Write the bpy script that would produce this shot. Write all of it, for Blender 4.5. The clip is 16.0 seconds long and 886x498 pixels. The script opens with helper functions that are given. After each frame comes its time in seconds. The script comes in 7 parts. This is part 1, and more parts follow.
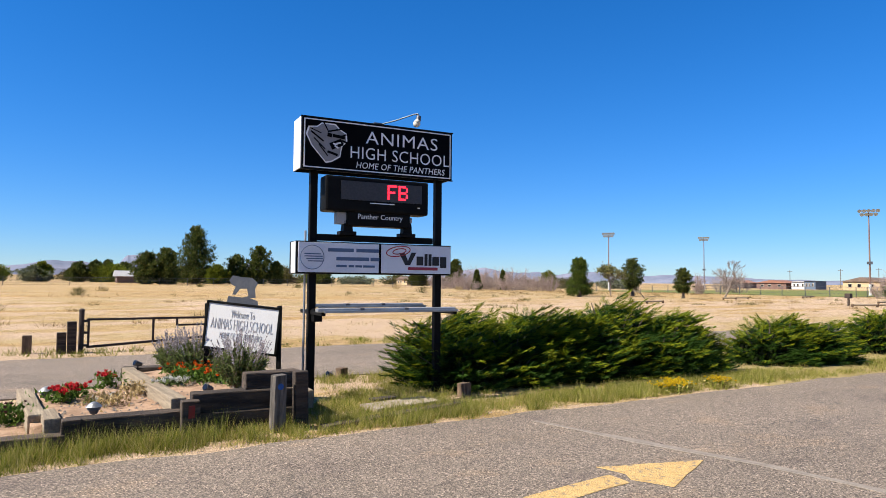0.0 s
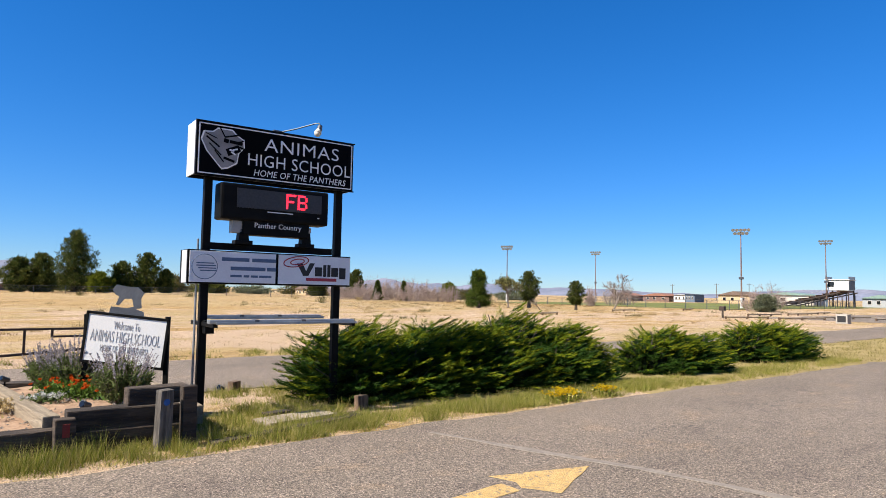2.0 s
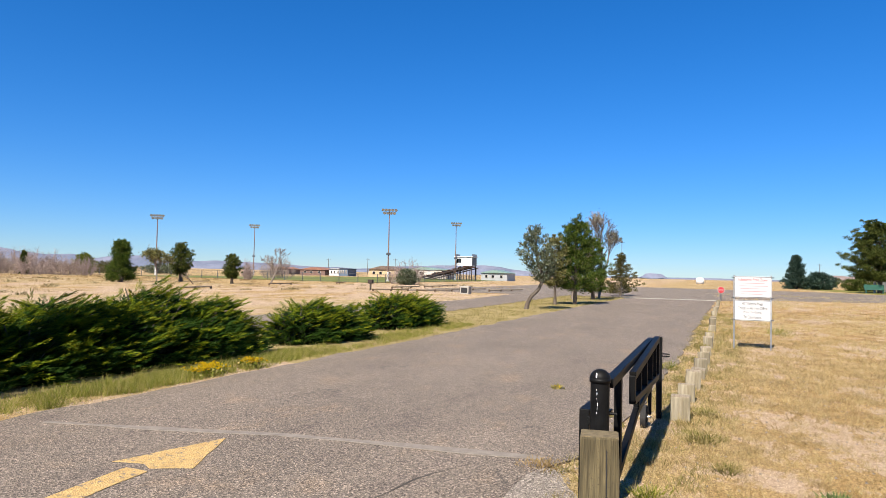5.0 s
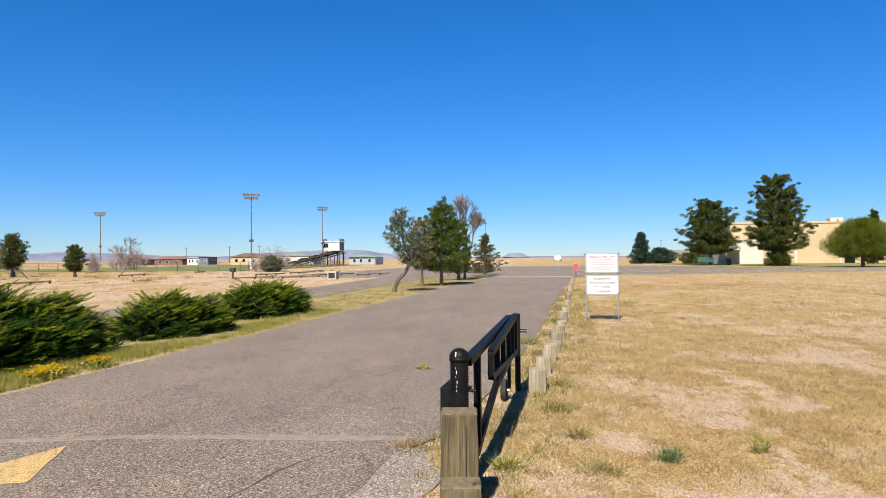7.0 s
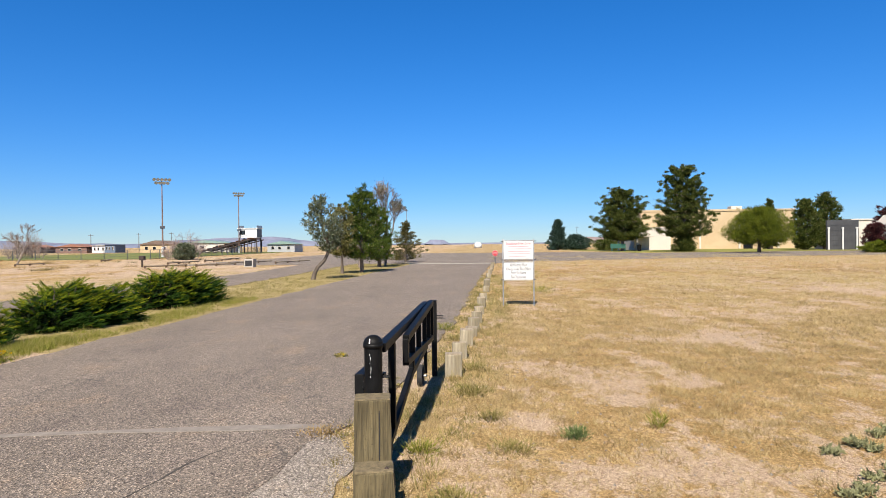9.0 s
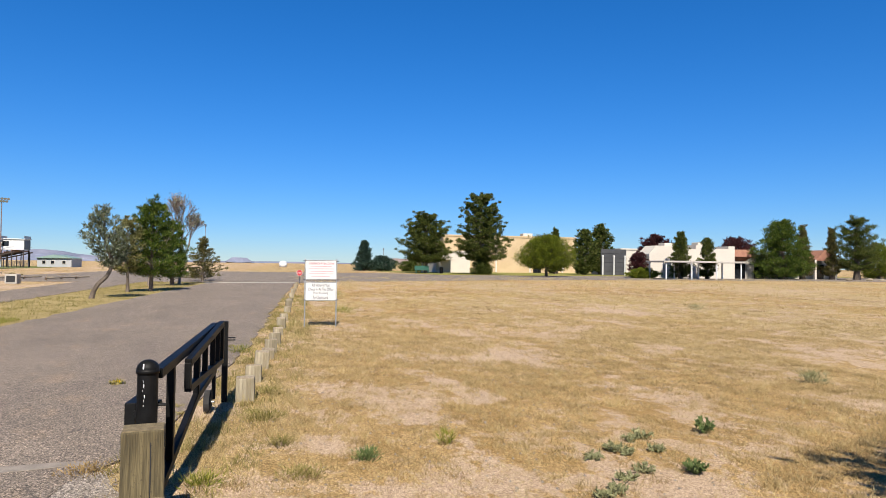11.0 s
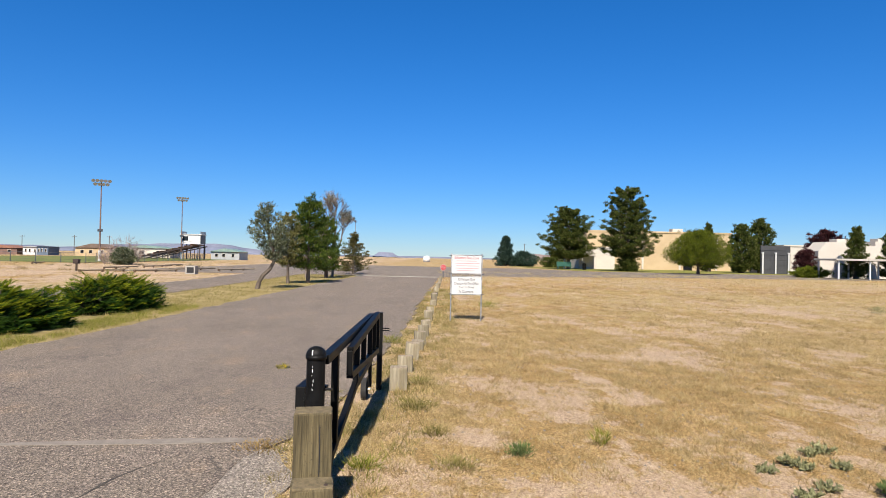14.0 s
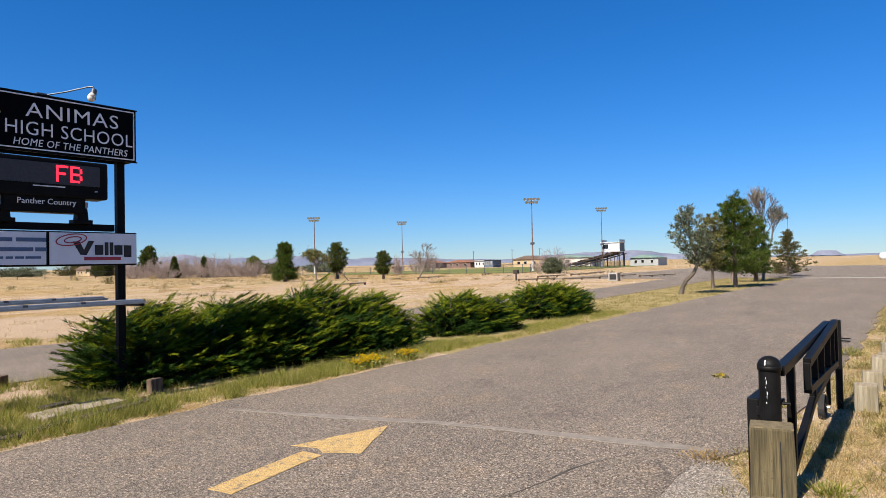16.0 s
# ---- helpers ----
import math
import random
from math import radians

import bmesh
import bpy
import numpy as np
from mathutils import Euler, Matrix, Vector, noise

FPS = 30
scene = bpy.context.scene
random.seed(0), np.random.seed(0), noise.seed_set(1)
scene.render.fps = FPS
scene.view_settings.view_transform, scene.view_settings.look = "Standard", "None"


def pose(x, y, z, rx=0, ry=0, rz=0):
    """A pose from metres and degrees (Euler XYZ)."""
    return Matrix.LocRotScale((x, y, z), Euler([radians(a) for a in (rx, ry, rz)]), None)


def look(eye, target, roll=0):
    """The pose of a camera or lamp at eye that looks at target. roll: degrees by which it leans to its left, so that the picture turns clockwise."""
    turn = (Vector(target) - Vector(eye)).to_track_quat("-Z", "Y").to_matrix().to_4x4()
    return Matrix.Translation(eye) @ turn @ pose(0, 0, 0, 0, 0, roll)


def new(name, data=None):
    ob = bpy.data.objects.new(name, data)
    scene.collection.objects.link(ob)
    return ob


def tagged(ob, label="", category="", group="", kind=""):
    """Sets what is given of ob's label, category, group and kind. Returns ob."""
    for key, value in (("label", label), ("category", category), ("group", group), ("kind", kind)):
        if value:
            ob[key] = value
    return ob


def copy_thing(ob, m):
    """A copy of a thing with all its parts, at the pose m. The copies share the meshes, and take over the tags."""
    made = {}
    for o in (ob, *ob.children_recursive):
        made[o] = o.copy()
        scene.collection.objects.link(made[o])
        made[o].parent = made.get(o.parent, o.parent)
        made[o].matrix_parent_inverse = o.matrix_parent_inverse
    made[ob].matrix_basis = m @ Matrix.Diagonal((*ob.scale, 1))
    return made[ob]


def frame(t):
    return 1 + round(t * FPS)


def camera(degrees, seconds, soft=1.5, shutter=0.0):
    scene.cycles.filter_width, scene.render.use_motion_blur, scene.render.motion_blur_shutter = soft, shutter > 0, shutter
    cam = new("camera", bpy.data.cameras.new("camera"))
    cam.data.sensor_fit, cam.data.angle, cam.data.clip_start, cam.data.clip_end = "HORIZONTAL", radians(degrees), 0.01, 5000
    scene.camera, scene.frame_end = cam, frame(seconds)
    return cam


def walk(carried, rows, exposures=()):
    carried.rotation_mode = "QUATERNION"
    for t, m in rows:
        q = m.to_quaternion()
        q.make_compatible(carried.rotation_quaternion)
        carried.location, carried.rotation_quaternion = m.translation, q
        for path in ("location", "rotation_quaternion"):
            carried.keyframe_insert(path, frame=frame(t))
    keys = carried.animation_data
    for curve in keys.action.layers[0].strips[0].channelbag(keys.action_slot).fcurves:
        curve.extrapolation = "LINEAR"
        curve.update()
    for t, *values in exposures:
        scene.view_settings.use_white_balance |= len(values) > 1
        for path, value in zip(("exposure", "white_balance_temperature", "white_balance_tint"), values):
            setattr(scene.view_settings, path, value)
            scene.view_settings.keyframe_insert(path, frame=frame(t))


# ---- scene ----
cam = camera(67.9, 16.0, soft=0.45)
# seconds, eye, target, roll
PATH = [
    (0, (-0.136, -0.139, 1.52), (0.91, 1.563, 1.618), 0.5),
    (0.5, (-0.107, -0.113, 1.524), (0.983, 1.56, 1.638), 1.3),
    (1, (-0.143, -0.149, 1.522), (0.989, 1.494, 1.664), 1.8),
    (1.5, (-0.144, -0.162, 1.533), (1.05, 1.436, 1.67), 1.5),
    (2, (-0.138, -0.184, 1.536), (1.148, 1.342, 1.67), 1.0),
    (2.5, (-0.146, -0.222, 1.537), (1.221, 1.234, 1.654), 1.2),
    (3, (-0.141, -0.222, 1.518), (1.344, 1.113, 1.636), 1.1),
    (3.5, (-0.167, -0.295, 1.529), (1.453, 0.875, 1.604), 0.9),
    (4, (-0.172, -0.305, 1.53), (1.573, 0.671, 1.594), 1.5),
    (4.5, (-0.195, -0.321, 1.538), (1.624, 0.507, 1.626), 1.6),
    (5, (-0.127, -0.349, 1.528), (1.741, 0.361, 1.603), 1.3),
    (7.5, (-0.107, -0.415, 1.537), (1.871, -0.122, 1.561), -0.8),
    (8, (-0.155, -0.427, 1.539), (1.823, -0.133, 1.555), -1.4),
    (8.5, (-0.149, -0.444, 1.538), (1.839, -0.228, 1.539), -1.3),
    (9, (-0.156, -0.465, 1.539), (1.842, -0.377, 1.525), -0.6),
    (9.5, (-0.152, -0.494, 1.543), (1.844, -0.619, 1.561), -0.5),
    (12, (-0.162, -0.563, 1.535), (1.733, -1.202, 1.556), 1.7),
    (12.5, (-0.161, -0.562, 1.53), (1.709, -1.27, 1.54), 1.8),
    (13, (-0.144, -0.556, 1.528), (1.739, -1.229, 1.526), 1.1),
    (13.5, (-0.098, -0.521, 1.527), (1.842, -1.008, 1.547), 1.1),
    (14, (-0.087, -0.46, 1.526), (1.912, -0.528, 1.554), 1.2),
    (14.5, (-0.09, -0.424, 1.533), (1.877, -0.062, 1.567), 1.0),
    (15, (-0.148, -0.4, 1.536), (1.727, 0.294, 1.577), 0.6),
    (15.5, (-0.171, -0.361, 1.542), (1.597, 0.571, 1.59), 0.4),
    (16, (-0.173, -0.352, 1.533), (1.498, 0.745, 1.578), -1.2),
]
walk(cam, [(t, look(eye, target, roll)) for t, eye, target, roll in PATH], [(0.0, 1.11), (3.5, 1.07), (5.0, 1.02), (9.0, 0.92), (12.5, 0.82), (14.0, 0.84), (15.5, 0.77), (16.0, 0.88)])

# ---- world, sun ----
SUN_EL, SUN_AZ = radians(46), radians(-82)  # azimuth from +y, clockwise
world = bpy.data.worlds.new("world")
scene.world = world
world.use_nodes = True
wn, wl = world.node_tree.nodes, world.node_tree.links
sky = wn.new("ShaderNodeTexSky")
sky.sky_type, sky.sun_disc = "NISHITA", False
sky.sun_elevation, sky.sun_rotation = SUN_EL, SUN_AZ % (2 * math.pi)
sky.altitude, sky.air_density, sky.dust_density, sky.ozone_density = 1500, 1.0, 0.0, 5.0
wn["Background"].inputs["Strength"].default_value = 0.078
grade = wn.new("ShaderNodeHueSaturation")
grade.inputs["Saturation"].default_value = 1.2
tint = wn.new("ShaderNodeMix")
tint.data_type, tint.blend_type, tint.inputs[0].default_value = "RGBA", "MULTIPLY", 1.0
tint.inputs[7].default_value = (0.885, 1.0, 1.205, 1)
# the clear dry air keeps its blue down to the horizon
lum = wn.new("ShaderNodeRGBToBW")
wl.new(sky.outputs["Color"], lum.inputs[0])
soft_ = wn.new("ShaderNodeMath")
soft_.operation, soft_.inputs[1].default_value, soft_.inputs[2].default_value = "MULTIPLY_ADD", 0.085, 1.0
wl.new(lum.outputs[0], soft_.inputs[0])
inv_ = wn.new("ShaderNodeMath")
inv_.operation, inv_.inputs[0].default_value = "DIVIDE", 1.0
wl.new(soft_.outputs[0], inv_.inputs[1])
low = wn.new("ShaderNodeMapRange")
low.inputs[1].default_value, low.inputs[2].default_value = 1.5, 7.0
wl.new(lum.outputs[0], low.inputs[0])
haze = wn.new("ShaderNodeMix")
haze.data_type, haze.inputs[6].default_value, haze.inputs[7].default_value = "RGBA", (1, 1, 1, 1), (0.97, 1.0, 1.03, 1)
wl.new(low.outputs[0], haze.inputs[0])
hz = wn.new("ShaderNodeMix")
hz.data_type, hz.blend_type, hz.inputs[0].default_value = "RGBA", "MULTIPLY", 1.0
wl.new(sky.outputs["Color"], hz.inputs[6])
wl.new(haze.outputs[2], hz.inputs[7])
less = wn.new("ShaderNodeMix")
less.data_type, less.blend_type, less.inputs[0].default_value = "RGBA", "MULTIPLY", 1.0
wl.new(hz.outputs[2], less.inputs[6])
wl.new(inv_.outputs[0], less.inputs[7])
wl.new(less.outputs[2], tint.inputs[6])
wl.new(tint.outputs[2], grade.inputs["Color"])
# sky above the view is dimmed and made less blue, to darken shadows
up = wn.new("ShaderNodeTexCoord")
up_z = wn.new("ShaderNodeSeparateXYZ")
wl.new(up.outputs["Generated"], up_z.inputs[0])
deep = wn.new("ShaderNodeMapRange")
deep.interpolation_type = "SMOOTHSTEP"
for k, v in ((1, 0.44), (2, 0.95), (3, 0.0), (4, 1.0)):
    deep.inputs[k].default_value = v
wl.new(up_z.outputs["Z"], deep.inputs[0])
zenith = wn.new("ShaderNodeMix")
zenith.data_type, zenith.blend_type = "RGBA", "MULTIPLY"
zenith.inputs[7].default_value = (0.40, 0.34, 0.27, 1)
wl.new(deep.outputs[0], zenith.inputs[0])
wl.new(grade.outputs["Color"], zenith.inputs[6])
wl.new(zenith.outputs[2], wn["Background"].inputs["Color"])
to_sun = Vector((math.sin(SUN_AZ) * math.cos(SUN_EL), math.cos(SUN_AZ) * math.cos(SUN_EL), math.sin(SUN_EL)))
sun = new("sun", bpy.data.lights.new("sun", "SUN"))
sun.data.energy, sun.data.angle, sun.data.color = 5.0, radians(0.53), (1.0, 0.92, 0.81)
sun.matrix_world = look(to_sun * 50, (0, 0, 0))

# ---- materials ----
rng = np.random.default_rng(7)


def ramp_node(n, stops):
    r = n.new("ShaderNodeValToRGB")
    while len(r.color_ramp.elements) < len(stops):
        r.color_ramp.elements.new(0.5)
    for e, (p, c) in zip(r.color_ramp.elements, stops):
        e.position, e.color = p, (*c, 1)
    return r


def material(name):
    m = bpy.data.materials.new(name)
    m.use_nodes = True
    n, l = m.node_tree.nodes, m.node_tree.links
    return m, n, l, n["Principled BSDF"]


def noise_node(n, l, scale, detail=6, rough=0.6, stretch=(1, 1, 1), local=False):
    if local:
        tc = n.new("ShaderNodeTexCoord")
        out = tc.outputs["Object"]
    else:
        out = n.new("ShaderNodeNewGeometry").outputs["Position"]
    mp = n.new("ShaderNodeMapping")
    mp.inputs["Scale"].default_value = stretch
    l.new(out, mp.inputs["Vector"])
    t = n.new("ShaderNodeTexNoise")
    t.inputs["Scale"].default_value, t.inputs["Detail"].default_value, t.inputs["Roughness"].default_value = scale, detail, rough
    l.new(mp.outputs["Vector"], t.inputs["Vector"])
    return t


def mix_node(n, l, kind, fac, a, b):
    x = n.new("ShaderNodeMix")
    x.data_type, x.blend_type = "RGBA", kind
    for sock, v in ((x.inputs[0], fac), (x.inputs[6], a), (x.inputs[7], b)):
        if isinstance(v, (int, float)):
            sock.default_value = v
        elif isinstance(v, tuple):
            sock.default_value = (*v, 1)
        else:
            l.new(v, sock)
    return x.outputs[2]


def surface(name, c0, c1, scale=6.0, rough=0.7, metal=0.0, bump=0.15, fine=60.0, stretch=(1, 1, 1), wear=None, vary=0.0, worn=(0.62, 0.7), local=True, spec=0.5, grain=0.25):
    """Two-scale painted, wooden, metal or plaster surface."""
    m, n, l, p = material(name)
    big = noise_node(n, l, scale, stretch=stretch, local=local)
    small = noise_node(n, l, fine, 3, stretch=stretch, local=local)
    col = mix_node(n, l, "MIX", ramp_out(n, l, big.outputs["Fac"], 0.35, 0.65), c0, c1)
    col = mix_node(n, l, "OVERLAY", grain, col, small.outputs["Fac"])
    if wear:
        wn_ = noise_node(n, l, scale * 2.3, 8, 0.7, local=local)
        col = mix_node(n, l, "MIX", ramp_out(n, l, wn_.outputs["Fac"], *worn), col, wear)
    if vary:
        oi = n.new("ShaderNodeObjectInfo")
        hs = n.new("ShaderNodeHueSaturation")
        mr = n.new("ShaderNodeMapRange")
        mr.inputs[3].default_value, mr.inputs[4].default_value = 1 - vary, 1 + vary
        l.new(oi.outputs["Random"], mr.inputs[0])
        l.new(mr.outputs[0], hs.inputs["Value"])
        l.new(col, hs.inputs["Color"])
        col = hs.outputs["Color"]
    l.new(col, p.inputs["Base Color"])
    p.inputs["Roughness"].default_value, p.inputs["Metallic"].default_value = rough, metal
    p.inputs["Specular IOR Level"].default_value = spec
    if bump:
        b = n.new("ShaderNodeBump")
        b.inputs["Strength"].default_value, b.inputs["Distance"].default_value = bump, 0.02
        l.new(small.outputs["Fac"], b.inputs["Height"])
        l.new(b.outputs["Normal"], p.inputs["Normal"])
    return m


def ramp_out(n, l, sock, lo, hi):
    mr = n.new("ShaderNodeMapRange")
    mr.interpolation_type = "SMOOTHSTEP"
    mr.inputs[1].default_value, mr.inputs[2].default_value = lo, hi
    l.new(sock, mr.inputs[0])
    return mr.outputs[0]


def leaf(name, stops, translucent=0.25, rough=0.6):
    """Foliage, each leaf with its own tone."""
    m, n, l, p = material(name)
    g = n.new("ShaderNodeNewGeometry")
    r = ramp_node(n, stops)
    l.new(g.outputs["Random Per Island"], r.inputs["Fac"])
    big = noise_node(n, l, 1.7, 3)
    col = mix_node(n, l, "OVERLAY", 0.45, r.outputs["Color"], big.outputs["Fac"])
    l.new(col, p.inputs["Base Color"])
    p.inputs["Roughness"].default_value = rough
    p.inputs["Specular IOR Level"].default_value = 0.1
    tr = n.new("ShaderNodeBsdfTranslucent")
    l.new(col, tr.inputs["Color"])
    mx = n.new("ShaderNodeMixShader")
    mx.inputs[0].default_value = translucent
    l.new(p.outputs[0], mx.inputs[1])
    l.new(tr.outputs[0], mx.inputs[2])
    l.new(mx.outputs[0], n["Material Output"].inputs["Surface"])
    return m


def glow(name, colour, strength):
    m, n, l, p = material(name)
    p.inputs["Base Color"].default_value = (*colour, 1)
    p.inputs["Emission Color"].default_value = (*colour, 1)
    p.inputs["Emission Strength"].default_value = strength
    return m


def ground_material():
    """Dry field: straw grass, thatch and pinkish bare soil."""
    m, n, l, p = material("dry_field")
    a = noise_node(n, l, 0.35, 8, 0.62, stretch=(0.5, 1.0, 1))
    b = noise_node(n, l, 2.2, 8, 0.7, stretch=(0.55, 1, 1))
    c = noise_node(n, l, 28, 6, 0.7)
    d = noise_node(n, l, 0.05, 4, 0.5, stretch=(0.35, 1, 1))
    f = noise_node(n, l, 150, 3, 0.6)
    straw = mix_node(n, l, "MIX", ramp_out(n, l, b.outputs["Fac"], 0.35, 0.65), (0.29, 0.208, 0.098), (0.43, 0.332, 0.183))
    # thatch specks, darkened to hold the shade between tufts in their colour
    straw = mix_node(n, l, "MIX", ramp_out(n, l, c.outputs["Fac"], 0.5, 0.66), straw, (0.1564, 0.1054, 0.053))
    bands = ramp_out(n, l, noise_node(n, l, 0.11, 6, 0.6, stretch=(0.3, 1, 1)).outputs["Fac"], 0.42, 0.6)
    straw = mix_node(n, l, "MULTIPLY", bands, straw, (0.95, 0.84, 0.70))
    soil = mix_node(n, l, "MIX", ramp_out(n, l, c.outputs["Fac"], 0.3, 0.7), (0.345, 0.245, 0.16), (0.445, 0.335, 0.237))
    sep = n.new("ShaderNodeSeparateXYZ")
    g = n.new("ShaderNodeNewGeometry")
    l.new(g.outputs["Position"], sep.inputs[0])
    # the field north of the drives is barer
    mr = n.new("ShaderNodeFloatCurve")
    north = n.new("ShaderNodeMapRange")
    north.inputs[1].default_value, north.inputs[2].default_value = -20.0, 80.0
    l.new(sep.outputs["Y"], north.inputs[0])
    pts = mr.mapping.curves[0].points
    pts[0].location, pts[1].location = (0.0, 0.25), (1.0, 0.12)
    for px_, py_ in ((0.2, 0.25), (0.27, 0.08), (0.36, 0.0), (0.43, 0.0), (0.47, 0.01), (0.56, 0.03), (0.7, 0.09)):
        pts.new(px_, py_)
    mr.mapping.update()
    l.new(north.outputs[0], mr.inputs["Value"])
    add = n.new("ShaderNodeMath")
    l.new(a.outputs["Fac"], add.inputs[0])
    l.new(mr.outputs[0], add.inputs[1])
    add2 = n.new("ShaderNodeMath")
    add2.operation = "MULTIPLY_ADD"
    l.new(d.outputs["Fac"], add2.inputs[0])
    add2.inputs[1].default_value = 0.5
    l.new(add.outputs[0], add2.inputs[2])
    fac = ramp_out(n, l, add2.outputs[0], 0.73, 0.81)
    col = mix_node(n, l, "MIX", fac, soil, straw)
    # trodden bare places, kept in the ground's own attribute
    at_ = n.new("ShaderNodeAttribute")
    at_.attribute_name = "bare"
    rag = n.new("ShaderNodeMath")
    rag.operation = "MULTIPLY_ADD"
    l.new(b.outputs["Fac"], rag.inputs[0])
    rag.inputs[1].default_value = 1.9
    l.new(at_.outputs["Fac"], rag.inputs[2])
    rag2 = n.new("ShaderNodeMath")
    rag2.operation = "MULTIPLY_ADD"
    l.new(noise_node(n, l, 7.5, 6, 0.7, stretch=(0.7, 1, 1)).outputs["Fac"], rag2.inputs[0])
    rag2.inputs[1].default_value = 2.2
    l.new(rag.outputs[0], rag2.inputs[2])
    col = mix_node(n, l, "MIX", ramp_out(n, l, rag2.outputs[0], 2.26, 2.55), col, soil)
    col = mix_node(n, l, "OVERLAY", 0.62, col, ramp_out(n, l, f.outputs["Fac"], 0.34, 0.66))
    e = noise_node(n, l, 55, 5, 0.75)
    col = mix_node(n, l, "OVERLAY", 0.45, col, ramp_out(n, l, e.outputs["Fac"], 0.36, 0.64))
    l.new(col, p.inputs["Base Color"])
    p.inputs["Roughness"].default_value = 0.95
    p.inputs["Specular IOR Level"].default_value = 0.1
    bp = n.new("ShaderNodeBump")
    bp.inputs["Strength"].default_value, bp.inputs["Distance"].default_value = 0.7, 0.012
    l.new(f.outputs["Fac"], bp.inputs["Height"])
    l.new(bp.outputs["Normal"], p.inputs["Normal"])
    return m


def asphalt_material(name, dark, light, chip, stones=95):
    """Worn chip seal: aggregate, patches, faint tracks and cracks."""
    m, n, l, p = material(name)
    g = n.new("ShaderNodeNewGeometry")
    v = n.new("ShaderNodeTexVoronoi")
    v.inputs["Scale"].default_value = stones
    l.new(g.outputs["Position"], v.inputs["Vector"])
    bw = n.new("ShaderNodeSeparateColor")
    l.new(v.outputs["Color"], bw.inputs[0])
    big = noise_node(n, l, 0.5, 7, 0.65, stretch=(0.4, 1, 1))
    mid = noise_node(n, l, 60, 5, 0.75)
    col = mix_node(n, l, "MIX", ramp_out(n, l, big.outputs["Fac"], 0.3, 0.7), dark, light)
    dust = noise_node(n, l, 1.5, 6, 0.65, stretch=(0.6, 1, 1))
    col = mix_node(n, l, "MULTIPLY", ramp_out(n, l, dust.outputs["Fac"], 0.54, 0.68), col, (1.20, 1.13, 1.04))
    col = mix_node(n, l, "MULTIPLY", ramp_out(n, l, dust.outputs["Fac"], 0.47, 0.34), col, (0.88, 0.87, 0.89))
    stone = ramp_node(n, ((0.0, (0.20, 0.185, 0.18)), (0.28, (0.68, 0.65, 0.63)), (0.76, (1.02, 0.98, 0.94)), (1.0, chip)))
    l.new(bw.outputs[0], stone.inputs["Fac"])
    col = mix_node(n, l, "MULTIPLY", 0.9, col, stone.outputs["Color"])
    col = mix_node(n, l, "OVERLAY", 0.5, col, ramp_out(n, l, mid.outputs["Fac"], 0.36, 0.64))
    # hairline cracks
    warp = noise_node(n, l, 0.9, 5, 0.7)
    cr = n.new("ShaderNodeTexVoronoi")
    cr.feature, cr.inputs["Scale"].default_value = "DISTANCE_TO_EDGE", 0.33
    ad = n.new("ShaderNodeVectorMath")
    ad.operation = "MULTIPLY_ADD"
    l.new(warp.outputs["Color"], ad.inputs[0])
    ad.inputs[1].default_value = (1.6, 1.6, 0)
    l.new(g.outputs["Position"], ad.inputs[2])
    l.new(ad.outputs[0], cr.inputs["Vector"])
    line = ramp_out(n, l, cr.outputs["Distance"], 0.0, 0.006)
    broken = ramp_out(n, l, noise_node(n, l, 0.7, 3).outputs["Fac"], 0.5, 0.58)
    mx = n.new("ShaderNodeMath")
    mx.operation = "MAXIMUM"
    l.new(line, mx.inputs[0])
    inv = n.new("ShaderNodeMath")
    inv.operation = "SUBTRACT"
    inv.inputs[0].default_value = 1.0
    l.new(broken, inv.inputs[1])
    l.new(inv.outputs[0], mx.inputs[1])
    col = mix_node(n, l, "MIX", mx.outputs[0], (0.0612, 0.0544, 0.0476), col)
    l.new(col, p.inputs["Base Color"])
    p.inputs["Roughness"].default_value = 0.88
    p.inputs["Specular IOR Level"].default_value = 0.3
    b = n.new("ShaderNodeBump")
    b.inputs["Strength"].default_value, b.inputs["Distance"].default_value = 0.5, 0.012
    l.new(v.outputs["Distance"], b.inputs["Height"])
    l.new(b.outputs["Normal"], p.inputs["Normal"])
    return m


M_GROUND = ground_material()
M_ROAD = asphalt_material("chip_seal", (0.172, 0.146, 0.122), (0.217, 0.184, 0.153), (2.0, 1.86, 1.75))
M_LOT = asphalt_material("old_asphalt", (0.176, 0.152, 0.128), (0.222, 0.191, 0.16), (1.7, 1.6, 1.5))
M_SEAM = surface("seam_filler", (0.180, 0.155, 0.131), (0.228, 0.197, 0.166), 9, 0.9, bump=0.3, local=False)
M_YELLOW = surface("road_yellow", (0.5168, 0.3468, 0.136), (0.4488, 0.2924, 0.1088), 9, 0.85, bump=0.8, fine=70, wear=(0.1836, 0.153, 0.119), local=False, grain=0.9, worn=(0.55, 0.62))
M_GRAVEL = surface("gravel", (0.17, 0.1462, 0.1224), (0.3536, 0.306, 0.2618), 70, 0.9, bump=1.0, fine=160, local=False, grain=0.8)
M_LOOSE = asphalt_material("loose_gravel", (0.272, 0.2414, 0.2108), (0.34, 0.3026, 0.2652), (1.6, 1.55, 1.5), 130)
M_SOIL = surface("bed_soil", (0.2448, 0.153, 0.0952), (0.3672, 0.2448, 0.1598), 8, 0.95, bump=0.8, fine=50, local=False)
M_STRIP = surface("strip_grass", (0.22, 0.172, 0.07), (0.33, 0.255, 0.125), 0.9, 0.95, bump=0.5, fine=40, local=False, spec=0.1, grain=0.6)
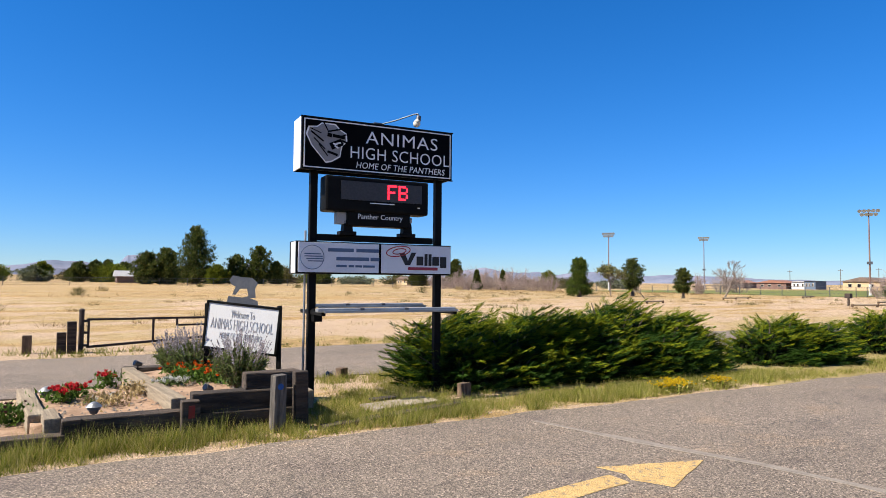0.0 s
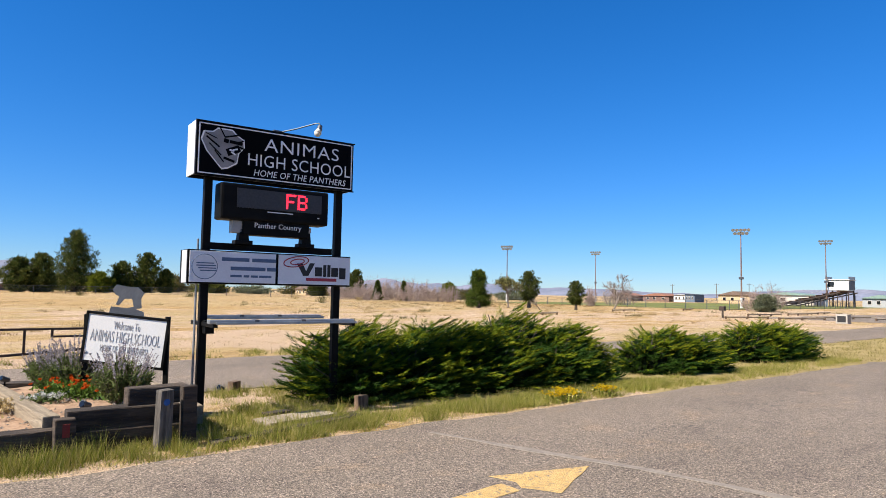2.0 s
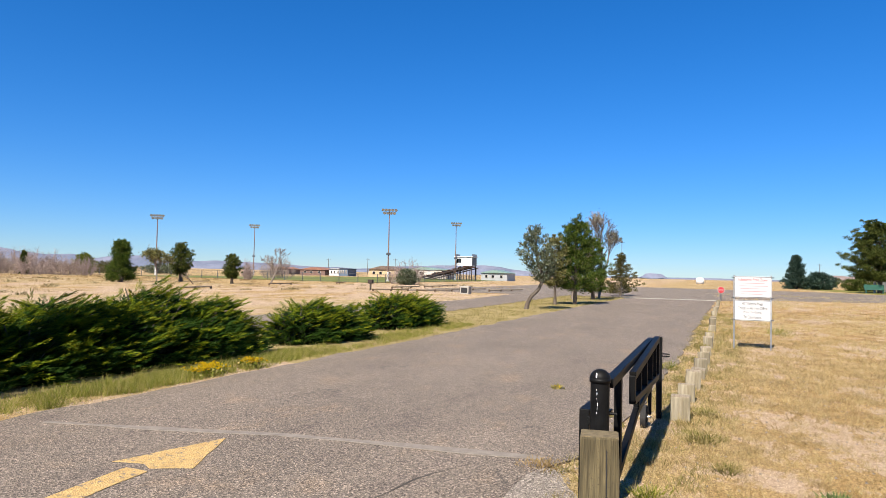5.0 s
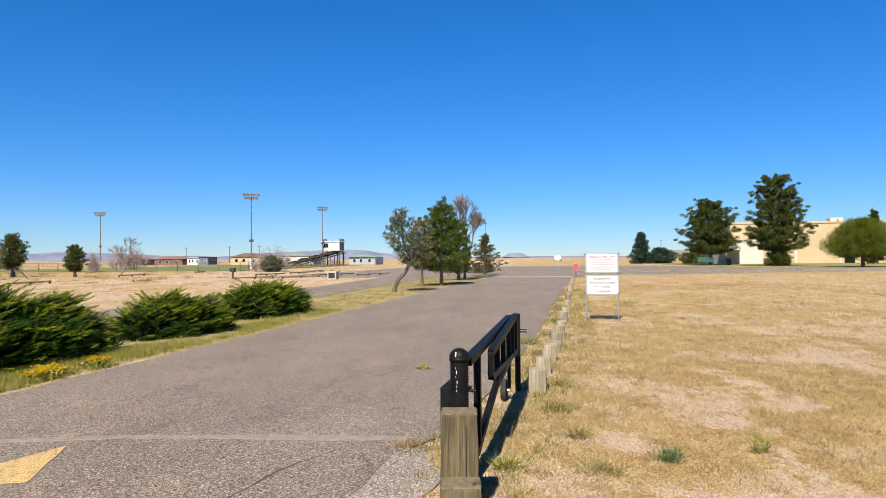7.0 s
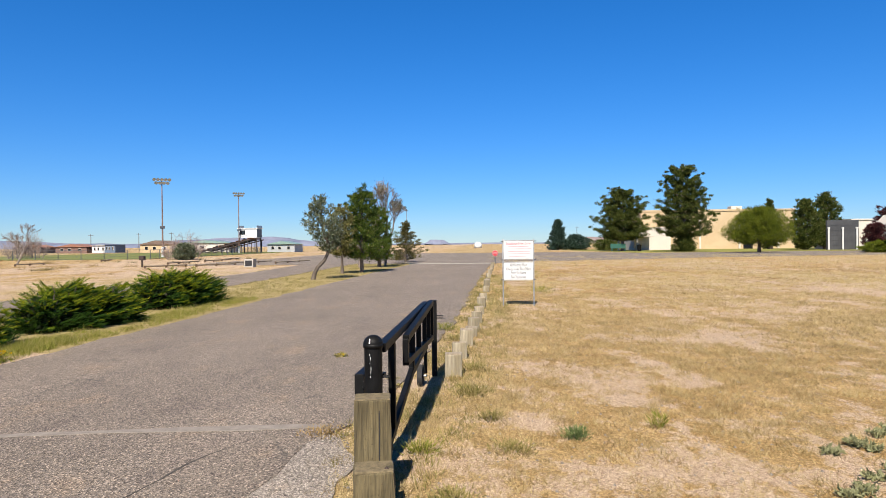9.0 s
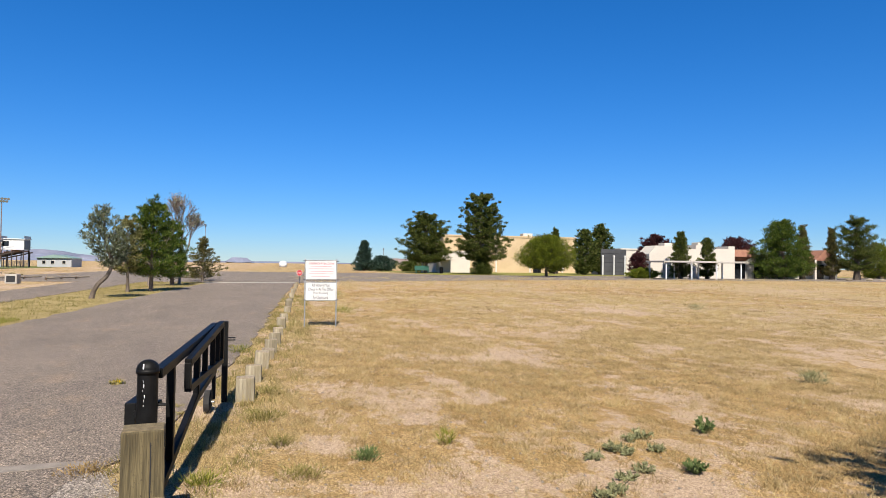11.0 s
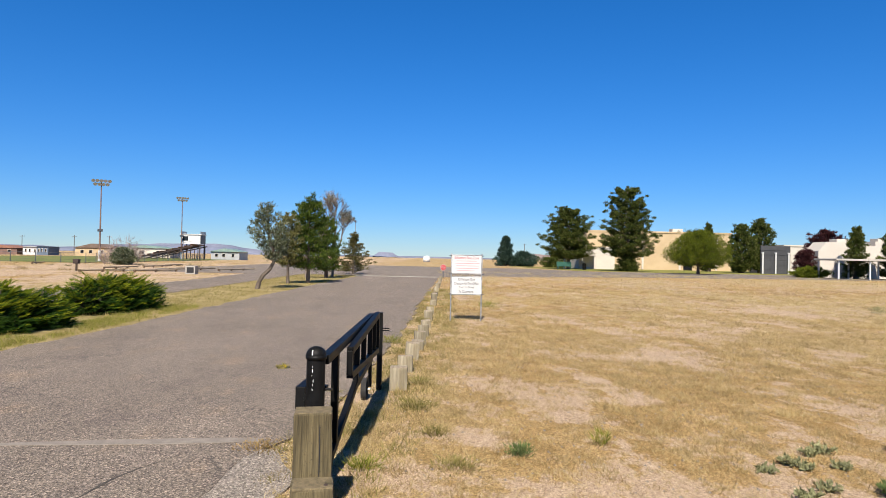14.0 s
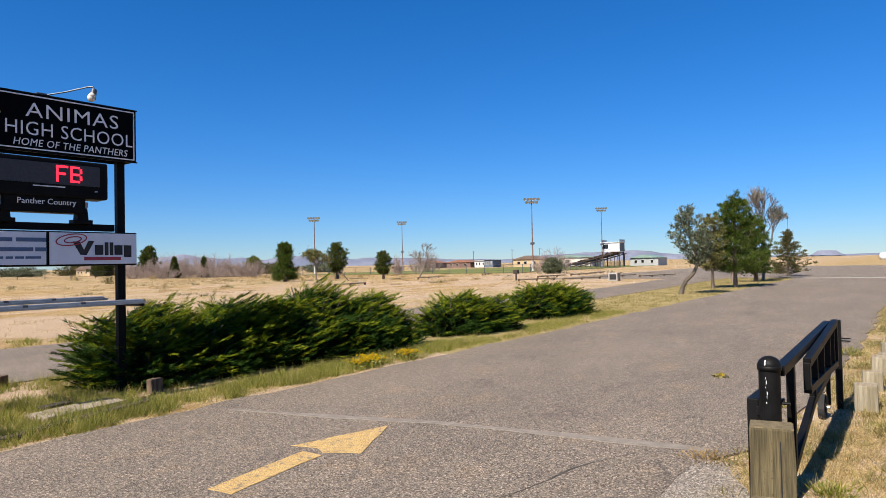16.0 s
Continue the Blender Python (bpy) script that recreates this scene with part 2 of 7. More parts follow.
M_LAWN = surface("lawn", (0.136, 0.1496, 0.034), (0.2312, 0.204, 0.0612), 0.4, 0.95, bump=0.4, fine=30, local=False, spec=0.1)
M_TURF = surface("turf", (0.102, 0.1292, 0.034), (0.1768, 0.1768, 0.0612), 0.2, 0.95, bump=0.3, fine=20, local=False, spec=0.1)
M_CONC = surface("concrete", (0.306, 0.2856, 0.2516), (0.374, 0.3468, 0.306), 4, 0.9, bump=0.3, local=False)
M_BLACK = surface("black_paint", (0.0041, 0.0041, 0.0041), (0.0075, 0.0075, 0.0075), 5, 0.5, bump=0.05, spec=0.08)
M_GATE = surface("gate_black", (0.0041, 0.0041, 0.0041), (0.0082, 0.0082, 0.0082), 6, 0.5, bump=0.08, wear=(0.0136, 0.0136, 0.0136), spec=0.12)
M_RUST = surface("rusty_iron", (0.0238, 0.015, 0.0116), (0.0408, 0.0231, 0.0163), 8, 0.7, bump=0.2)
M_FACE = surface("sign_black", (0.0015, 0.0015, 0.002), (0.0022, 0.0023, 0.003), 3, 0.5, bump=0.0, spec=0.04)
M_MATTE = surface("matte_black", (0.004, 0.004, 0.004), (0.007, 0.007, 0.007), 4, 1.0, bump=0.05, spec=0.0)
M_WHITE = surface("white_paint", (0.544, 0.544, 0.5372), (0.5032, 0.5032, 0.4964), 3, 0.5, bump=0.03, fine=30)
M_LETTER = surface("letter_grey", (0.80, 0.81, 0.83), (0.74, 0.75, 0.77), 4, 0.6, bump=0.0)
M_PANEL = surface("panel_white", (0.68, 0.70, 0.76), (0.62, 0.64, 0.70), 2, 0.45, bump=0.02)
M_BLUE = surface("print_blue", (0.0612, 0.1088, 0.204), (0.0816, 0.1292, 0.2244), 5, 0.6, bump=0.0)
M_REDP = surface("print_red", (0.306, 0.0204, 0.0408), (0.34, 0.034, 0.0544), 5, 0.6, bump=0.0)
M_INK = surface("print_black", (0.0082, 0.0082, 0.0095), (0.0136, 0.0136, 0.015), 5, 0.6, bump=0.0)
M_FADEINK = surface("faded_ink", (0.30, 0.30, 0.31), (0.38, 0.38, 0.39), 8, 0.7, bump=0.0)
M_PINK = surface("faded_red", (0.4896, 0.2448, 0.2584), (0.51, 0.306, 0.3128), 5, 0.7, bump=0.0)
M_SILVER = surface("galvanised", (0.2856, 0.2992, 0.3128), (0.374, 0.3876, 0.4012), 10, 0.4, 0.7, bump=0.1)
M_GREYBOX = surface("grey_enclosure", (0.2856, 0.2924, 0.2992), (0.34, 0.3468, 0.3536), 5, 0.5, bump=0.02)
M_STEEL = surface("steel_plate", (0.068, 0.0748, 0.0884), (0.102, 0.1088, 0.1224), 4, 0.5, 0.5, bump=0.1)
M_SCREEN = surface("led_screen", (0.0238, 0.0238, 0.0272), (0.034, 0.034, 0.0374), 40, 0.5, bump=0.1, fine=200)
M_LED = glow("led_red", (1.0, 0.02, 0.045), 1.4)
M_BULB = surface("bulb_glass", (0.544, 0.5304, 0.476), (0.51, 0.4896, 0.4216), 3, 0.15, bump=0.0)
M_TIE = surface("creosote_timber", (0.0204, 0.0136, 0.0095), (0.0816, 0.0578, 0.0408), 12, 0.9, bump=0.9, fine=60, stretch=(0.12, 1, 1), vary=0.25, wear=(0.136, 0.1054, 0.0782), worn=(0.6, 0.75), grain=0.6)
M_TIEG = surface("grey_timber", (0.055, 0.047, 0.040), (0.14, 0.122, 0.105), 14, 0.95, bump=0.9, fine=60, stretch=(1, 1, 0.12), grain=0.6)
M_TIEW = surface("weathered_timber", (0.204, 0.1598, 0.1088), (0.3128, 0.255, 0.1802), 12, 0.9, bump=0.8, fine=60, stretch=(0.1, 1, 1), vary=0.15, grain=0.5)
M_POSTW = surface("treated_post", (0.0578, 0.0449, 0.0204), (0.1258, 0.0986, 0.0476), 22, 0.85, bump=0.7, fine=90, stretch=(1, 1, 0.05), vary=0.15, wear=(0.0612, 0.0462, 0.0238), worn=(0.56, 0.68), grain=0.5)
M_POSTEND = surface("post_end_grain", (0.102, 0.0782, 0.0408), (0.1632, 0.1258, 0.068), 30, 0.9, bump=0.4, fine=80)
M_BOLLARD = surface("weathered_bollard", (0.1836, 0.153, 0.0986), (0.2992, 0.2618, 0.187), 16, 0.9, bump=0.7, fine=80, stretch=(1, 1, 0.08), vary=0.25, grain=0.5)
M_DRYWEED = surface("dry_weed", (0.2448, 0.136, 0.0612), (0.34, 0.2108, 0.102), 6, 0.9, bump=0.0)
M_STUB = surface("brown_stub", (0.0884, 0.0544, 0.034), (0.17, 0.1122, 0.0714), 14, 0.95, bump=0.9, fine=60, stretch=(1, 1, 0.15), grain=0.6)
M_BARK = surface("bark", (0.068, 0.051, 0.0374), (0.1292, 0.102, 0.0782), 6, 0.95, bump=0.6, fine=30, stretch=(1, 1, 0.3), local=False)
M_TWIG = surface("grey_twigs", (0.1632, 0.1292, 0.1054), (0.2244, 0.1802, 0.1496), 6, 0.95, bump=0.3, local=False)
M_TAN = surface("tan_stucco", (0.408, 0.306, 0.1768), (0.4488, 0.34, 0.204), 0.5, 0.9, bump=0.2, fine=8, local=False)
M_CREAM = surface("cream_stucco", (0.5032, 0.4556, 0.3944), (0.4624, 0.4216, 0.3672), 0.4, 0.9, bump=0.2, fine=8, local=False)
M_DARKWALL = surface("dark_panel", (0.034, 0.0354, 0.0394), (0.0476, 0.049, 0.053), 0.6, 0.8, bump=0.1, fine=6, local=False)
M_TILE = surface("red_roof", (0.1904, 0.085, 0.0544), (0.2448, 0.1156, 0.0748), 2, 0.8, bump=0.5, fine=10, local=False)
M_METALROOF = surface("green_metal_roof", (0.1496, 0.2244, 0.1972), (0.1904, 0.272, 0.238), 2, 0.5, bump=0.1, local=False)
M_GLASS = surface("dark_glass", (0.0082, 0.0095, 0.0116), (0.0136, 0.015, 0.0177), 2, 0.08, bump=0.0)
M_MAST = surface("mast_rust", (0.136, 0.0782, 0.0612), (0.1768, 0.1054, 0.0816), 1, 0.7, bump=0.1, local=False)
# distance haze is put into this blue-grey; no air is modelled
M_MOUNT_HAZE = surface("far_mountain_haze", (0.13, 0.15, 0.21), (0.19, 0.20, 0.26), 0.006, 1.0, bump=0.0, fine=0.05, local=False, spec=0.0)
M_MOUNTR = surface("far_hill", (0.204, 0.1564, 0.1462), (0.2448, 0.1972, 0.1802), 0.006, 1.0, bump=0.0, fine=0.05, local=False, spec=0.0)

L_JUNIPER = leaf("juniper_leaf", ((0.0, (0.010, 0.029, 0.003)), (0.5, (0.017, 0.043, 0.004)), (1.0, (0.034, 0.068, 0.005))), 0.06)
# new growth's yellow-green, brightened to hold the sun highlights as well
L_JUNIPER_LIT_TIP = leaf("juniper_lit_tip", ((0.0, (0.055, 0.092, 0.003)), (0.6, (0.10, 0.132, 0.005)), (1.0, (0.23, 0.22, 0.009))), 0.12)
L_PINE = leaf("pine_needle", ((0.0, (0.026, 0.044, 0.009)), (0.6, (0.068, 0.088, 0.018)), (1.0, (0.155, 0.155, 0.042))), 0.25)
L_PINEY = leaf("pine_needle_yellowed", ((0.0, (0.0476, 0.051, 0.017)), (0.6, (0.1088, 0.102, 0.034)), (1.0, (0.204, 0.1564, 0.0612))), 0.3)
L_SPRUCE = leaf("blue_conifer", ((0.0, (0.0204, 0.0408, 0.0306)), (0.6, (0.0374, 0.068, 0.051)), (1.0, (0.068, 0.102, 0.0748))), 0.2)
L_OLIVE = leaf("grey_olive_leaf", ((0.0, (0.055, 0.070, 0.032)), (0.6, (0.125, 0.145, 0.082)), (1.0, (0.29, 0.30, 0.21))), 0.3)
L_GREENPINE = leaf("young_pine_needle", ((0.0, (0.026, 0.052, 0.008)), (0.6, (0.066, 0.103, 0.015)), (1.0, (0.155, 0.18, 0.034))), 0.28)
L_BROAD = leaf("broad_leaf", ((0.0, (0.0612, 0.0884, 0.0095)), (0.6, (0.1224, 0.1496, 0.015)), (1.0, (0.1972, 0.204, 0.0204))), 0.35)
L_YELLOW = leaf("autumn_leaf", ((0.0, (0.075, 0.080, 0.026)), (0.6, (0.155, 0.150, 0.052)), (1.0, (0.27, 0.235, 0.088))), 0.3)
L_PURPLE = leaf("plum_leaf", ((0.0, (0.034, 0.0122, 0.0136)), (1.0, (0.0884, 0.0306, 0.0306))), 0.25)
L_SAGE = leaf("sage_leaf", ((0.0, (0.068, 0.102, 0.0272)), (1.0, (0.1768, 0.2108, 0.0748))), 0.35)
L_LAVENDER = leaf("lavender_bloom", ((0.0, (0.2856, 0.2584, 0.2856)), (1.0, (0.4216, 0.3876, 0.4148))), 0.3)
L_GREEN = leaf("bedding_leaf", ((0.0, (0.0408, 0.0816, 0.0136)), (1.0, (0.1088, 0.1768, 0.0272))), 0.3)
L_FIELDWEED = leaf("field_weed_leaf", ((0.0, (0.075, 0.115, 0.038)), (1.0, (0.19, 0.235, 0.085))), 0.25)
L_OLIVEGRASS = leaf("olive_grass", ((0.0, (0.125, 0.122, 0.032)), (0.5, (0.255, 0.215, 0.072)), (1.0, (0.40, 0.32, 0.15))), 0.3)
L_REDFL = leaf("red_petal", ((0.0, (0.374, 0.0082, 0.0136)), (1.0, (0.544, 0.034, 0.0408))), 0.3)
L_ORANGEFL = leaf("orange_petal", ((0.0, (0.51, 0.0408, 0.0082)), (1.0, (0.578, 0.136, 0.0136))), 0.3)
L_WHITEFL = leaf("white_petal", ((0.0, (0.476, 0.4624, 0.408)), (1.0, (0.578, 0.5712, 0.544))), 0.3)
L_YELLOWFL = leaf("yellow_petal", ((0.0, (0.51, 0.3264, 0.0068)), (1.0, (0.578, 0.4216, 0.0136))), 0.3)
L_STRAW = leaf("dry_grass", ((0.0, (0.19, 0.135, 0.055)), (0.4, (0.35, 0.262, 0.12)), (1.0, (0.56, 0.44, 0.24))), 0.3)
L_RUST = leaf("rusty_grass", ((0.0, (0.165, 0.108, 0.045)), (0.5, (0.27, 0.185, 0.08)), (1.0, (0.40, 0.285, 0.13))), 0.25)
L_PALE = leaf("pale_grass", ((0.0, (0.3536, 0.2516, 0.0952)), (0.6, (0.5168, 0.408, 0.1972)), (1.0, (0.578, 0.4896, 0.2856))), 0.35)
L_VERGE = leaf("verge_grass", ((0.0, (0.09, 0.125, 0.012)), (0.4, (0.19, 0.205, 0.028)), (0.75, (0.33, 0.285, 0.08)), (1.0, (0.42, 0.34, 0.16))), 0.3)
L_WEED = leaf("grey_green_weed", ((0.0, (0.165, 0.172, 0.082)), (1.0, (0.33, 0.325, 0.175))), 0.3)

# ---- mesh helpers ----


def bx(bm, size, loc=(0, 0, 0), rot=(0, 0, 0), bevel=0.0):
    m = pose(*loc, *rot) @ Matrix.Diagonal((*size, 1))
    r = bmesh.ops.create_cube(bm, size=1, matrix=m)
    if bevel:
        es = list({e for v in r["verts"] for e in v.link_edges})
        bmesh.ops.bevel(bm, geom=es, offset=bevel, segments=2, affect="EDGES", profile=0.6)
    return bm


def rod(bm, a, b, r0, r1=None, n=10, caps=True):
    a, b = Vector(a), Vector(b)
    d = b - a
    m = Matrix.Translation((a + b) / 2) @ d.to_track_quat("Z", "Y").to_matrix().to_4x4()
    bmesh.ops.create_cone(bm, cap_ends=caps, segments=n, radius1=r0, radius2=r0 if r1 is None else r1, depth=d.length, matrix=m)
    return bm


def ball(bm, c, r, scale=(1, 1, 1), seg=14):
    bmesh.ops.create_uvsphere(bm, u_segments=seg, v_segments=seg // 2 + 1, radius=r, matrix=Matrix.Translation(c) @ Matrix.Diagonal((*scale, 1)))
    return bm


def prism(bm, outline, depth, m=None):
    """A flat outline in x, z, given thickness along y from 0 to depth."""
    vs = [bm.verts.new((x, 0, z)) for x, z in outline]
    f = bm.faces.new(vs)
    e = bmesh.ops.extrude_face_region(bm, geom=[f])
    moved = [g for g in e["geom"] if isinstance(g, bmesh.types.BMVert)]
    bmesh.ops.translate(bm, verts=moved, vec=(0, depth, 0))
    bmesh.ops.recalc_face_normals(bm, faces=bm.faces)
    if m is not None:
        bmesh.ops.transform(bm, matrix=m, verts=vs + moved)
    return bm


def part(name, bm, mat, parent=None, label="", smooth=False):
    me = bpy.data.meshes.new(name)
    bm.to_mesh(me)
    bm.free()
    me.materials.append(mat)
    if smooth:
        me.shade_smooth()
    ob = new(name, me)
    ob.parent = parent
    return tagged(ob, label)


def piece(name, me, parent, m):
    ob = new(name, me)
    ob.parent = parent
    ob.matrix_basis = m
    return ob


def thing(name, label, category, m=None, group="", kind=""):
    ob = new(name)
    ob.empty_display_size = 0.2
    if m is not None:
        ob.matrix_basis = m
    return tagged(ob, label, category, group, kind)


B = bmesh.new


def tris(name, v, mat, parent=None, label=""):
    """A mesh of loose triangles from an array (n, 3, 3)."""
    v = np.asarray(v, dtype=np.float32).reshape(-1, 3)
    n = len(v) // 3
    me = bpy.data.meshes.new(name)
    me.vertices.add(len(v))
    me.vertices.foreach_set("co", v.ravel())
    me.loops.add(len(v))
    me.loops.foreach_set("vertex_index", np.arange(len(v), dtype=np.int32))
    me.polygons.add(n)
    me.polygons.foreach_set("loop_start", np.arange(0, 3 * n, 3, dtype=np.int32))
    me.update(calc_edges=True)
    me.materials.append(mat)
    ob = new(name, me)
    ob.parent = parent
    return tagged(ob, label)


def unit(a):
    return a / np.maximum(np.linalg.norm(a, axis=-1, keepdims=True), 1e-9)


def leaf_tris(c, d, length, width):
    """Leaf triangles at points c, along directions d."""
    n = len(c)
    side = unit(np.cross(d, rng.normal(size=(n, 3)))) * (np.asarray(width) * np.ones(n))[:, None] / 2
    tip = c + d * (np.asarray(length) * np.ones(n))[:, None]
    return np.stack([c - side, c + side, tip], 1)


def sheet(name, pts, z, mat, label, thick=0.05, edge=0.0, step=0.5, kind="structure", seed=0):
    """A flat piece of ground covering with a thin edge; edge: how ragged its outline is."""
    out = []
    k = len(pts)
    for i in range(k):
        a, b = Vector((*pts[i], 0)), Vector((*pts[(i + 1) % k], 0))
        n = max(1, min(160, int((b - a).length / step)))
        nrm = Vector((-(b - a).y, (b - a).x, 0)).normalized()
        for j in range(n):
            q = a.lerp(b, j / n)
            w = (noise.noise(q * 0.9 + Vector((seed, 0, 0))) + 0.6 * noise.noise(q * 3.1)) * edge
            q = q + nrm * w
            out.append((q.x, q.y))
    bm = B()
    vs = [bm.verts.new((x, y, z)) for x, y in out]
    f = bm.faces.new(vs)
    if f.normal.z < 0:
        f.normal_flip()
    e = bmesh.ops.extrude_edge_only(bm, edges=list(f.edges))
    low = [g for g in e["geom"] if isinstance(g, bmesh.types.BMVert)]
    bmesh.ops.translate(bm, verts=low, vec=(0, 0, -thick))
    bmesh.ops.triangulate(bm, faces=[f])
    return tagged(part(name, bm, mat), label, name.replace("_", " "), kind=kind)


def text_mesh(body, width, height, depth=0.003, shear=0.0, spacing=1.0, thin=0.0):
    cu = bpy.data.curves.new("text", "FONT")
    cu.body, cu.extrude, cu.align_x, cu.shear, cu.space_character = body, 0.01, "CENTER", shear, spacing
    cu.resolution_u, cu.offset = 3, -thin
    ob = bpy.data.objects.new("text", cu)
    scene.collection.objects.link(ob)
    me = bpy.data.meshes.new_from_object(ob.evaluated_get(bpy.context.evaluated_depsgraph_get()))
    bpy.data.objects.remove(ob)
    co = np.empty(len(me.vertices) * 3, np.float32)
    me.vertices.foreach_get("co", co)
    co = co.reshape(-1, 3)
    lo, hi = co.min(0), co.max(0)
    co = (co - (lo + hi) / 2) / (hi - lo) * np.array([width, height, depth])
    me.vertices.foreach_set("co", np.stack([co[:, 0], -co[:, 2], co[:, 1]], 1).ravel().astype(np.float32))
    me.update()
    return me


def letters(body, width, height, at, mat, parent, depth=0.003, shear=0.0, spacing=1.0, name="letter", thin=0.0):
    """A line of raised letters, each an object of its own. Returns them."""
    me = text_mesh(body, width, height, depth, shear, spacing, thin)
    bm = bmesh.new()
    bm.from_mesh(me)
    bpy.data.meshes.remove(me)
    left, made = set(bm.verts), []
    while left:
        todo, got = [left.pop()], set()
        while todo:
            v = todo.pop()
            got.add(v)
            for e in v.link_edges:
                w = e.other_vert(v)
                if w in left:
                    left.discard(w)
                    todo.append(w)
        one, at_ = bmesh.new(), {}
        for v in sorted(got, key=lambda q: q.index):
            at_[v] = one.verts.new(v.co)
        for f in {f for v in got for f in v.link_faces}:
            one.faces.new([at_[v] for v in f.verts])
        ob = part(name, one, mat, parent)
        ob.location = at
        made.append(ob)
    bm.free()
    return made


def bars(parent, rows, mat, y, name="text_bar", t=0.003):
    """Rows of x centre, z centre, width, height as plain print."""
    for x, z, w, h in rows:
        part(name, bx(B(), (w, t, h), (x, y, z)), mat, parent)

# ---- ground and roads ----


def rise(x, y):
    """The land climbs gently to the north-west."""
    w = min(1.0, max(0.0, (40 - math.degrees(math.atan2(max(x, 0), max(y, 1e-3)))) / 20))
    return 0.006 * max(0.0, y - 40) * w if y < 900 else 5.16 * w


BARE = ((14.4, -4.7, 1.6, 0.8), (10.2, -4.5, 1.2, 0.6), (4.3, -1.4, 0.5, 0.4), (4.1, -2.1, 0.5, 0.35), (5.5, -1.0, 0.5, 0.3), (7.1, 0.0, 0.5, 0.3), (8.0, -2.9, 0.9, 0.4), (9.7, -10.2, 1.5, 0.9), (5.5, -7.8, 0.9, 0.6), (4.5, -3.3, 0.6, 0.5), (17.0, -8.0, 2.2, 0.9), (3.4, -0.9, 0.6, 0.5), (21.0, -11.5, 2.5, 1.0))


def bare(x, y):
    """How bare the soil is, 0 to 1: trodden patches and the dusty road edges."""
    b = 0.12 + 0.36 * noise.noise(Vector((x * 0.32, y * 0.75, 5.1))) + 0.36 * noise.noise(Vector((x * 1.2, y * 2.2, 2.2))) + 0.34 * noise.noise(Vector((x * 2.8, y * 4.4, 8.3)))
    for px, py, rx, ry in BARE:
        q = ((x - px) / rx) ** 2 + ((y - py) / ry) ** 2
        if q < 6:
            b += 0.45 * math.exp(-1.3 * q)
    if -3 < x < 60 and 5.4 < y < 6.25:
        b += 0.35 * max(0.0, 1 - abs(y - 5.9) / 0.25)
    return min(1.0, max(0.0, b * 1.4))


def ground_h(x, y):
    """Height of the field's surface near the road."""
    e = max(0.0, -3.0 - y, y - 15.5)
    w = min(1.0, e / 2)
    return -0.006 + w * (noise.noise(Vector((x * 0.45, y * 0.45, 0))) * 0.03 + noise.noise(Vector((x * 0.12, y * 0.12, 3))) * 0.05)


def make_ground():
    near = np.arange(-30, 60, 0.6)
    fine_x, fine_y = np.arange(-2, 24, 0.2), np.concatenate([np.arange(-16, 1.2, 0.2), np.arange(5.4, 9.6, 0.15)])
    far_p = 60 * 1.16 ** np.arange(0, 30)
    far_n = -30 * 1.2 ** np.arange(1, 30)
    xs = np.unique(np.round(np.concatenate([far_n[far_n > -4600], near, fine_x, far_p[far_p < 4600]]), 3))
    ys = np.unique(np.round(np.concatenate([far_n[far_n > -4600], near, fine_y, far_p[far_p < 4600]]), 3))
    verts = []
    for y in ys:
        for x in xs:
            z = rise(x, y)
            if -30 < x < 60 and -30 < y < 60:
                z += ground_h(x, y)
            verts.append((x, y, z))
    nx = len(xs)
    faces = [(j * nx + i, j * nx + i + 1, (j + 1) * nx + i + 1, (j + 1) * nx + i) for j in range(len(ys) - 1) for i in range(nx - 1)]
    me = bpy.data.meshes.new("ground")
    me.from_pydata(verts, [], faces)
    soil = me.attributes.new("bare", "FLOAT", "POINT")
    soil.data.foreach_set("value", [bare(x, y) if -3 < x < 58 and -50 < y < 10 else 0.0 for x, y, z in verts])
    me.materials.append(M_GROUND)
    me.shade_smooth()
    return tagged(new("ground", me), "dry desert field of straw-coloured grass and bare pinkish soil", "ground", kind="structure")


make_ground()
ROAD_L = [(-60, 6.2), (-8, 6.0), (0, 5.88), (5, 5.9), (12, 5.62), (20, 5.45), (30, 5.2), (45, 4.6), (54, 4.2)]
ROAD_R = [(54, -2.05), (40, -1.35), (25, -0.62), (15, -0.2), (10.5, 0.05), (8.4, 0.2), (5.6, 0.62), (4.2, 0.85), (0, 1.3), (-60, 1.5)]
sheet("road", ROAD_L + ROAD_R, 0.012, M_ROAD, "worn grey chip-seal road with loose ragged edges", 0.06, 0.16, 0.35)
DRIVE = [(-60, 14.2), (6, 14.25), (17, 13.3), (36, 12.4), (56, 13.5), (56, 9.0), (40, 9.0), (22, 8.9), (10, 9.3), (4, 9.7), (-60, 10.1)]
sheet("side_road", DRIVE, 0.012, M_ROAD, "parallel grey asphalt drive behind the hedge", 0.06, 0.12, seed=4)
LOT = [(52.5, 24), (52.5, -2.1), (57, -7.5), (66, -25), (71, -46), (70, -75), (67, -112), (96, -112), (98, -46), (96, -26), (112, -17), (118, 24)]
sheet("parking_lot", LOT, 0.02, M_LOT, "wide faded asphalt car park and school drive", 0.06, 0.3, 2.0, seed=9)
sheet("pavement", [(51.6, 4.6), (52.3, 4.6), (52.3, -2.2), (51.6, -2.2)], 0.03, M_CONC, "pale concrete strip across the road", 0.06, 0.03)
sheet("lawn", [(99, -25), (150, -20), (150, -110), (100, -110)], 0.04, M_LAWN, "yellowing mown lawn before the school", 0.08, 0.6, 3.0)
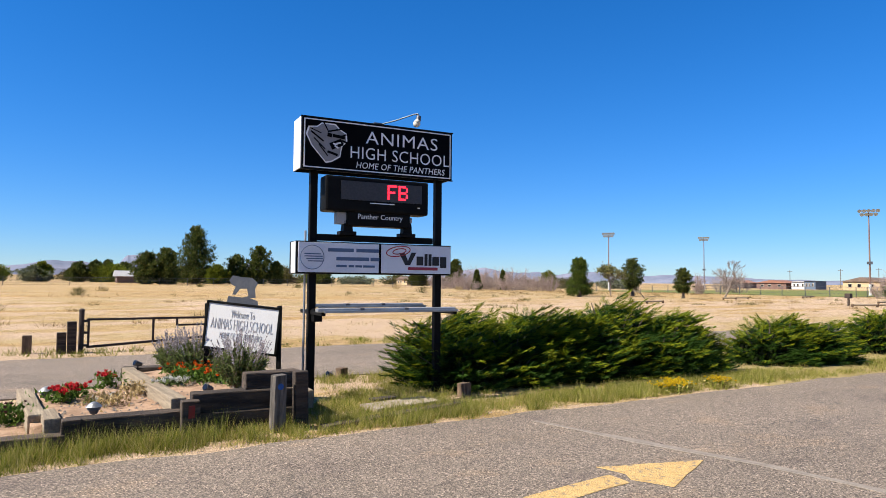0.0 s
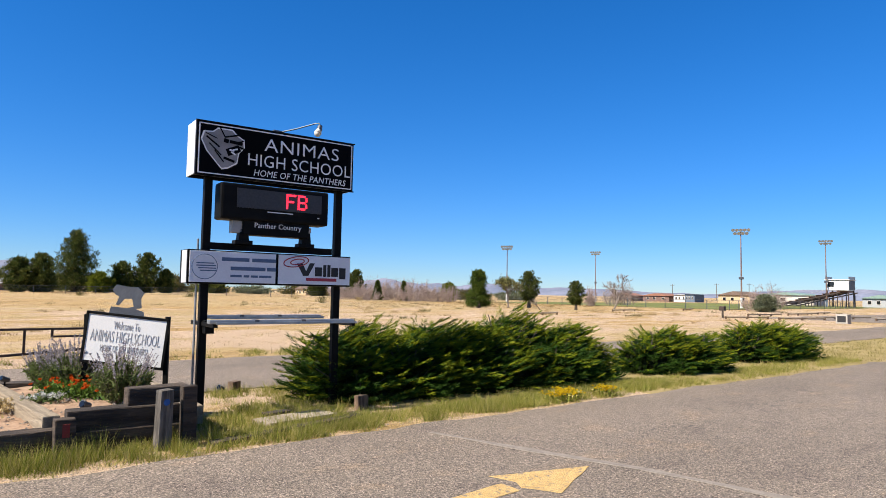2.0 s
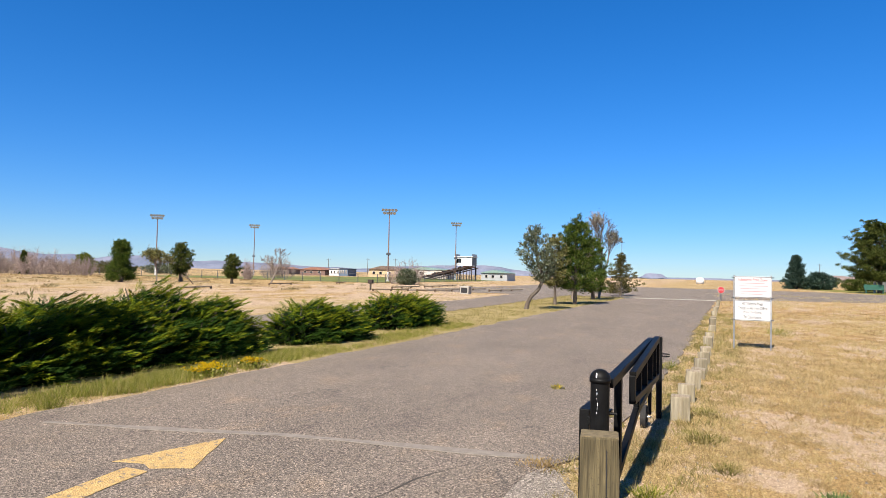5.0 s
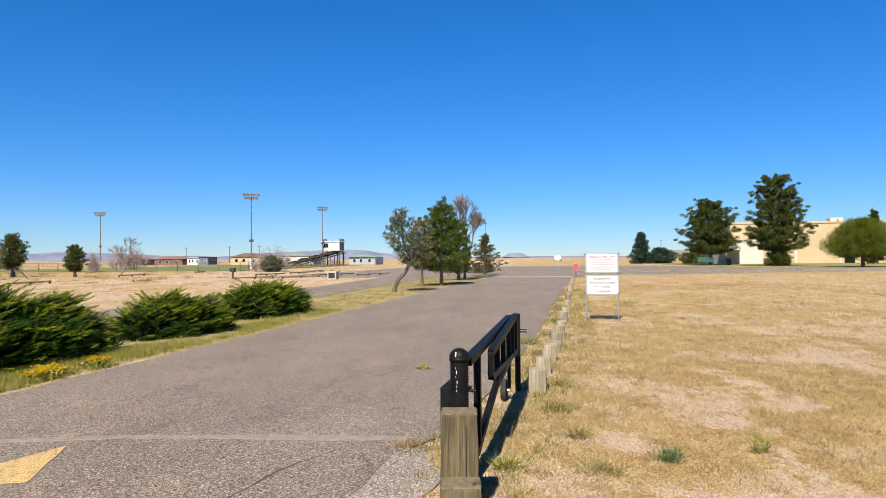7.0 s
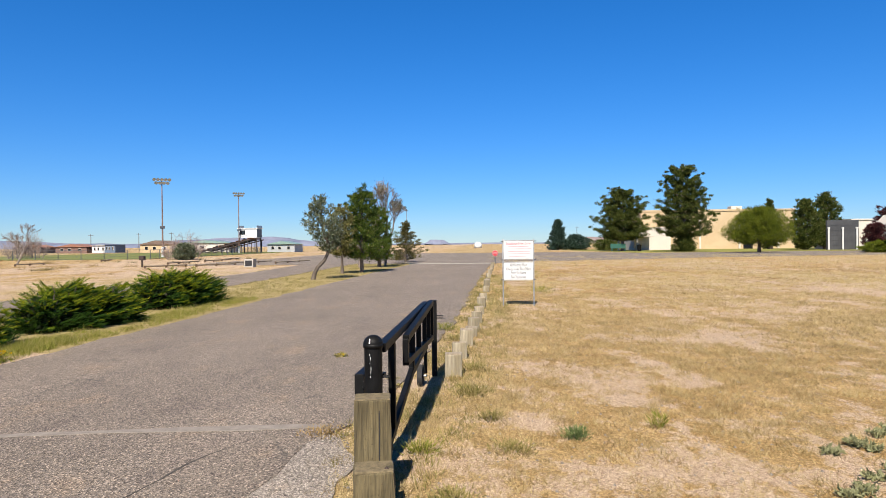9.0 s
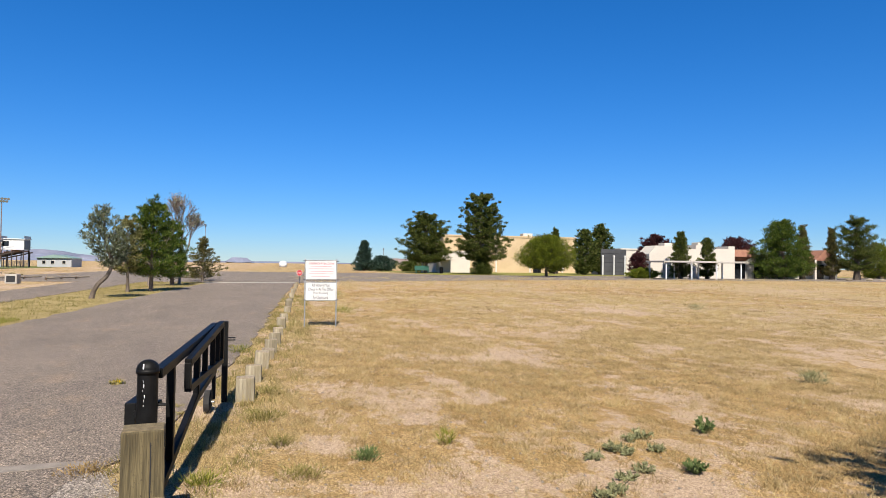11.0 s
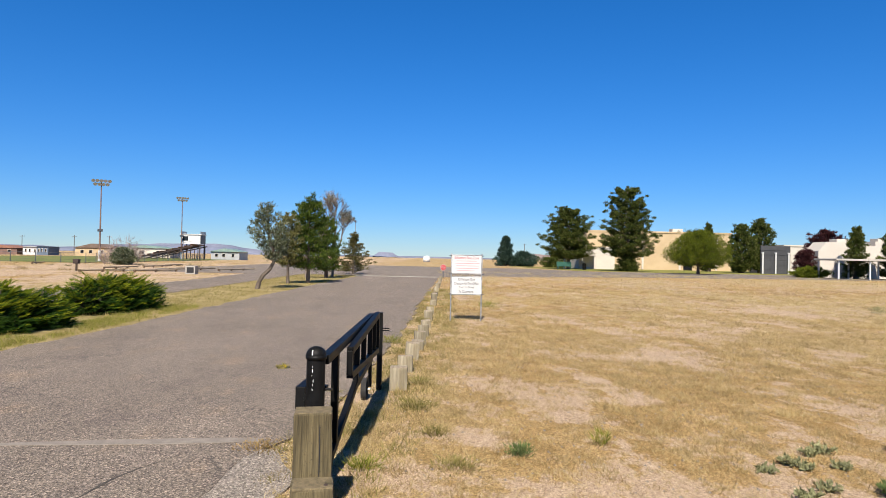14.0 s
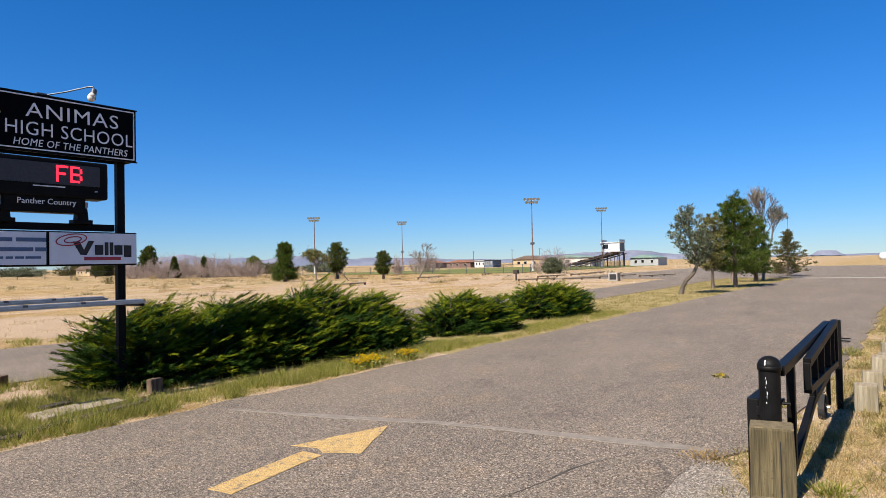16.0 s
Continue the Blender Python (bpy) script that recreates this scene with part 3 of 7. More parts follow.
sheet("sports_field", [(84, 92), (180, 92), (180, 46), (84, 42)], 0.05, M_TURF, "green turf of a fenced sports field", 0.1, 0.6, 4.0)
sheet("gravel_patch", [(5.1, 0.64), (5.0, 0.95), (4.3, 1.05), (3.9, 1.08), (3.0, 1.15), (1.5, 1.3), (1.8, 0.5), (3.0, 0.42), (3.9, 0.40), (4.5, 0.48)], 0.0085, M_LOOSE, "patch of pale loose gravel at the road edge", 0.02, 0.13, 0.04)


def pebbles(n, x0, x1, y0, y1, r0, r1, z, mat, label):
    v = []
    for k in range(n):
        x, y = rng.uniform(x0, x1), rng.normal((y0 + y1) / 2, (y1 - y0) / 4)
        r, a = rng.uniform(r0, r1), rng.uniform(0, 2)
        q = np.array([[x + r * math.cos(a + k2 * 2.094), y + r * math.sin(a + k2 * 2.094), z] for k2 in range(3)] + [[x + r * 0.2, y, z + r * rng.uniform(0.5, 1.1)]])
        v += [q[[0, 1, 3]], q[[1, 2, 3]], q[[2, 0, 3]]]
    tagged(tris("gravel", v, mat), label, "gravel", kind="stuff")


pebbles(420, 2.6, 5.2, 0.40, 0.95, 0.006, 0.016, 0.014, M_GRAVEL, "loose pale stones at the road edge")
pebbles(2600, 2.6, 12, -9.5, 2.5, 0.005, 0.018, -0.006, M_GRAVEL, "small stones scattered over bare soil")
pebbles(300, -1, 9, 5.8, 6.3, 0.005, 0.014, 0.0, M_GRAVEL, "small stones along the dusty road edge")

sheet("grass_strip", [(9.2, 5.5), (20, 5.3), (30, 5.05), (45, 4.45), (52, 4.2), (52, 9.1), (40, 9.2), (22, 9.1), (10, 9.5)], 0.0, M_STRIP, "yellow-green grass strip between the two drives", 0.04, 0.1)

# patched joint across the road
sheet("road_seam", [(4.48, 5.5), (4.66, 4.6), (4.86, 3.8), (5.02, 3.2), (5.12, 2.4), (5.2, 1.6), (5.3, 0.8), (5.42, 0.8), (5.34, 1.6), (5.25, 2.4), (5.14, 3.2), (4.97, 3.8), (4.76, 4.6), (4.55, 5.5)], 0.0165, M_SEAM, "pale filled joint across the road", 0.01, 0.035, 0.12)


# one long crack in the asphalt
M_CRACK = surface("crack", (0.034, 0.0292, 0.0245), (0.0612, 0.053, 0.0449), 20, 1.0, bump=0.0, local=False)
sheet("road_crack", [(4.99, 1.283), (4.8, 1.37), (4.57, 1.482), (4.36, 1.553), (4.08, 1.59), (3.8, 1.655), (3.5, 1.75), (3.1, 1.87), (3.1, 1.882), (3.5, 1.764), (3.8, 1.669), (4.08, 1.605), (4.36, 1.568), (4.57, 1.497), (4.8, 1.382), (4.99, 1.291)], 0.0135, M_CRACK, "dark hairline crack across the road", 0.004, 0.012, 0.05)


def make_arrow():
    a = thing("road_arrow", "worn yellow direction arrow painted on the road", "road marking", kind="structure")
    for name, pts in (("arrow_head", [(4.755, 3.545), (3.80, 3.85), (3.86, 3.60), (3.78, 3.46), (3.93, 3.17)]), ("arrow_shaft", [(3.72, 3.63), (3.72, 3.42), (3.2, 3.36), (2.75, 3.31), (2.74, 3.55), (3.2, 3.59)])):
        ob = sheet(name, pts, 0.0165, M_YELLOW, "", 0.006, 0.025, 0.07)
        for key in ("label", "category", "kind"):
            if key in ob:
                del ob[key]
        ob.parent = a


make_arrow()

# ---- marquee sign ----


def make_marquee():
    s = thing("school_sign", "black school marquee with LED board and sponsor panel on two posts", "sign", pose(3.655, 7.616, 0.05, 0, 0, -5))
    for x in (-0.845, 0.925):
        part("post", bx(B(), (0.095, 0.09, 3.0), (x, 0.18, 1.45), bevel=0.008), M_BLACK, s)
    # top cabinet
    top = part("cabinet", bx(B(), (2.10, 0.36, 0.66), (0, 0.19, 3.195), bevel=0.012), M_MATTE, s, "black sheet-metal sign box")
    for x in (-1.056, 1.056):
        part("end_panel", bx(B(), (0.014, 0.35, 0.655), (x, 0.19, 3.195), bevel=0.004), M_WHITE, top, "white end panel")
    part("face", bx(B(), (2.10, 0.02, 0.645), (0, 0.0, 3.19), bevel=0.006), M_FACE, top, "glossy black sign face")
    for x, z, w, h in ((0, 3.492, 2.05, 0.014), (0, 2.888, 2.05, 0.014), (-1.02, 3.19, 0.014, 0.617), (1.02, 3.19, 0.014, 0.617)):
        part("border", bx(B(), (w, 0.004, h), (x, -0.012, z)), M_LETTER, top)
    for z in (3.522, 2.858):
        part("edge_trim", bx(B(), (2.13, 0.03, 0.014), (0, 0.0, z), bevel=0.003), M_BLACK, top)
    letters("ANIMAS", 1.04, 0.165, (0.305, -0.012, 3.335), M_LETTER, top, spacing=1.08, thin=0.004)
    letters("HIGH SCHOOL", 1.42, 0.155, (0.292, -0.012, 3.122), M_LETTER, top, spacing=1.05, thin=0.004)
    letters("HOME OF THE PANTHERS", 1.28, 0.082, (0.300, -0.012, 2.962), M_LETTER, top, shear=0.18, spacing=1.05)
    # plain emblem
    em = [(-0.97, 3.40), (-0.86, 3.41), (-0.80, 3.46), (-0.62, 3.46), (-0.56, 3.40), (-0.47, 3.35), (-0.46, 3.25), (-0.53, 3.17), (-0.55, 3.04), (-0.66, 2.97), (-0.74, 2.95), (-0.84, 3.06), (-0.93, 3.16), (-1.0, 3.30)]
    part("emblem", prism(B(), em, 0.004, pose(-0.005, -0.016, 0)), M_LETTER, top, "plain pale emblem")
    ce = (-0.73, 3.22)
    part("emblem_field", prism(B(), [(ce[0] + (x - ce[0]) * 0.93, ce[1] + (z - ce[1]) * 0.93) for x, z in em], 0.003, pose(-0.005, -0.0185, 0)), surface("emblem_grey", (0.20, 0.20, 0.21), (0.26, 0.26, 0.27), 5, 0.7, bump=0.0), top, "grey emblem field")
    for k, (x, z, w, h, a) in enumerate(((-0.88, 3.35, 0.15, 0.012, 20), (-0.86, 3.28, 0.2, 0.02, 35), (-0.83, 3.19, 0.2, 0.014, 42), (-0.78, 3.11, 0.18, 0.014, 50), (-0.62, 3.38, 0.2, 0.02, -15), (-0.58, 3.30, 0.16, 0.04, 5), (-0.70, 3.31, 0.06, 0.05, 10), (-0.61, 3.20, 0.17, 0.09, -25), (-0.66, 3.08, 0.14, 0.03, 15), (-0.75, 3.41, 0.14, 0.014, 60), (-0.50, 3.24, 0.08, 0.02, 20), (-0.52, 3.32, 0.08, 0.016, -20))):
        part("emblem_stroke", bx(B(), (w, 0.003, h), (x, -0.0215 - 0.0002 * k, z), (0, a, 0)), M_FACE, top)
    for x, z, a in ((-0.63, 3.20, 10), (-0.585, 3.215, -15), (-0.61, 3.165, 30)):
        part("emblem_stroke", bx(B(), (0.06, 0.003, 0.02), (x, -0.0255, z), (0, a, 0)), M_LETTER, top)
    # lamp on a gooseneck
    lamp = part("lamp_base", bx(B(), (0.14, 0.1, 0.05), (0.0, 0.12, 3.545), bevel=0.01), M_STEEL, s)
    bm = B()
    pts = [(0.02, 0.1, 3.55), (0.18, -0.05, 3.59), (0.36, -0.25, 3.65), (0.40, -0.30, 3.65), (0.405, -0.31, 3.61)]
    for a, b in zip(pts, pts[1:]):
        rod(bm, a, b, 0.009, n=8)
    part("arm", bm, M_STEEL, lamp)
    part("socket", rod(B(), (0.405, -0.31, 3.62), (0.395, -0.31, 3.56), 0.03, 0.035, 14), M_STEEL, lamp)
    part("bulb", ball(rod(B(), (0.395, -0.31, 3.57), (0.375, -0.31, 3.52), 0.03, 0.05, 14), (0.372, -0.31, 3.513), 0.045), M_BULB, lamp, "clear floodlight bulb", True)
    # LED board
    led = part("led_housing", bx(B(), (1.42, 0.28, 0.45), (-0.045, 0.06, 2.57), bevel=0.03), M_BLACK, s, "black LED message board")
    part("screen", bx(B(), (1.12, 0.01, 0.24), (0.0, -0.084, 2.617)), M_SCREEN, led, "dark LED screen")
    glyphs = {"F": ("11111", "10000", "10000", "11110", "10000", "10000", "10000"), "B": ("11110", "10001", "10001", "11110", "10001", "10001", "11110")}
    dot = bmesh.new()
    bmesh.ops.create_cube(dot, size=1, matrix=Matrix.Diagonal((0.0115, 0.006, 0.0115, 1)))
    dm = bpy.data.meshes.new("led_dot")
    dot.to_mesh(dm)
    dot.free()
    dm.materials.append(M_LED)
    for k, ch in enumerate("FB"):
        for r, row in enumerate(glyphs[ch]):
            for c, on in enumerate(row):
                if on == "1":
                    for dx in (0, 1):
                        for dz in (0, 1):
                            piece("led_dot", dm, led, pose(0.075 + k * 0.155 + c * 0.0265 + dx * 0.013, -0.091, 2.712 - r * 0.0275 - dz * 0.0135))
    bars(led, ((0.0, 2.467, 0.34, 0.012), (0.52, 2.44, 0.03, 0.012)), M_LETTER, -0.082)
    skirt = part("skirt", bx(B(), (0.87, 0.2, 0.2), (-0.02, 0.06, 2.27), bevel=0.012), M_BLACK, s)
    letters("Panther Country", 0.62, 0.085, (-0.005, -0.043, 2.285), M_LETTER, skirt)
    part("side_box", bx(B(), (0.13, 0.12, 0.15), (-0.52, 0.06, 2.265), bevel=0.01), M_GREYBOX, s, "grey electrical box")
    part("side_box", bx(B(), (0.05, 0.1, 0.07), (0.44, 0.06, 2.28), bevel=0.006), M_GREYBOX, s)
    part("side_box", bx(B(), (0.05, 0.12, 0.12), (0.69, 0.1, 2.6), bevel=0.006), M_GREYBOX, s)
    for x in (-0.43, 0.40):
        bm = B()
        prism(bm, [(-0.07, 0), (0.07, 0), (0.05, 0.19), (-0.05, 0.19)], 0.12, pose(x, 0.0, 2.05))
        bx(bm, (0.22, 0.14, 0.05), (x, 0.06, 2.075), bevel=0.006)
        part("bracket", bm, M_BLACK, s)
    part("crossbar", bx(B(), (1.64, 0.08, 0.085), (0.02, 0.18, 2.02), bevel=0.006), M_BLACK, s)
    # sponsor panel
    low = part("lower_box", bx(B(), (2.15, 0.34, 0.41), (-0.015, 0.19, 1.755), bevel=0.008), M_BLACK, s)
    part("end_plate", bx(B(), (0.012, 0.22, 0.39), (-1.092, 0.14, 1.755), bevel=0.003), M_WHITE, low)
    for x, w in ((-0.535, 1.075), (0.54, 1.03)):
        part("panel", bx(B(), (w - 0.012, 0.012, 0.375), (x, 0.012, 1.757), bevel=0.003), M_PANEL, low, "pale sponsor panel")
    bm = B()
    for k in range(24):
        a, b = k * math.tau / 24, (k + 1) * math.tau / 24
        rod(bm, (-0.89 + 0.15 * math.cos(a), 0.003, 1.757 + 0.15 * math.sin(a)), (-0.89 + 0.15 * math.cos(b), 0.003, 1.757 + 0.15 * math.sin(b)), 0.004, n=5)
    part("logo_ring", bm, M_BLUE, low)
    bars(low, [(-0.885 + 0.012 * i, 1.80 - 0.03 * i, 0.23 - 0.02 * abs(i - 1), 0.013) for i in range(4)], M_BLUE, 0.003, "logo_wave")
    bars(low, ((-0.52, 1.855, 0.34, 0.045), (-0.16, 1.855, 0.31, 0.045), (-0.36, 1.745, 0.44, 0.045), (-0.06, 1.745, 0.12, 0.045), (-0.51, 1.652, 0.14, 0.028), (-0.38, 1.652, 0.07, 0.028), (-0.28, 1.652, 0.09, 0.028), (-0.14, 1.652, 0.16, 0.028)), M_BLUE, 0.003)
    bm = B()
    for rx, rz, cx, cz in ((0.17, 0.065, 0.27, 1.86), (0.095, 0.034, 0.285, 1.86)):
        for k in range(28):
            a, b = k * math.tau / 28, (k + 1) * math.tau / 28
            rod(bm, (cx + rx * math.cos(a), 0.003, cz + rz * math.sin(a) + 0.15 * rx * math.cos(a)), (cx + rx * math.cos(b), 0.003, cz + rz * math.sin(b) + 0.15 * rx * math.cos(b)), 0.007, n=5)
    part("logo_swirl", bm, M_REDP, low)
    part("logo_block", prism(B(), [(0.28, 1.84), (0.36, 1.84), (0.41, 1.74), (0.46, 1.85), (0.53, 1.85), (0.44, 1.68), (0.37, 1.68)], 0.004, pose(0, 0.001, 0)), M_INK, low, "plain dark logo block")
    for x, z, w, h in ((0.585, 1.74, 0.10, 0.12), (0.675, 1.755, 0.045, 0.16), (0.735, 1.755, 0.045, 0.16), (0.82, 1.74, 0.10, 0.12), (0.935, 1.725, 0.095, 0.15)):
        part("logo_block", bx(B(), (w, 0.004, h), (x, 0.003, z), bevel=0.001), M_INK, low, "plain dark logo block")
    bars(low, ((0.63, 1.635, 0.44, 0.04),), M_REDP, 0.003, "logo_bar")
    # light bars under the panel
    for y, x0, x1, z in ((-0.38, -0.93, 0.90, 1.11), (0.62, -0.72, 0.90, 1.13)):
        f = part("light_bar", bx(B(), (x1 - x0, 0.13, 0.045), ((x0 + x1) / 2, y, z), bevel=0.01), M_SILVER, s, "long silver tube light fixture")
        part("light_lip", bx(B(), (x1 - x0 - 0.04, 0.02, 0.03), ((x0 + x1) / 2 + 0.05, y - 0.075, z - 0.015), bevel=0.004), M_SILVER, f)
        for k in (0.3, 0.62):
            part("clip", bx(B(), (0.05, 0.15, 0.052), (x0 + (x1 - x0) * k, y, z), bevel=0.004), M_STEEL, f)
    for x in (-0.845, 0.925):
        part("light_bracket", bx(B(), (0.05, 1.0, 0.05), (x, 0.12, 1.065), bevel=0.006), M_BLACK, s)
    part("bracket_block", bx(B(), (0.11, 0.14, 0.16), (-0.80, 0.08, 1.03), bevel=0.01), M_BLACK, s)
    part("conduit", rod(B(), (-0.93, 0.2, 0.0), (-0.93, 0.2, 2.1), 0.014, n=8), M_SILVER, s, "grey electrical conduit")


make_marquee()


def make_welcome():
    # its board leans back a little
    m = pose(2.03, 8.13, -0.05, 0, 0, -37)
    s = thing("welcome_sign", "white welcome sign in a black steel frame on two legs", "sign", m)
    board = part("board", bx(B(), (0.90, 0.02, 0.545), (0, 0.01, 0.97), (0, 5.5, 0), 0.003), surface("bright_board", (0.612, 0.612, 0.6052), (0.5848, 0.5848, 0.578), 3, 0.5, bump=0.0), s)
    t = pose(0, 0, 0.97, 0, 5.5, 0)
    for x, z, w, h in ((0, 0.285, 0.96, 0.03), (0, -0.285, 0.96, 0.03), (-0.465, 0, 0.03, 0.6), (0.465, 0, 0.03, 0.6)):
        ob = part("frame", bx(B(), (w, 0.04, h), (x, 0.01, z), bevel=0.004), M_BLACK, s)
        ob.matrix_basis = t
    for x, z in ((-0.465, 0.97), (0.465, 0.95)):
        part("leg", bx(B(), (0.05, 0.05, z + 0.3), (x, 0.045, (z + 0.3) / 2), bevel=0.005), M_BLACK, s)
    for body, w, h, z, mat in (("Welcome To", 0.30, 0.09, 0.165, M_FADEINK), ("ANIMAS HIGH SCHOOL", 0.80, 0.13, 0.03, M_FADEINK), ("HOME OF THE PANTHERS!", 0.54, 0.075, -0.11, M_FADEINK)):
        for ob in letters(body, w, h, (0, 0, 0), mat, board, thin=0.012):
            ob.matrix_basis = t @ pose(0.0, -0.003, z)
    # plain plate in place of the cut-out figure
    pl = [(-0.21, 0), (0.19, 0), (0.18, 0.05), (0.08, 0.075), (0.15, 0.09), (0.13, 0.2), (0.16, 0.27), (0.08, 0.33), (-0.05, 0.325), (-0.17, 0.335), (-0.21, 0.27), (-0.17, 0.22), (-0.12, 0.2), (-0.15, 0.1), (-0.11, 0.1), (-0.06, 0.18), (0.03, 0.19), (0.06, 0.1), (-0.02, 0.075), (-0.2, 0.075)]
    ob = part("finial_plate", prism(B(), pl, 0.012), M_STEEL, s, "plain grey steel plate ornament")
    ob.matrix_basis = t @ pose(-0.02, 0.005, 0.3)


make_welcome()

# ---- planter of old railway sleepers ----


def tie(parent, a, b, h, w, mat, z0=0.0, name="sleeper"):
    a, b = Vector((*a, 0)), Vector((*b, 0))
    d = b - a
    bm = bx(B(), (d.length, w, h), (0, 0, 0), bevel=0.014)
    for v in bm.verts:
        v.co += noise.noise_vector(v.co * 3 + a) * 0.008
    ob = part(name, bm, mat, parent)
    ob.matrix_basis = pose((a.x + b.x) / 2, (a.y + b.y) / 2, z0 + h / 2, 0, 0, math.degrees(math.atan2(d.y, d.x)))
    return ob


def upright(parent, x, y, h, w, mat, rz=0.0, lean=0.0, name="post"):
    bm = bx(B(), (w, w * 0.85, h), (0, 0, h / 2), bevel=0.012)
    for v in bm.verts:
        v.co += noise.noise_vector(v.co * 4 + Vector((x, y, 0))) * 0.012
    ob = part(name, bm, mat, parent)
    ob.matrix_basis = pose(x, y, -0.02, lean, lean * 0.5, rz)
    return ob


def make_planter():
    p = thing("planter_bed", "raised flower bed edged with old railway sleepers", "planter")
    tie(p, (0.12, 6.80), (1.16, 6.80), 0.22, 0.2, M_TIE, 0.02)
    tie(p, (1.2, 6.78), (2.2, 6.72), 0.2, 0.2, M_TIE, 0.0)
    tie(p, (1.2, 6.80), (2.2, 6.74), 0.2, 0.2, M_TIE, 0.19)
    tie(p, (1.72, 6.82), (2.3, 6.80), 0.17, 0.2, M_TIE, 0.385)
    tie(p, (-0.75, 6.72), (0.12, 6.70), 0.14, 0.2, M_TIE, 0.0)
    tie(p, (0.02, 6.76), (-0.02, 7.32), 0.2, 0.14, M_TIEW, 0.06)
    tie(p, (-0.10, 7.05), (-0.22, 8.75), 0.2, 0.15, M_TIEW, 0.06)
    tie(p, (1.10, 6.86), (0.92, 9.55), 0.19, 0.15, M_TIEW, 0.15)
    tie(p, (0.86, 9.62), (2.35, 9.3), 0.22, 0.2, M_TIE, 0.12)
    tie(p, (-0.2, 8.85), (0.88, 9.0), 0.16, 0.2, M_TIE, 0.02)
    tie(p, (2.42, 6.9), (2.6, 9.3), 0.2, 0.2, M_TIEW, 0.1)
    upright(p, 1.17, 6.66, 0.36, 0.17, M_TIE)
    upright(p, 0.16, 6.68, 0.28, 0.16, M_TIE)
    t1 = upright(p, 1.965, 6.45, 0.585, 0.135, M_TIEG, 8, 1.5)
    t2 = upright(p, 2.22, 6.47, 0.60, 0.145, M_TIE, -4, -1.0)
    part("paint_mark", rod(B(), (-0.005, -0.052, 0.47), (-0.005, -0.064, 0.47), 0.036, 0.03, 14), surface("blue_mark", (0.0136, 0.0612, 0.2448), (0.0204, 0.0884, 0.2856), 20, 0.8), t1, "sprayed blue mark")
    ob = part("paint_mark", bx(B(), (0.06, 0.006, 0.12), (1.17, 6.580, 0.24), bevel=0.002), surface("red_mark", (0.238, 0.0204, 0.0136), (0.1904, 0.0272, 0.0204), 20, 0.8), p, "sprayed red mark")
    for name, pts, z in (("soil", [(-0.15, 6.85), (1.08, 6.85), (0.95, 9.0), (-0.2, 8.8)], 0.20), ("soil", [(1.15, 6.85), (2.42, 6.85), (2.5, 9.3), (0.95, 9.5)], 0.29), ("soil", [(-1.1, 6.75), (-0.12, 6.78), (-0.25, 8.8), (-1.3, 8.9)], 0.10)):
        bm = B()
        vs = [bm.verts.new((x, y, z)) for x, y in pts]
        bm.faces.new(vs)
        bmesh.ops.subdivide_edges(bm, edges=bm.edges, cuts=14, use_grid_fill=True)
        for v in bm.verts:
            v.co.z += noise.noise(v.co * 4) * 0.03 + noise.noise(v.co * 15) * 0.012
        e = bmesh.ops.extrude_edge_only(bm, edges=[q for q in bm.edges if q.is_boundary])
        bmesh.ops.translate(bm, verts=[g for g in e["geom"] if isinstance(g, bmesh.types.BMVert)], vec=(0, 0, -0.18))
        part(name, bm, M_SOIL, p, smooth=True)
    # pebbles on the soil
    v = []
    for k in range(260):
        x, y = rng.uniform(-0.1, 2.3), rng.uniform(6.95, 8.8)
        z = 0.215 if x < 1.0 else 0.305
        r = rng.uniform(0.008, 0.022)
        q = np.array([[x - r, y, z], [x + r, y - r * 0.6, z], [x, y + r, z], [x + r * 0.2, y, z + r * 1.1]])
        v += [q[[0, 1, 3]], q[[1, 2, 3]], q[[2, 0, 3]]]
    tagged(tris("gravel", v, M_GRAVEL, p), "", kind="stuff")


make_planter()


def make_garden_light(x, y, z, rz=0):
    g = thing("garden_light", "small dark solar garden light on a spike", "garden light", pose(x, y, z, 0, 0, rz), "solar lights in the flower bed")
    part("spike", rod(B(), (0, 0, -0.1), (0, 0, 0.03), 0.012, n=8), M_BLACK, g)
    part("body", rod(rod(B(), (0, 0, 0.02), (0, 0, 0.06), 0.03, 0.05, 16), (0, 0, 0.06), (0, 0, 0.085), 0.06, 0.06, 18), M_STEEL, g)
    part("cap", rod(rod(B(), (0, 0, 0.088), (0, 0, 0.12), 0.075, 0.04, 18), (0, 0, 0.12), (0, 0, 0.132), 0.04, 0.02, 16), M_SILVER, g, "grey dome cap")
    return g


gl = make_garden_light(0.36, 7.0, 0.21)
copy_thing(gl, pose(-0.02, 8.3, 0.2, 0, 0, 40))


def make_spot(x, y, z, rz):
    g = thing("spotlight", "black landscape spotlight lying in the bed", "garden light", pose(x, y, z, 0, 0, rz), "spotlights in the beds")
    part("stake", rod(B(), (0, 0, -0.1), (0, 0, 0.05), 0.01, n=8), M_BLACK, g)
    part("head", rod(B(), (-0.05, 0, 0.04), (0.045, 0, 0.07), 0.022, 0.038, 16), M_STEEL, g)
    part("lens", rod(B(), (0.045, 0, 0.07), (0.05, 0, 0.072), 0.036, 0.03, 16), M_GLASS, g, "dark glass lens")
    return g


sp = make_spot(1.42, 7.05, 0.33, -150)
copy_thing(sp, pose(1.0, 9.2, 0.37, 0, 0, 200))
copy_thing(sp, pose(3.75, 9.5, 0.02, 0, 0, -160))

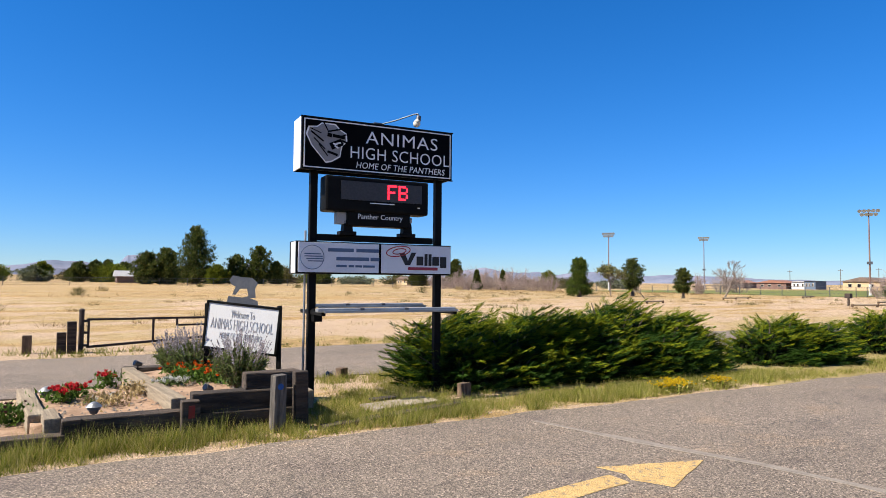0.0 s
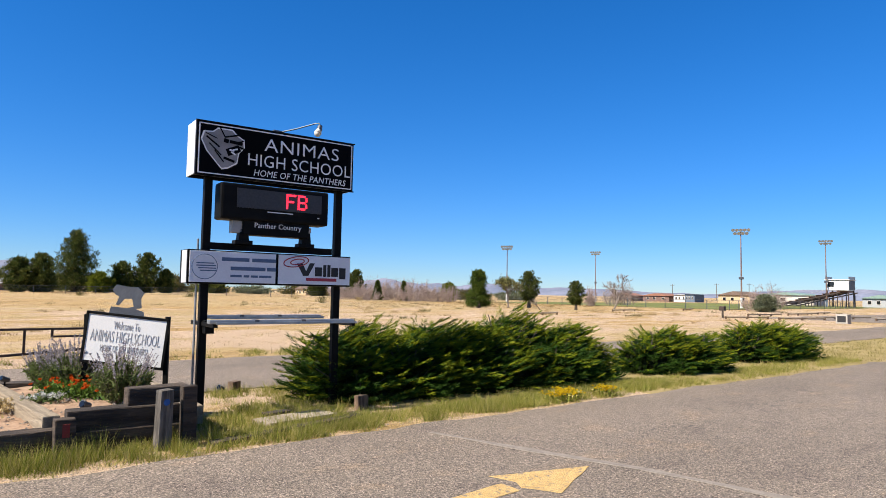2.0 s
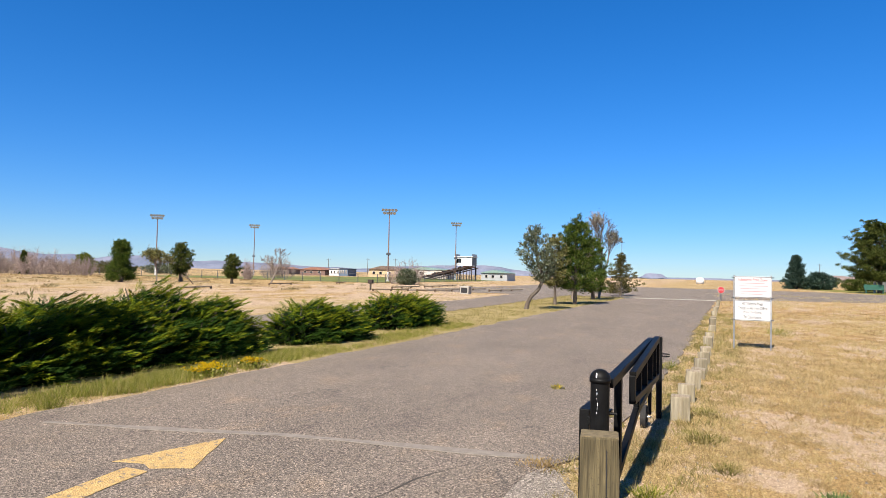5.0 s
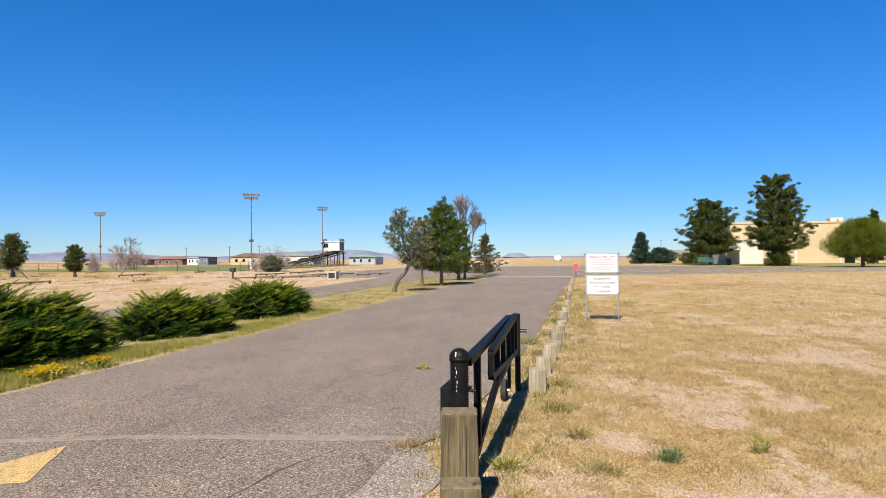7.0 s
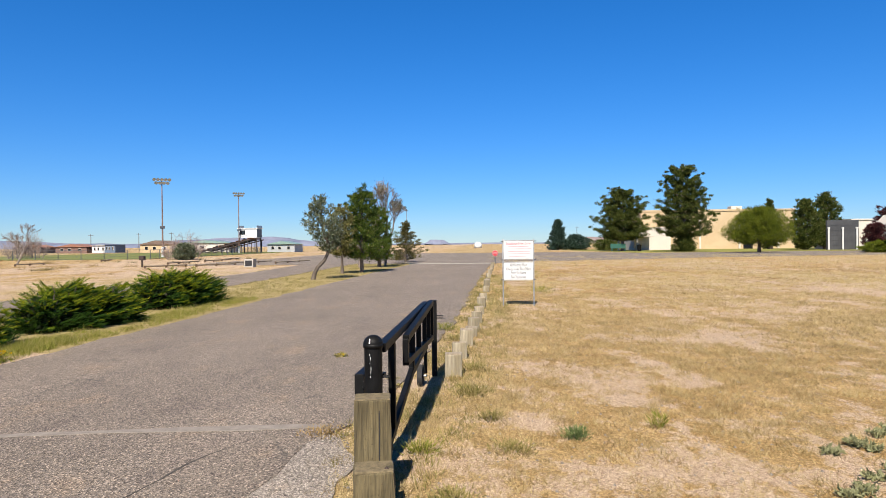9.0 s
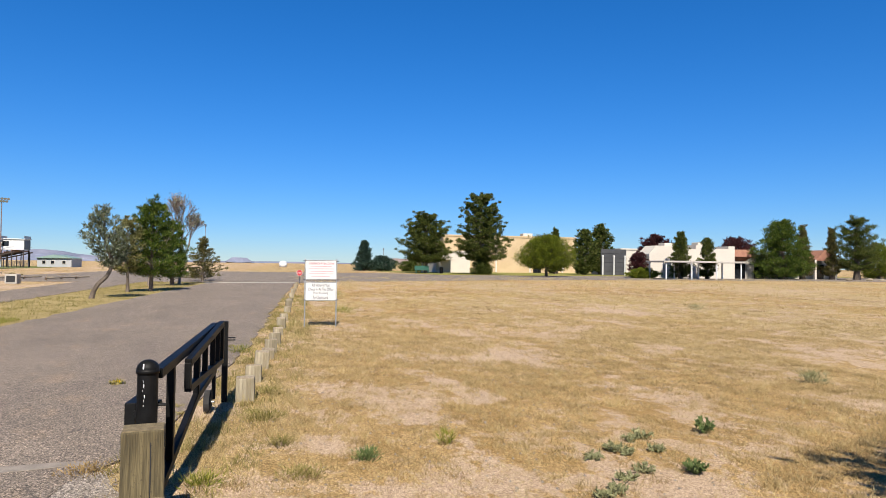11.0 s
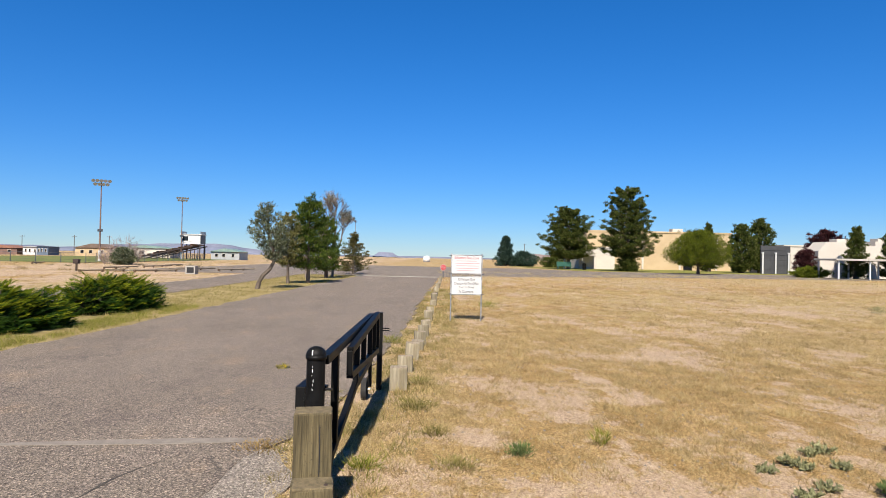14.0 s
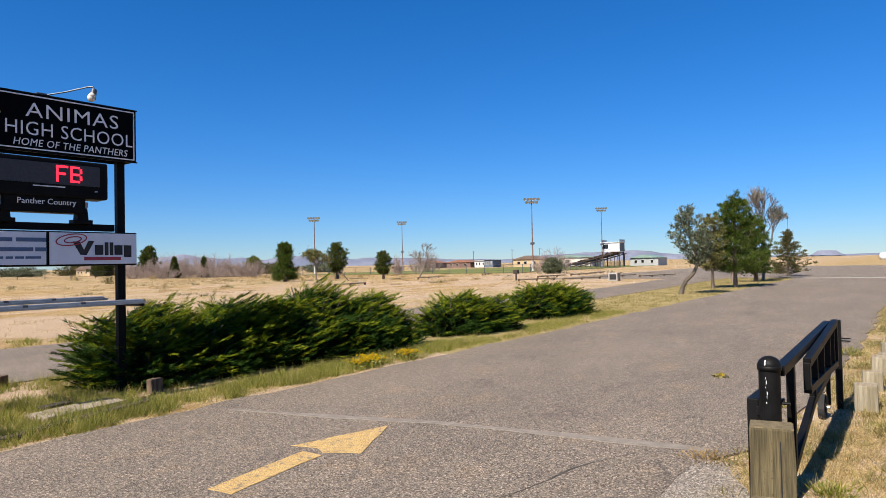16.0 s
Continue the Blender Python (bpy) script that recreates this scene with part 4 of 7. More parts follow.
# timber stubs and kerb by the sign


def stub(x, y, h, w, mat, label, rz=0, lean=0, name="timber_stub"):
    s = thing(name, label, "post", pose(x, y, 0, 0, 0, 0))
    upright(s, 0, 0, h, w, mat, rz, lean, "log")
    return s


stub(3.95, 9.5, 0.18, 0.15, M_STUB, "short weathered timber stub in the grass", 20)
stub(4.72, 7.2, 0.2, 0.15, M_STUB, "short weathered timber stub in the grass", 10)
kerb = thing("timber_kerb", "sunken sleeper edging half buried in grass", "kerb")
tie(kerb, (2.4, 6.28), (4.4, 6.74), 0.15, 0.15, M_TIE, -0.105)
slab = thing("utility_slab", "cracked concrete slab with dark metal lid", "slab", pose(3.62, 6.98, 0, 0, 0, 8))
part("slab", bx(B(), (0.95, 0.38, 0.1), (0.05, 0, 0.005), bevel=0.015), surface("dusty_concrete", (0.272, 0.2176, 0.17), (0.3536, 0.2924, 0.238), 6, 0.95, bump=0.5), slab)
part("lid", bx(B(), (0.34, 0.14, 0.03), (-0.02, 0.3, 0.06), bevel=0.006), M_RUST, slab)

# ---- road gate, folded open along the road ----


def make_gate():
    g = thing("road_gate", "black steel swing gate standing open along the road", "gate", pose(4.205, 0.20, 0, 0, 0, -3.0))
    post = part("post", rod(B(), (0, 0, 0), (0, 0, 0.885), 0.060, 0.060, 28), M_GATE, g, smooth=False)
    bm = ball(B(), (0, 0, 0.882), 0.066, (1, 1, 0.9), 24)
    rod(bm, (0, 0, 0.858), (0, 0, 0.884), 0.0675, 0.0675, 28)
    part("cap", bm, M_GATE, post, smooth=True)
    for k, (y, z, h) in enumerate(((0.012, 0.815, 0.014), (0.008, 0.79, 0.02), (0.013, 0.76, 0.008), (0.004, 0.725, 0.02), (0.006, 0.70, 0.016), (0.009, 0.67, 0.01))):
        part("paint_drip", bx(B(), (0.002, 0.002 + 0.0015 * (k % 2), h), (-0.0598, y, z), (0, 0, 0), 0.0005), M_LETTER, post, "pale paint drip")
    part("paint_drip", bx(B(), (0.003, 0.006, 0.034), (-0.058, 0.012, 0.905), (0, 30, 0), 0.001), M_LETTER, post, "pale paint drip")
    box = part("hinge_box", bx(B(), (0.34, 0.066, 0.62), (0.20, 0.105, 0.36), bevel=0.006), M_GATE, g, "black steel counterweight box")
    for z in (0.2, 0.4, 0.6):
        part("weld_lug", bx(B(), (0.02, 0.03, 0.05), (0.03, 0.066, z), bevel=0.003), M_GATE, box)
    for z in (0.30, 0.66):
        part("hinge", bx(B(), (0.07, 0.07, 0.03), (0.07, -0.03, z), bevel=0.004), M_GATE, g)
    part("hinge_pin", rod(B(), (0.02, -0.05, 0.66), (0.02, -0.105, 0.66), 0.009, n=8), M_GATE, g)

    def bar(name, a, b, w, h, parent=g):
        """A square tube from a to b."""
        a, b = Vector(a), Vector(b)
        ob = part(name, bx(B(), ((b - a).length, w, h), bevel=0.005), M_GATE, parent)
        ob.matrix_basis = Matrix.Translation((a + b) / 2) @ (b - a).to_track_quat("X", "Z").to_matrix().to_4x4()
        return ob

    bar("top_rail", (0.05, -0.045, 0.846), (2.84, 0.002, 0.886), 0.06, 0.062)
    bar("diagonal", (0.10, -0.045, 0.085), (1.62, -0.018, 0.385), 0.05, 0.06)
    bar("lower_rail", (1.60, -0.018, 0.385), (2.84, 0.002, 0.43), 0.05, 0.06)
    for x, z0, z1 in ((0.50, 0.14, 0.84), (1.66, 0.38, 0.86), (2.81, 0.42, 0.88)):
        y = -0.046 + 0.017 * x
        bar("upright", (x, y, z0), (x, y, z1), 0.05, 0.06)
    # the folded latch leaf on the field side
    near, far = (0.80, -0.095), (2.90, -0.058)
    leaf_ = bar("latch_leaf", (*near, 0.80), (*far, 0.90), 0.05, 0.06)
    inv = leaf_.matrix_basis.inverted()
    lower = bar("leaf_rail", (*near, 0.615), (*far, 0.515), 0.05, 0.055, leaf_)
    lower.matrix_basis = inv @ lower.matrix_basis
    for u in (0.0, 0.2, 0.42, 0.66, 0.84, 1.0):
        x, y = near[0] + (far[0] - near[0]) * u, near[1] + (far[1] - near[1]) * u
        st = bar("leaf_bar", (x, y, 0.615 - 0.1 * u), (x, y, 0.80 + 0.1 * u), 0.045, 0.055 if u in (0.0, 1.0) else 0.03, leaf_)
        st.matrix_basis = inv @ st.matrix_basis
    bar("end_post", (3.37, -0.035, -0.02), (3.37, -0.035, 0.885), 0.06, 0.06)
    for z in (0.70, 0.675):
        part("latch_bolt", bx(B(), (0.02, 0.09, 0.012), (3.37, -0.10, z), bevel=0.003), M_GATE, g)
    # caster at the free end
    bar("wheel_leg", (2.82, 0.002, 0.13), (2.82, 0.002, 0.44), 0.035, 0.04)
    wheel = part("wheel", rod(B(), (2.82, 0.03, 0.105), (2.82, 0.085, 0.105), 0.118, 0.118, 28), M_TYRE, g, "worn black rubber wheel")
    part("rim", rod(B(), (2.82, 0.024, 0.105), (2.82, 0.092, 0.105), 0.06, 0.06, 20), M_GATE, wheel)
    part("axle", rod(B(), (2.82, -0.01, 0.105), (2.82, 0.10, 0.105), 0.012, n=8), M_SILVER, wheel)


M_TYRE = surface("worn_rubber", (0.016, 0.015, 0.014), (0.03, 0.028, 0.026), 14, 0.9, bump=0.3)
make_gate()


def make_guard_post(x, y, h, w, d, label, mat=M_POSTW, rough=0.010):
    s = thing("guard_post", label, "post", pose(x, y, 0, 0, 0, 8), "timber guard posts by the gate")
    bm = bx(B(), (d, w, h), (0, 0, h / 2), bevel=0.012)
    bmesh.ops.subdivide_edges(bm, edges=bm.edges, cuts=2, use_grid_fill=True)
    for v in bm.verts:
        v.co += noise.noise_vector(v.co * 5 + Vector((x, y, 0))) * rough
    part("timber", bm, mat, s)
    part("top_face", bx(B(), (d * 0.97, w * 0.97, 0.02), (0, 0, h - 0.004), bevel=0.008), M_POSTEND, s)
    part("split", bx(B(), (0.004, 0.007, h * 0.75), (-d / 2 - 0.001, -w * 0.18, h * 0.55), (0, 0, 0), 0.0015), M_INK, s, "dark drying crack")
    return s


make_guard_post(3.86, 0.155, 0.605, 0.222, 0.18, "greenish treated timber post with a split top")
g2 = make_guard_post(3.57, 0.105, 0.272, 0.225, 0.19, "short dark weathered timber post with a bolt head", M_POSTW, 0.016)
part("bolt", ball(B(), (-0.05, -0.07, 0.273), 0.014), M_RUST, g2)

# ---- timber bollards along the road ----


def make_bollards():
    first = thing("road_bollard", "short square weathered timber bollard beside the road", "bollard", pose(7.58, -0.235, 0), "timber bollards along the road")
    bm = bx(B(), (0.18, 0.2, 0.30), (0, 0, 0.105), bevel=0.014)
    for v in bm.verts:
        v.co += noise.noise_vector(v.co * 5) * 0.012
    part("timber", bm, M_BOLLARD, first)
    part("top_face", bx(B(), (0.17, 0.19, 0.012), (0, 0, 0.253), bevel=0.005), M_TIEW, first)
    spots = [(8.78, -0.285), (9.87, -0.36), (10.85, -0.43), (11.5, -0.48), (12.75, -0.555), (14.35, -0.62), (15.8, -0.68), (18.0, -0.755), (21.0, -0.89), (23.6, -0.98), (26.5, -1.09), (30, -1.22), (33.5, -1.37), (37, -1.52), (41, -1.69), (45, -1.86), (49, -2.0)]
    for k, (x, y) in enumerate(spots):
        copy_thing(first, pose(x, y, -0.05 + 0.05 * math.sin(k * 2.3), 4 * math.sin(k), 5 * math.cos(k * 1.7), 14 * math.sin(k * 3.1)))


make_bollards()

# ---- visitors' sign ----


def make_visitor_sign():
    s = thing("visitor_sign", "white notice boards for visitors on two thin steel legs", "sign", pose(16.06, -1.60, 0, 0, 0, -90))
    for x in (-0.375, 0.375):
        part("leg", bx(B(), (0.03, 0.03, 1.66), (x, 0.02, 0.82), bevel=0.003), M_SILVER, s)
    for z, h in ((1.385, 0.475), (0.865, 0.46)):
        b = part("board", bx(B(), (0.76, 0.012, h), (0, 0, z), bevel=0.002), M_WHITE, s)
        for x, dz, w, hh in ((0, h / 2 - 0.012, 0.74, 0.009), (0, -h / 2 + 0.012, 0.74, 0.009), (-0.367, 0, 0.009, h - 0.02), (0.367, 0, 0.009, h - 0.02)):
            part("border", bx(B(), (w, 0.003, hh), (x, -0.0075, z + dz)), M_INK, b)
        if z > 1:
            letters("Substance Free Zone", 0.6, 0.07, (0, -0.0085, z + 0.165), M_REDP, b)
            bars(b, [(0.02 * math.sin(k), z + 0.085 - 0.06 * k, (0.5, 0.6, 0.55, 0.58, 0.45)[k], 0.016) for k in range(5)], M_PINK, -0.0075)
        else:
            for k, (body, w) in enumerate((("All Visitors Must", 0.43), ("Check In At The Office", 0.60), ("Prior To Going", 0.36), ("To Classrooms.", 0.37))):
                letters(body, w, 0.07, (0, -0.0085, z + 0.15 - 0.098 * k), M_INK, b)
    for x in (-0.4, 0.4):
        for z in (1.6, 1.145, 0.66):
            part("clamp", bx(B(), (0.06, 0.04, 0.02), (x, 0, z), bevel=0.003), M_STEEL, s)


make_visitor_sign()


def make_stop():
    s = thing("stop_sign", "small red octagonal stop sign on a short post", "sign", pose(50.15, -2.22, 0.04, 0, 0, -90))
    part("post", bx(B(), (0.07, 0.07, 0.9), (0, 0.05, 0.42), bevel=0.006), M_STEEL, s)
    oct_ = lambda r: [(r * math.cos(math.radians(22.5 + 45 * k)), r * math.sin(math.radians(22.5 + 45 * k))) for k in range(8)]
    part("border", prism(B(), oct_(0.24), 0.008, pose(0, 0, 0.78)), M_WHITE, s)
    part("plate", prism(B(), oct_(0.222), 0.008, pose(0, -0.004, 0.78)), surface("stop_red", (0.374, 0.0136, 0.0204), (0.34, 0.017, 0.0204), 3, 0.5, bump=0.0), s, "red stop plate")
    letters("STOP", 0.32, 0.125, (0, -0.006, 0.78), M_WHITE, s)


make_stop()

# ---- rusty field gate beyond the side road ----


def make_field_gate():
    g = thing("field_gate", "dark rusty pipe gate closed across the field entrance", "gate", pose(0.66, 15.3, 0, 0, 0, -1))
    post = part("post", rod(B(), (0, 0, 0), (0, 0, 0.84), 0.05, n=16), M_RUST, g)
    part("cap", ball(B(), (0, 0, 0.86), 0.055, (1, 1, 0.7)), M_RUST, post)
    part("end_post", rod(B(), (4.05, 0, 0), (4.05, 0, 0.78), 0.05, n=14), M_RUST, g)
    part("top_rail", bx(B(), (3.9, 0.045, 0.045), (2.05, 0, 0.67), bevel=0.005), M_RUST, g)
    part("lower_rail", bx(B(), (3.92, 0.045, 0.05), (2.05, 0, 0.22), (0, -3.4, 0), 0.005), M_RUST, g)
    for x, z0, z1 in ((0.13, 0.10, 0.68), (1.36, 0.19, 0.67), (1.84, 0.50, 0.67), (2.85, 0.27, 0.67), (3.9, 0.3, 0.7)):
        part("upright", bx(B(), (0.045, 0.045, z1 - z0), (x, 0, (z0 + z1) / 2), bevel=0.004), M_RUST, g)
    part("latch_bar", bx(B(), (2.1, 0.04, 0.04), (2.9, 0, 0.515), bevel=0.004), M_RUST, g)
    for z in (0.14, 0.40, 0.64):
        part("hinge", bx(B(), (0.14, 0.04, 0.05), (0.06, 0, z), bevel=0.004), M_RUST, g)


make_field_gate()
stub(0.49, 15.2, 0.66, 0.17, M_TIE, "tall dark timber post beside the field gate", 0, name="gate_timber")
stub(0.31, 15.25, 0.44, 0.17, M_TIE, "dark timber post beside the field gate", 0, name="gate_timber")
stub(-0.28, 15.5, 0.38, 0.17, M_STUB, "short round brown timber post by the drive", 0, name="gate_timber")
stub(-1.2, 15.6, 0.38, 0.17, M_STUB, "short round brown timber post by the drive", 0, name="gate_timber")

# ---- trees and shrubs ----


def limb_tris(a, b, r0, r1, n=5):
    """A tapered limb from a to b as triangles."""
    a, b = np.asarray(a, float), np.asarray(b, float)
    d = unit(b - a)
    u = unit(np.cross(d, [0.31, 0.77, 0.55]))
    w = np.cross(d, u)
    ang = np.arange(n) * math.tau / n
    ring = np.cos(ang)[:, None] * u + np.sin(ang)[:, None] * w
    p, q = a + ring * r0, b + ring * r1
    p2, q2 = np.roll(p, -1, 0), np.roll(q, -1, 0)
    return np.concatenate([np.stack([p, p2, q2], 1), np.stack([p, q2, q], 1)])


SHAPES = {
    "cone": ((0, 0.92), (0.12, 1.0), (0.35, 0.8), (0.6, 0.52), (0.85, 0.22), (1, 0.06)),
    "broadcone": ((0, 0.9), (0.2, 1.0), (0.45, 0.9), (0.7, 0.66), (0.9, 0.4), (1, 0.12)),
    "pine": ((0, 0.7), (0.12, 1.0), (0.38, 0.9), (0.6, 0.78), (0.8, 0.6), (0.93, 0.42), (1, 0.15)),
    "roadpine": ((0, 0.8), (0.10, 1.0), (0.3, 0.88), (0.55, 0.68), (0.85, 0.52), (0.95, 0.42), (1, 0.2)),
    "dome": ((0, 0.75), (0.15, 1.0), (0.5, 0.95), (0.75, 0.75), (0.92, 0.45), (1, 0.12)),
    "round": ((0, 0.5), (0.2, 0.9), (0.45, 1.0), (0.7, 0.85), (0.9, 0.55), (1, 0.15)),
}


def profile(style, u):
    q = SHAPES[style]
    return float(np.interp(u, [k[0] for k in q], [k[1] for k in q]))


def tree(name, label, x, y, h, w, mat, style="pine", base=0.15, branches=90, clumps=4, leaves=45, spread=0.13, leaf_len=0.22, lean=(0, 0), trunk=0.05, bark=None, z=None, droop=0.0, seed=0, bends=None, group="", lumpy=0.7, flat=0.34, whorls=0, needle=0.4):
    """A tree with a tapered trunk, limbs and a crown of small clumps along the limbs.
    bends: offsets of the trunk at rising heights, as (dx, dy, z)."""
    r = np.random.default_rng(seed + int(abs(x * 7 + y * 13)))
    z0 = rise(x, y) if z is None else z
    t = thing(name, label, "tree", pose(x, y, z0), group)
    wood, crown = [], []
    if bends:
        bz = [q[2] for q in bends]
        axis = lambda u: np.array([np.interp(h * u, bz, [q[0] for q in bends]), np.interp(h * u, bz, [q[1] for q in bends]), h * u])
    else:
        axis = lambda u: np.array([lean[0] * u, lean[1] * u, h * u])
    rt = trunk * h
    us = np.linspace(0, 0.97, 14 if bends else 9)
    for a, b in zip(us, us[1:]):
        wood.append(limb_tris(axis(a) - (np.array([0, 0, 0.15]) if a == 0 else 0), axis(b), max(0.012, rt * (1 - a) ** 0.9 * (1.25 if a == 0 else 1)), max(0.01, rt * (1 - b) ** 0.9), 8))
    centres, outs, sizes = [], [], []
    ph = r.uniform(0, 9, 3)
    for k in range(branches):
        u = (k + r.uniform()) / branches
        if whorls:
            u = (math.floor(u * whorls) + 0.5 + r.normal() * 0.09) / whorls
            u = min(1.0, max(0.0, u))
        ub = base + (0.97 - base) * u
        az = k * 2.39996 + r.normal() * 0.5
        lump = 1 + lumpy * (0.12 * math.sin(2 * az + ph[0] + 5 * u) + 0.10 * math.sin(3 * az + ph[1] - 9 * u) + 0.09 * math.sin(30 * u + ph[2]))
        ln = profile(style, u) * w / 2 * lump * (1 - lumpy * r.uniform(-0.06, 0.22))
        ln = min(ln, w * 0.6)
        p0 = axis(max(base * 0.85, ub - 0.05 - 0.5 * ln / h * (0.25 + u)))
        d = axis(ub) + np.array([math.cos(az) * ln, math.sin(az) * ln, (r.normal() * 0.02 - droop) * h]) - p0
        ln = float(np.linalg.norm(d))
        d = d / max(ln, 1e-6)
        wood.append(limb_tris(p0, p0 + d * ln * 0.9, max(0.008, rt * 0.22 * (1 - 0.6 * u)), 0.006, 4))
        for c in range(clumps):
            f = 1 - 0.72 * (c + r.uniform() * 0.8) / clumps
            side = unit(np.cross(d, [0, 0, 1.0]))
            centres.append(p0 + d * ln * f + side * r.normal() * 0.22 * ln * f + r.normal(size=3) * spread * w * 0.3 * np.array([1, 1, 0.5]))
            outs.append(d)
            sizes.append(r.uniform(0.6, 1.15) * (0.7 + 0.3 * (1 - u)))
    centres, outs, sizes = np.array(centres), np.array(outs), np.array(sizes)
    n = len(centres)
    c = np.repeat(centres, leaves, 0)
    o = np.repeat(outs, leaves, 0)
    size = spread * w * np.repeat(sizes, leaves)[:, None]
    off = r.normal(size=(n * leaves, 3)) * size * np.array([0.5, 0.5, flat])
    d = unit(o * 0.6 + unit(off) * 0.8 + np.array([0, 0, 0.55]) + r.normal(size=off.shape) * 0.4)
    ll = leaf_len * r.uniform(0.6, 1.3, len(d))
    crown = leaf_tris(c + off, d, ll, ll * needle)
    tris("trunk", np.concatenate(wood), bark or M_BARK, t)
    tris("crown", crown, mat, t)
    return t


def bare_tree(name, label, x, y, h, w, mat=None, lean=(0, 0), seed=0, depth=5, z=None, leafmat=None, r0=0.035, fine=0.012, leaf_n=5, leaf_size=0.12):
    """A leafless tree: forking limbs down to fine twigs."""
    r = np.random.default_rng(seed + 5)
    t = thing(name, label, "tree", pose(x, y, rise(x, y) if z is None else z))
    wood, tips = [], []

    def grow(p, d, ln, rad, k):
        q = p + d * ln
        wood.append(limb_tris(p, q, max(rad, fine), max(rad * 0.66, fine), 7 if k > 3 else 3))
        if k == 0:
            tips.append(q)
            return
        for i in range(3 if k > 1 else 4):
            nd = unit(d + r.normal(size=3) * np.array([0.62 * w / h * 1.6, 0.62 * w / h * 1.6, 0.35]) + np.array([0, 0, 0.12]))
            grow(p + d * ln * r.uniform(0.55, 1.0), nd, ln * r.uniform(0.6, 0.82), max(0.006, rad * 0.6), k - 1)

    grow(np.array([0, 0, -0.1]), unit(np.array([lean[0], lean[1], 1.0])), h * 0.30, r0 * h, depth)
    tris("trunk", np.concatenate(wood), mat or M_TWIG, t)
    if leafmat:
        tp = np.repeat(np.array(tips), leaf_n, 0)
        d = unit(r.normal(size=tp.shape))
        tris("crown", leaf_tris(tp + r.normal(size=tp.shape) * leaf_size * 0.7, d, leaf_size, leaf_size * 0.5), leafmat, t)
    return t


def bare_brush(x, y, h, w, seed, stems=32):
    """A thicket of leafless stems rising from one foot, pinkish grey."""
    r = np.random.default_rng(seed)
    t = thing("bare_thicket", "leafless pinkish-grey thicket beyond the field", "bush", pose(x, y, rise(x, y)), "bare thickets beyond the field")
    v = []
    for k in range(stems):
        a, q = r.uniform(0, math.tau), r.uniform(0, 1) ** 0.6
        foot = np.array([math.cos(a) * q * w * 0.30, math.sin(a) * q * w * 0.30, -0.05])
        top = np.array([math.cos(a) * q * w * 0.55, math.sin(a) * q * w * 0.55, h * (1 - 0.6 * q * q) * r.uniform(0.55, 0.9)]) + r.normal(size=3) * 0.12
        v.append(limb_tris(foot, top, 0.035, 0.014, 4))
        for j in range(16):
            f = r.uniform(0.3, 1.0)
            p = foot + (top - foot) * f
            d = unit((top - foot) / h * 0.5 + r.normal(size=3) * 0.6 + np.array([0, 0, 0.35]))
            e = p + d * h * r.uniform(0.10, 0.24)
            v.append(limb_tris(p, e, 0.014, 0.007, 3))
            v.append(limb_tris((p + e) / 2, (p + e) / 2 + unit(d + r.normal(size=3) * 0.6) * h * 0.12, 0.009, 0.006, 3))
    tris("stem", np.concatenate(v), M_BRUSH, t)


M_BRUSH = surface("pinkish_twigs", (0.2448, 0.1836, 0.1598), (0.3128, 0.2448, 0.2108), 4, 0.95, bump=0.0, local=False)


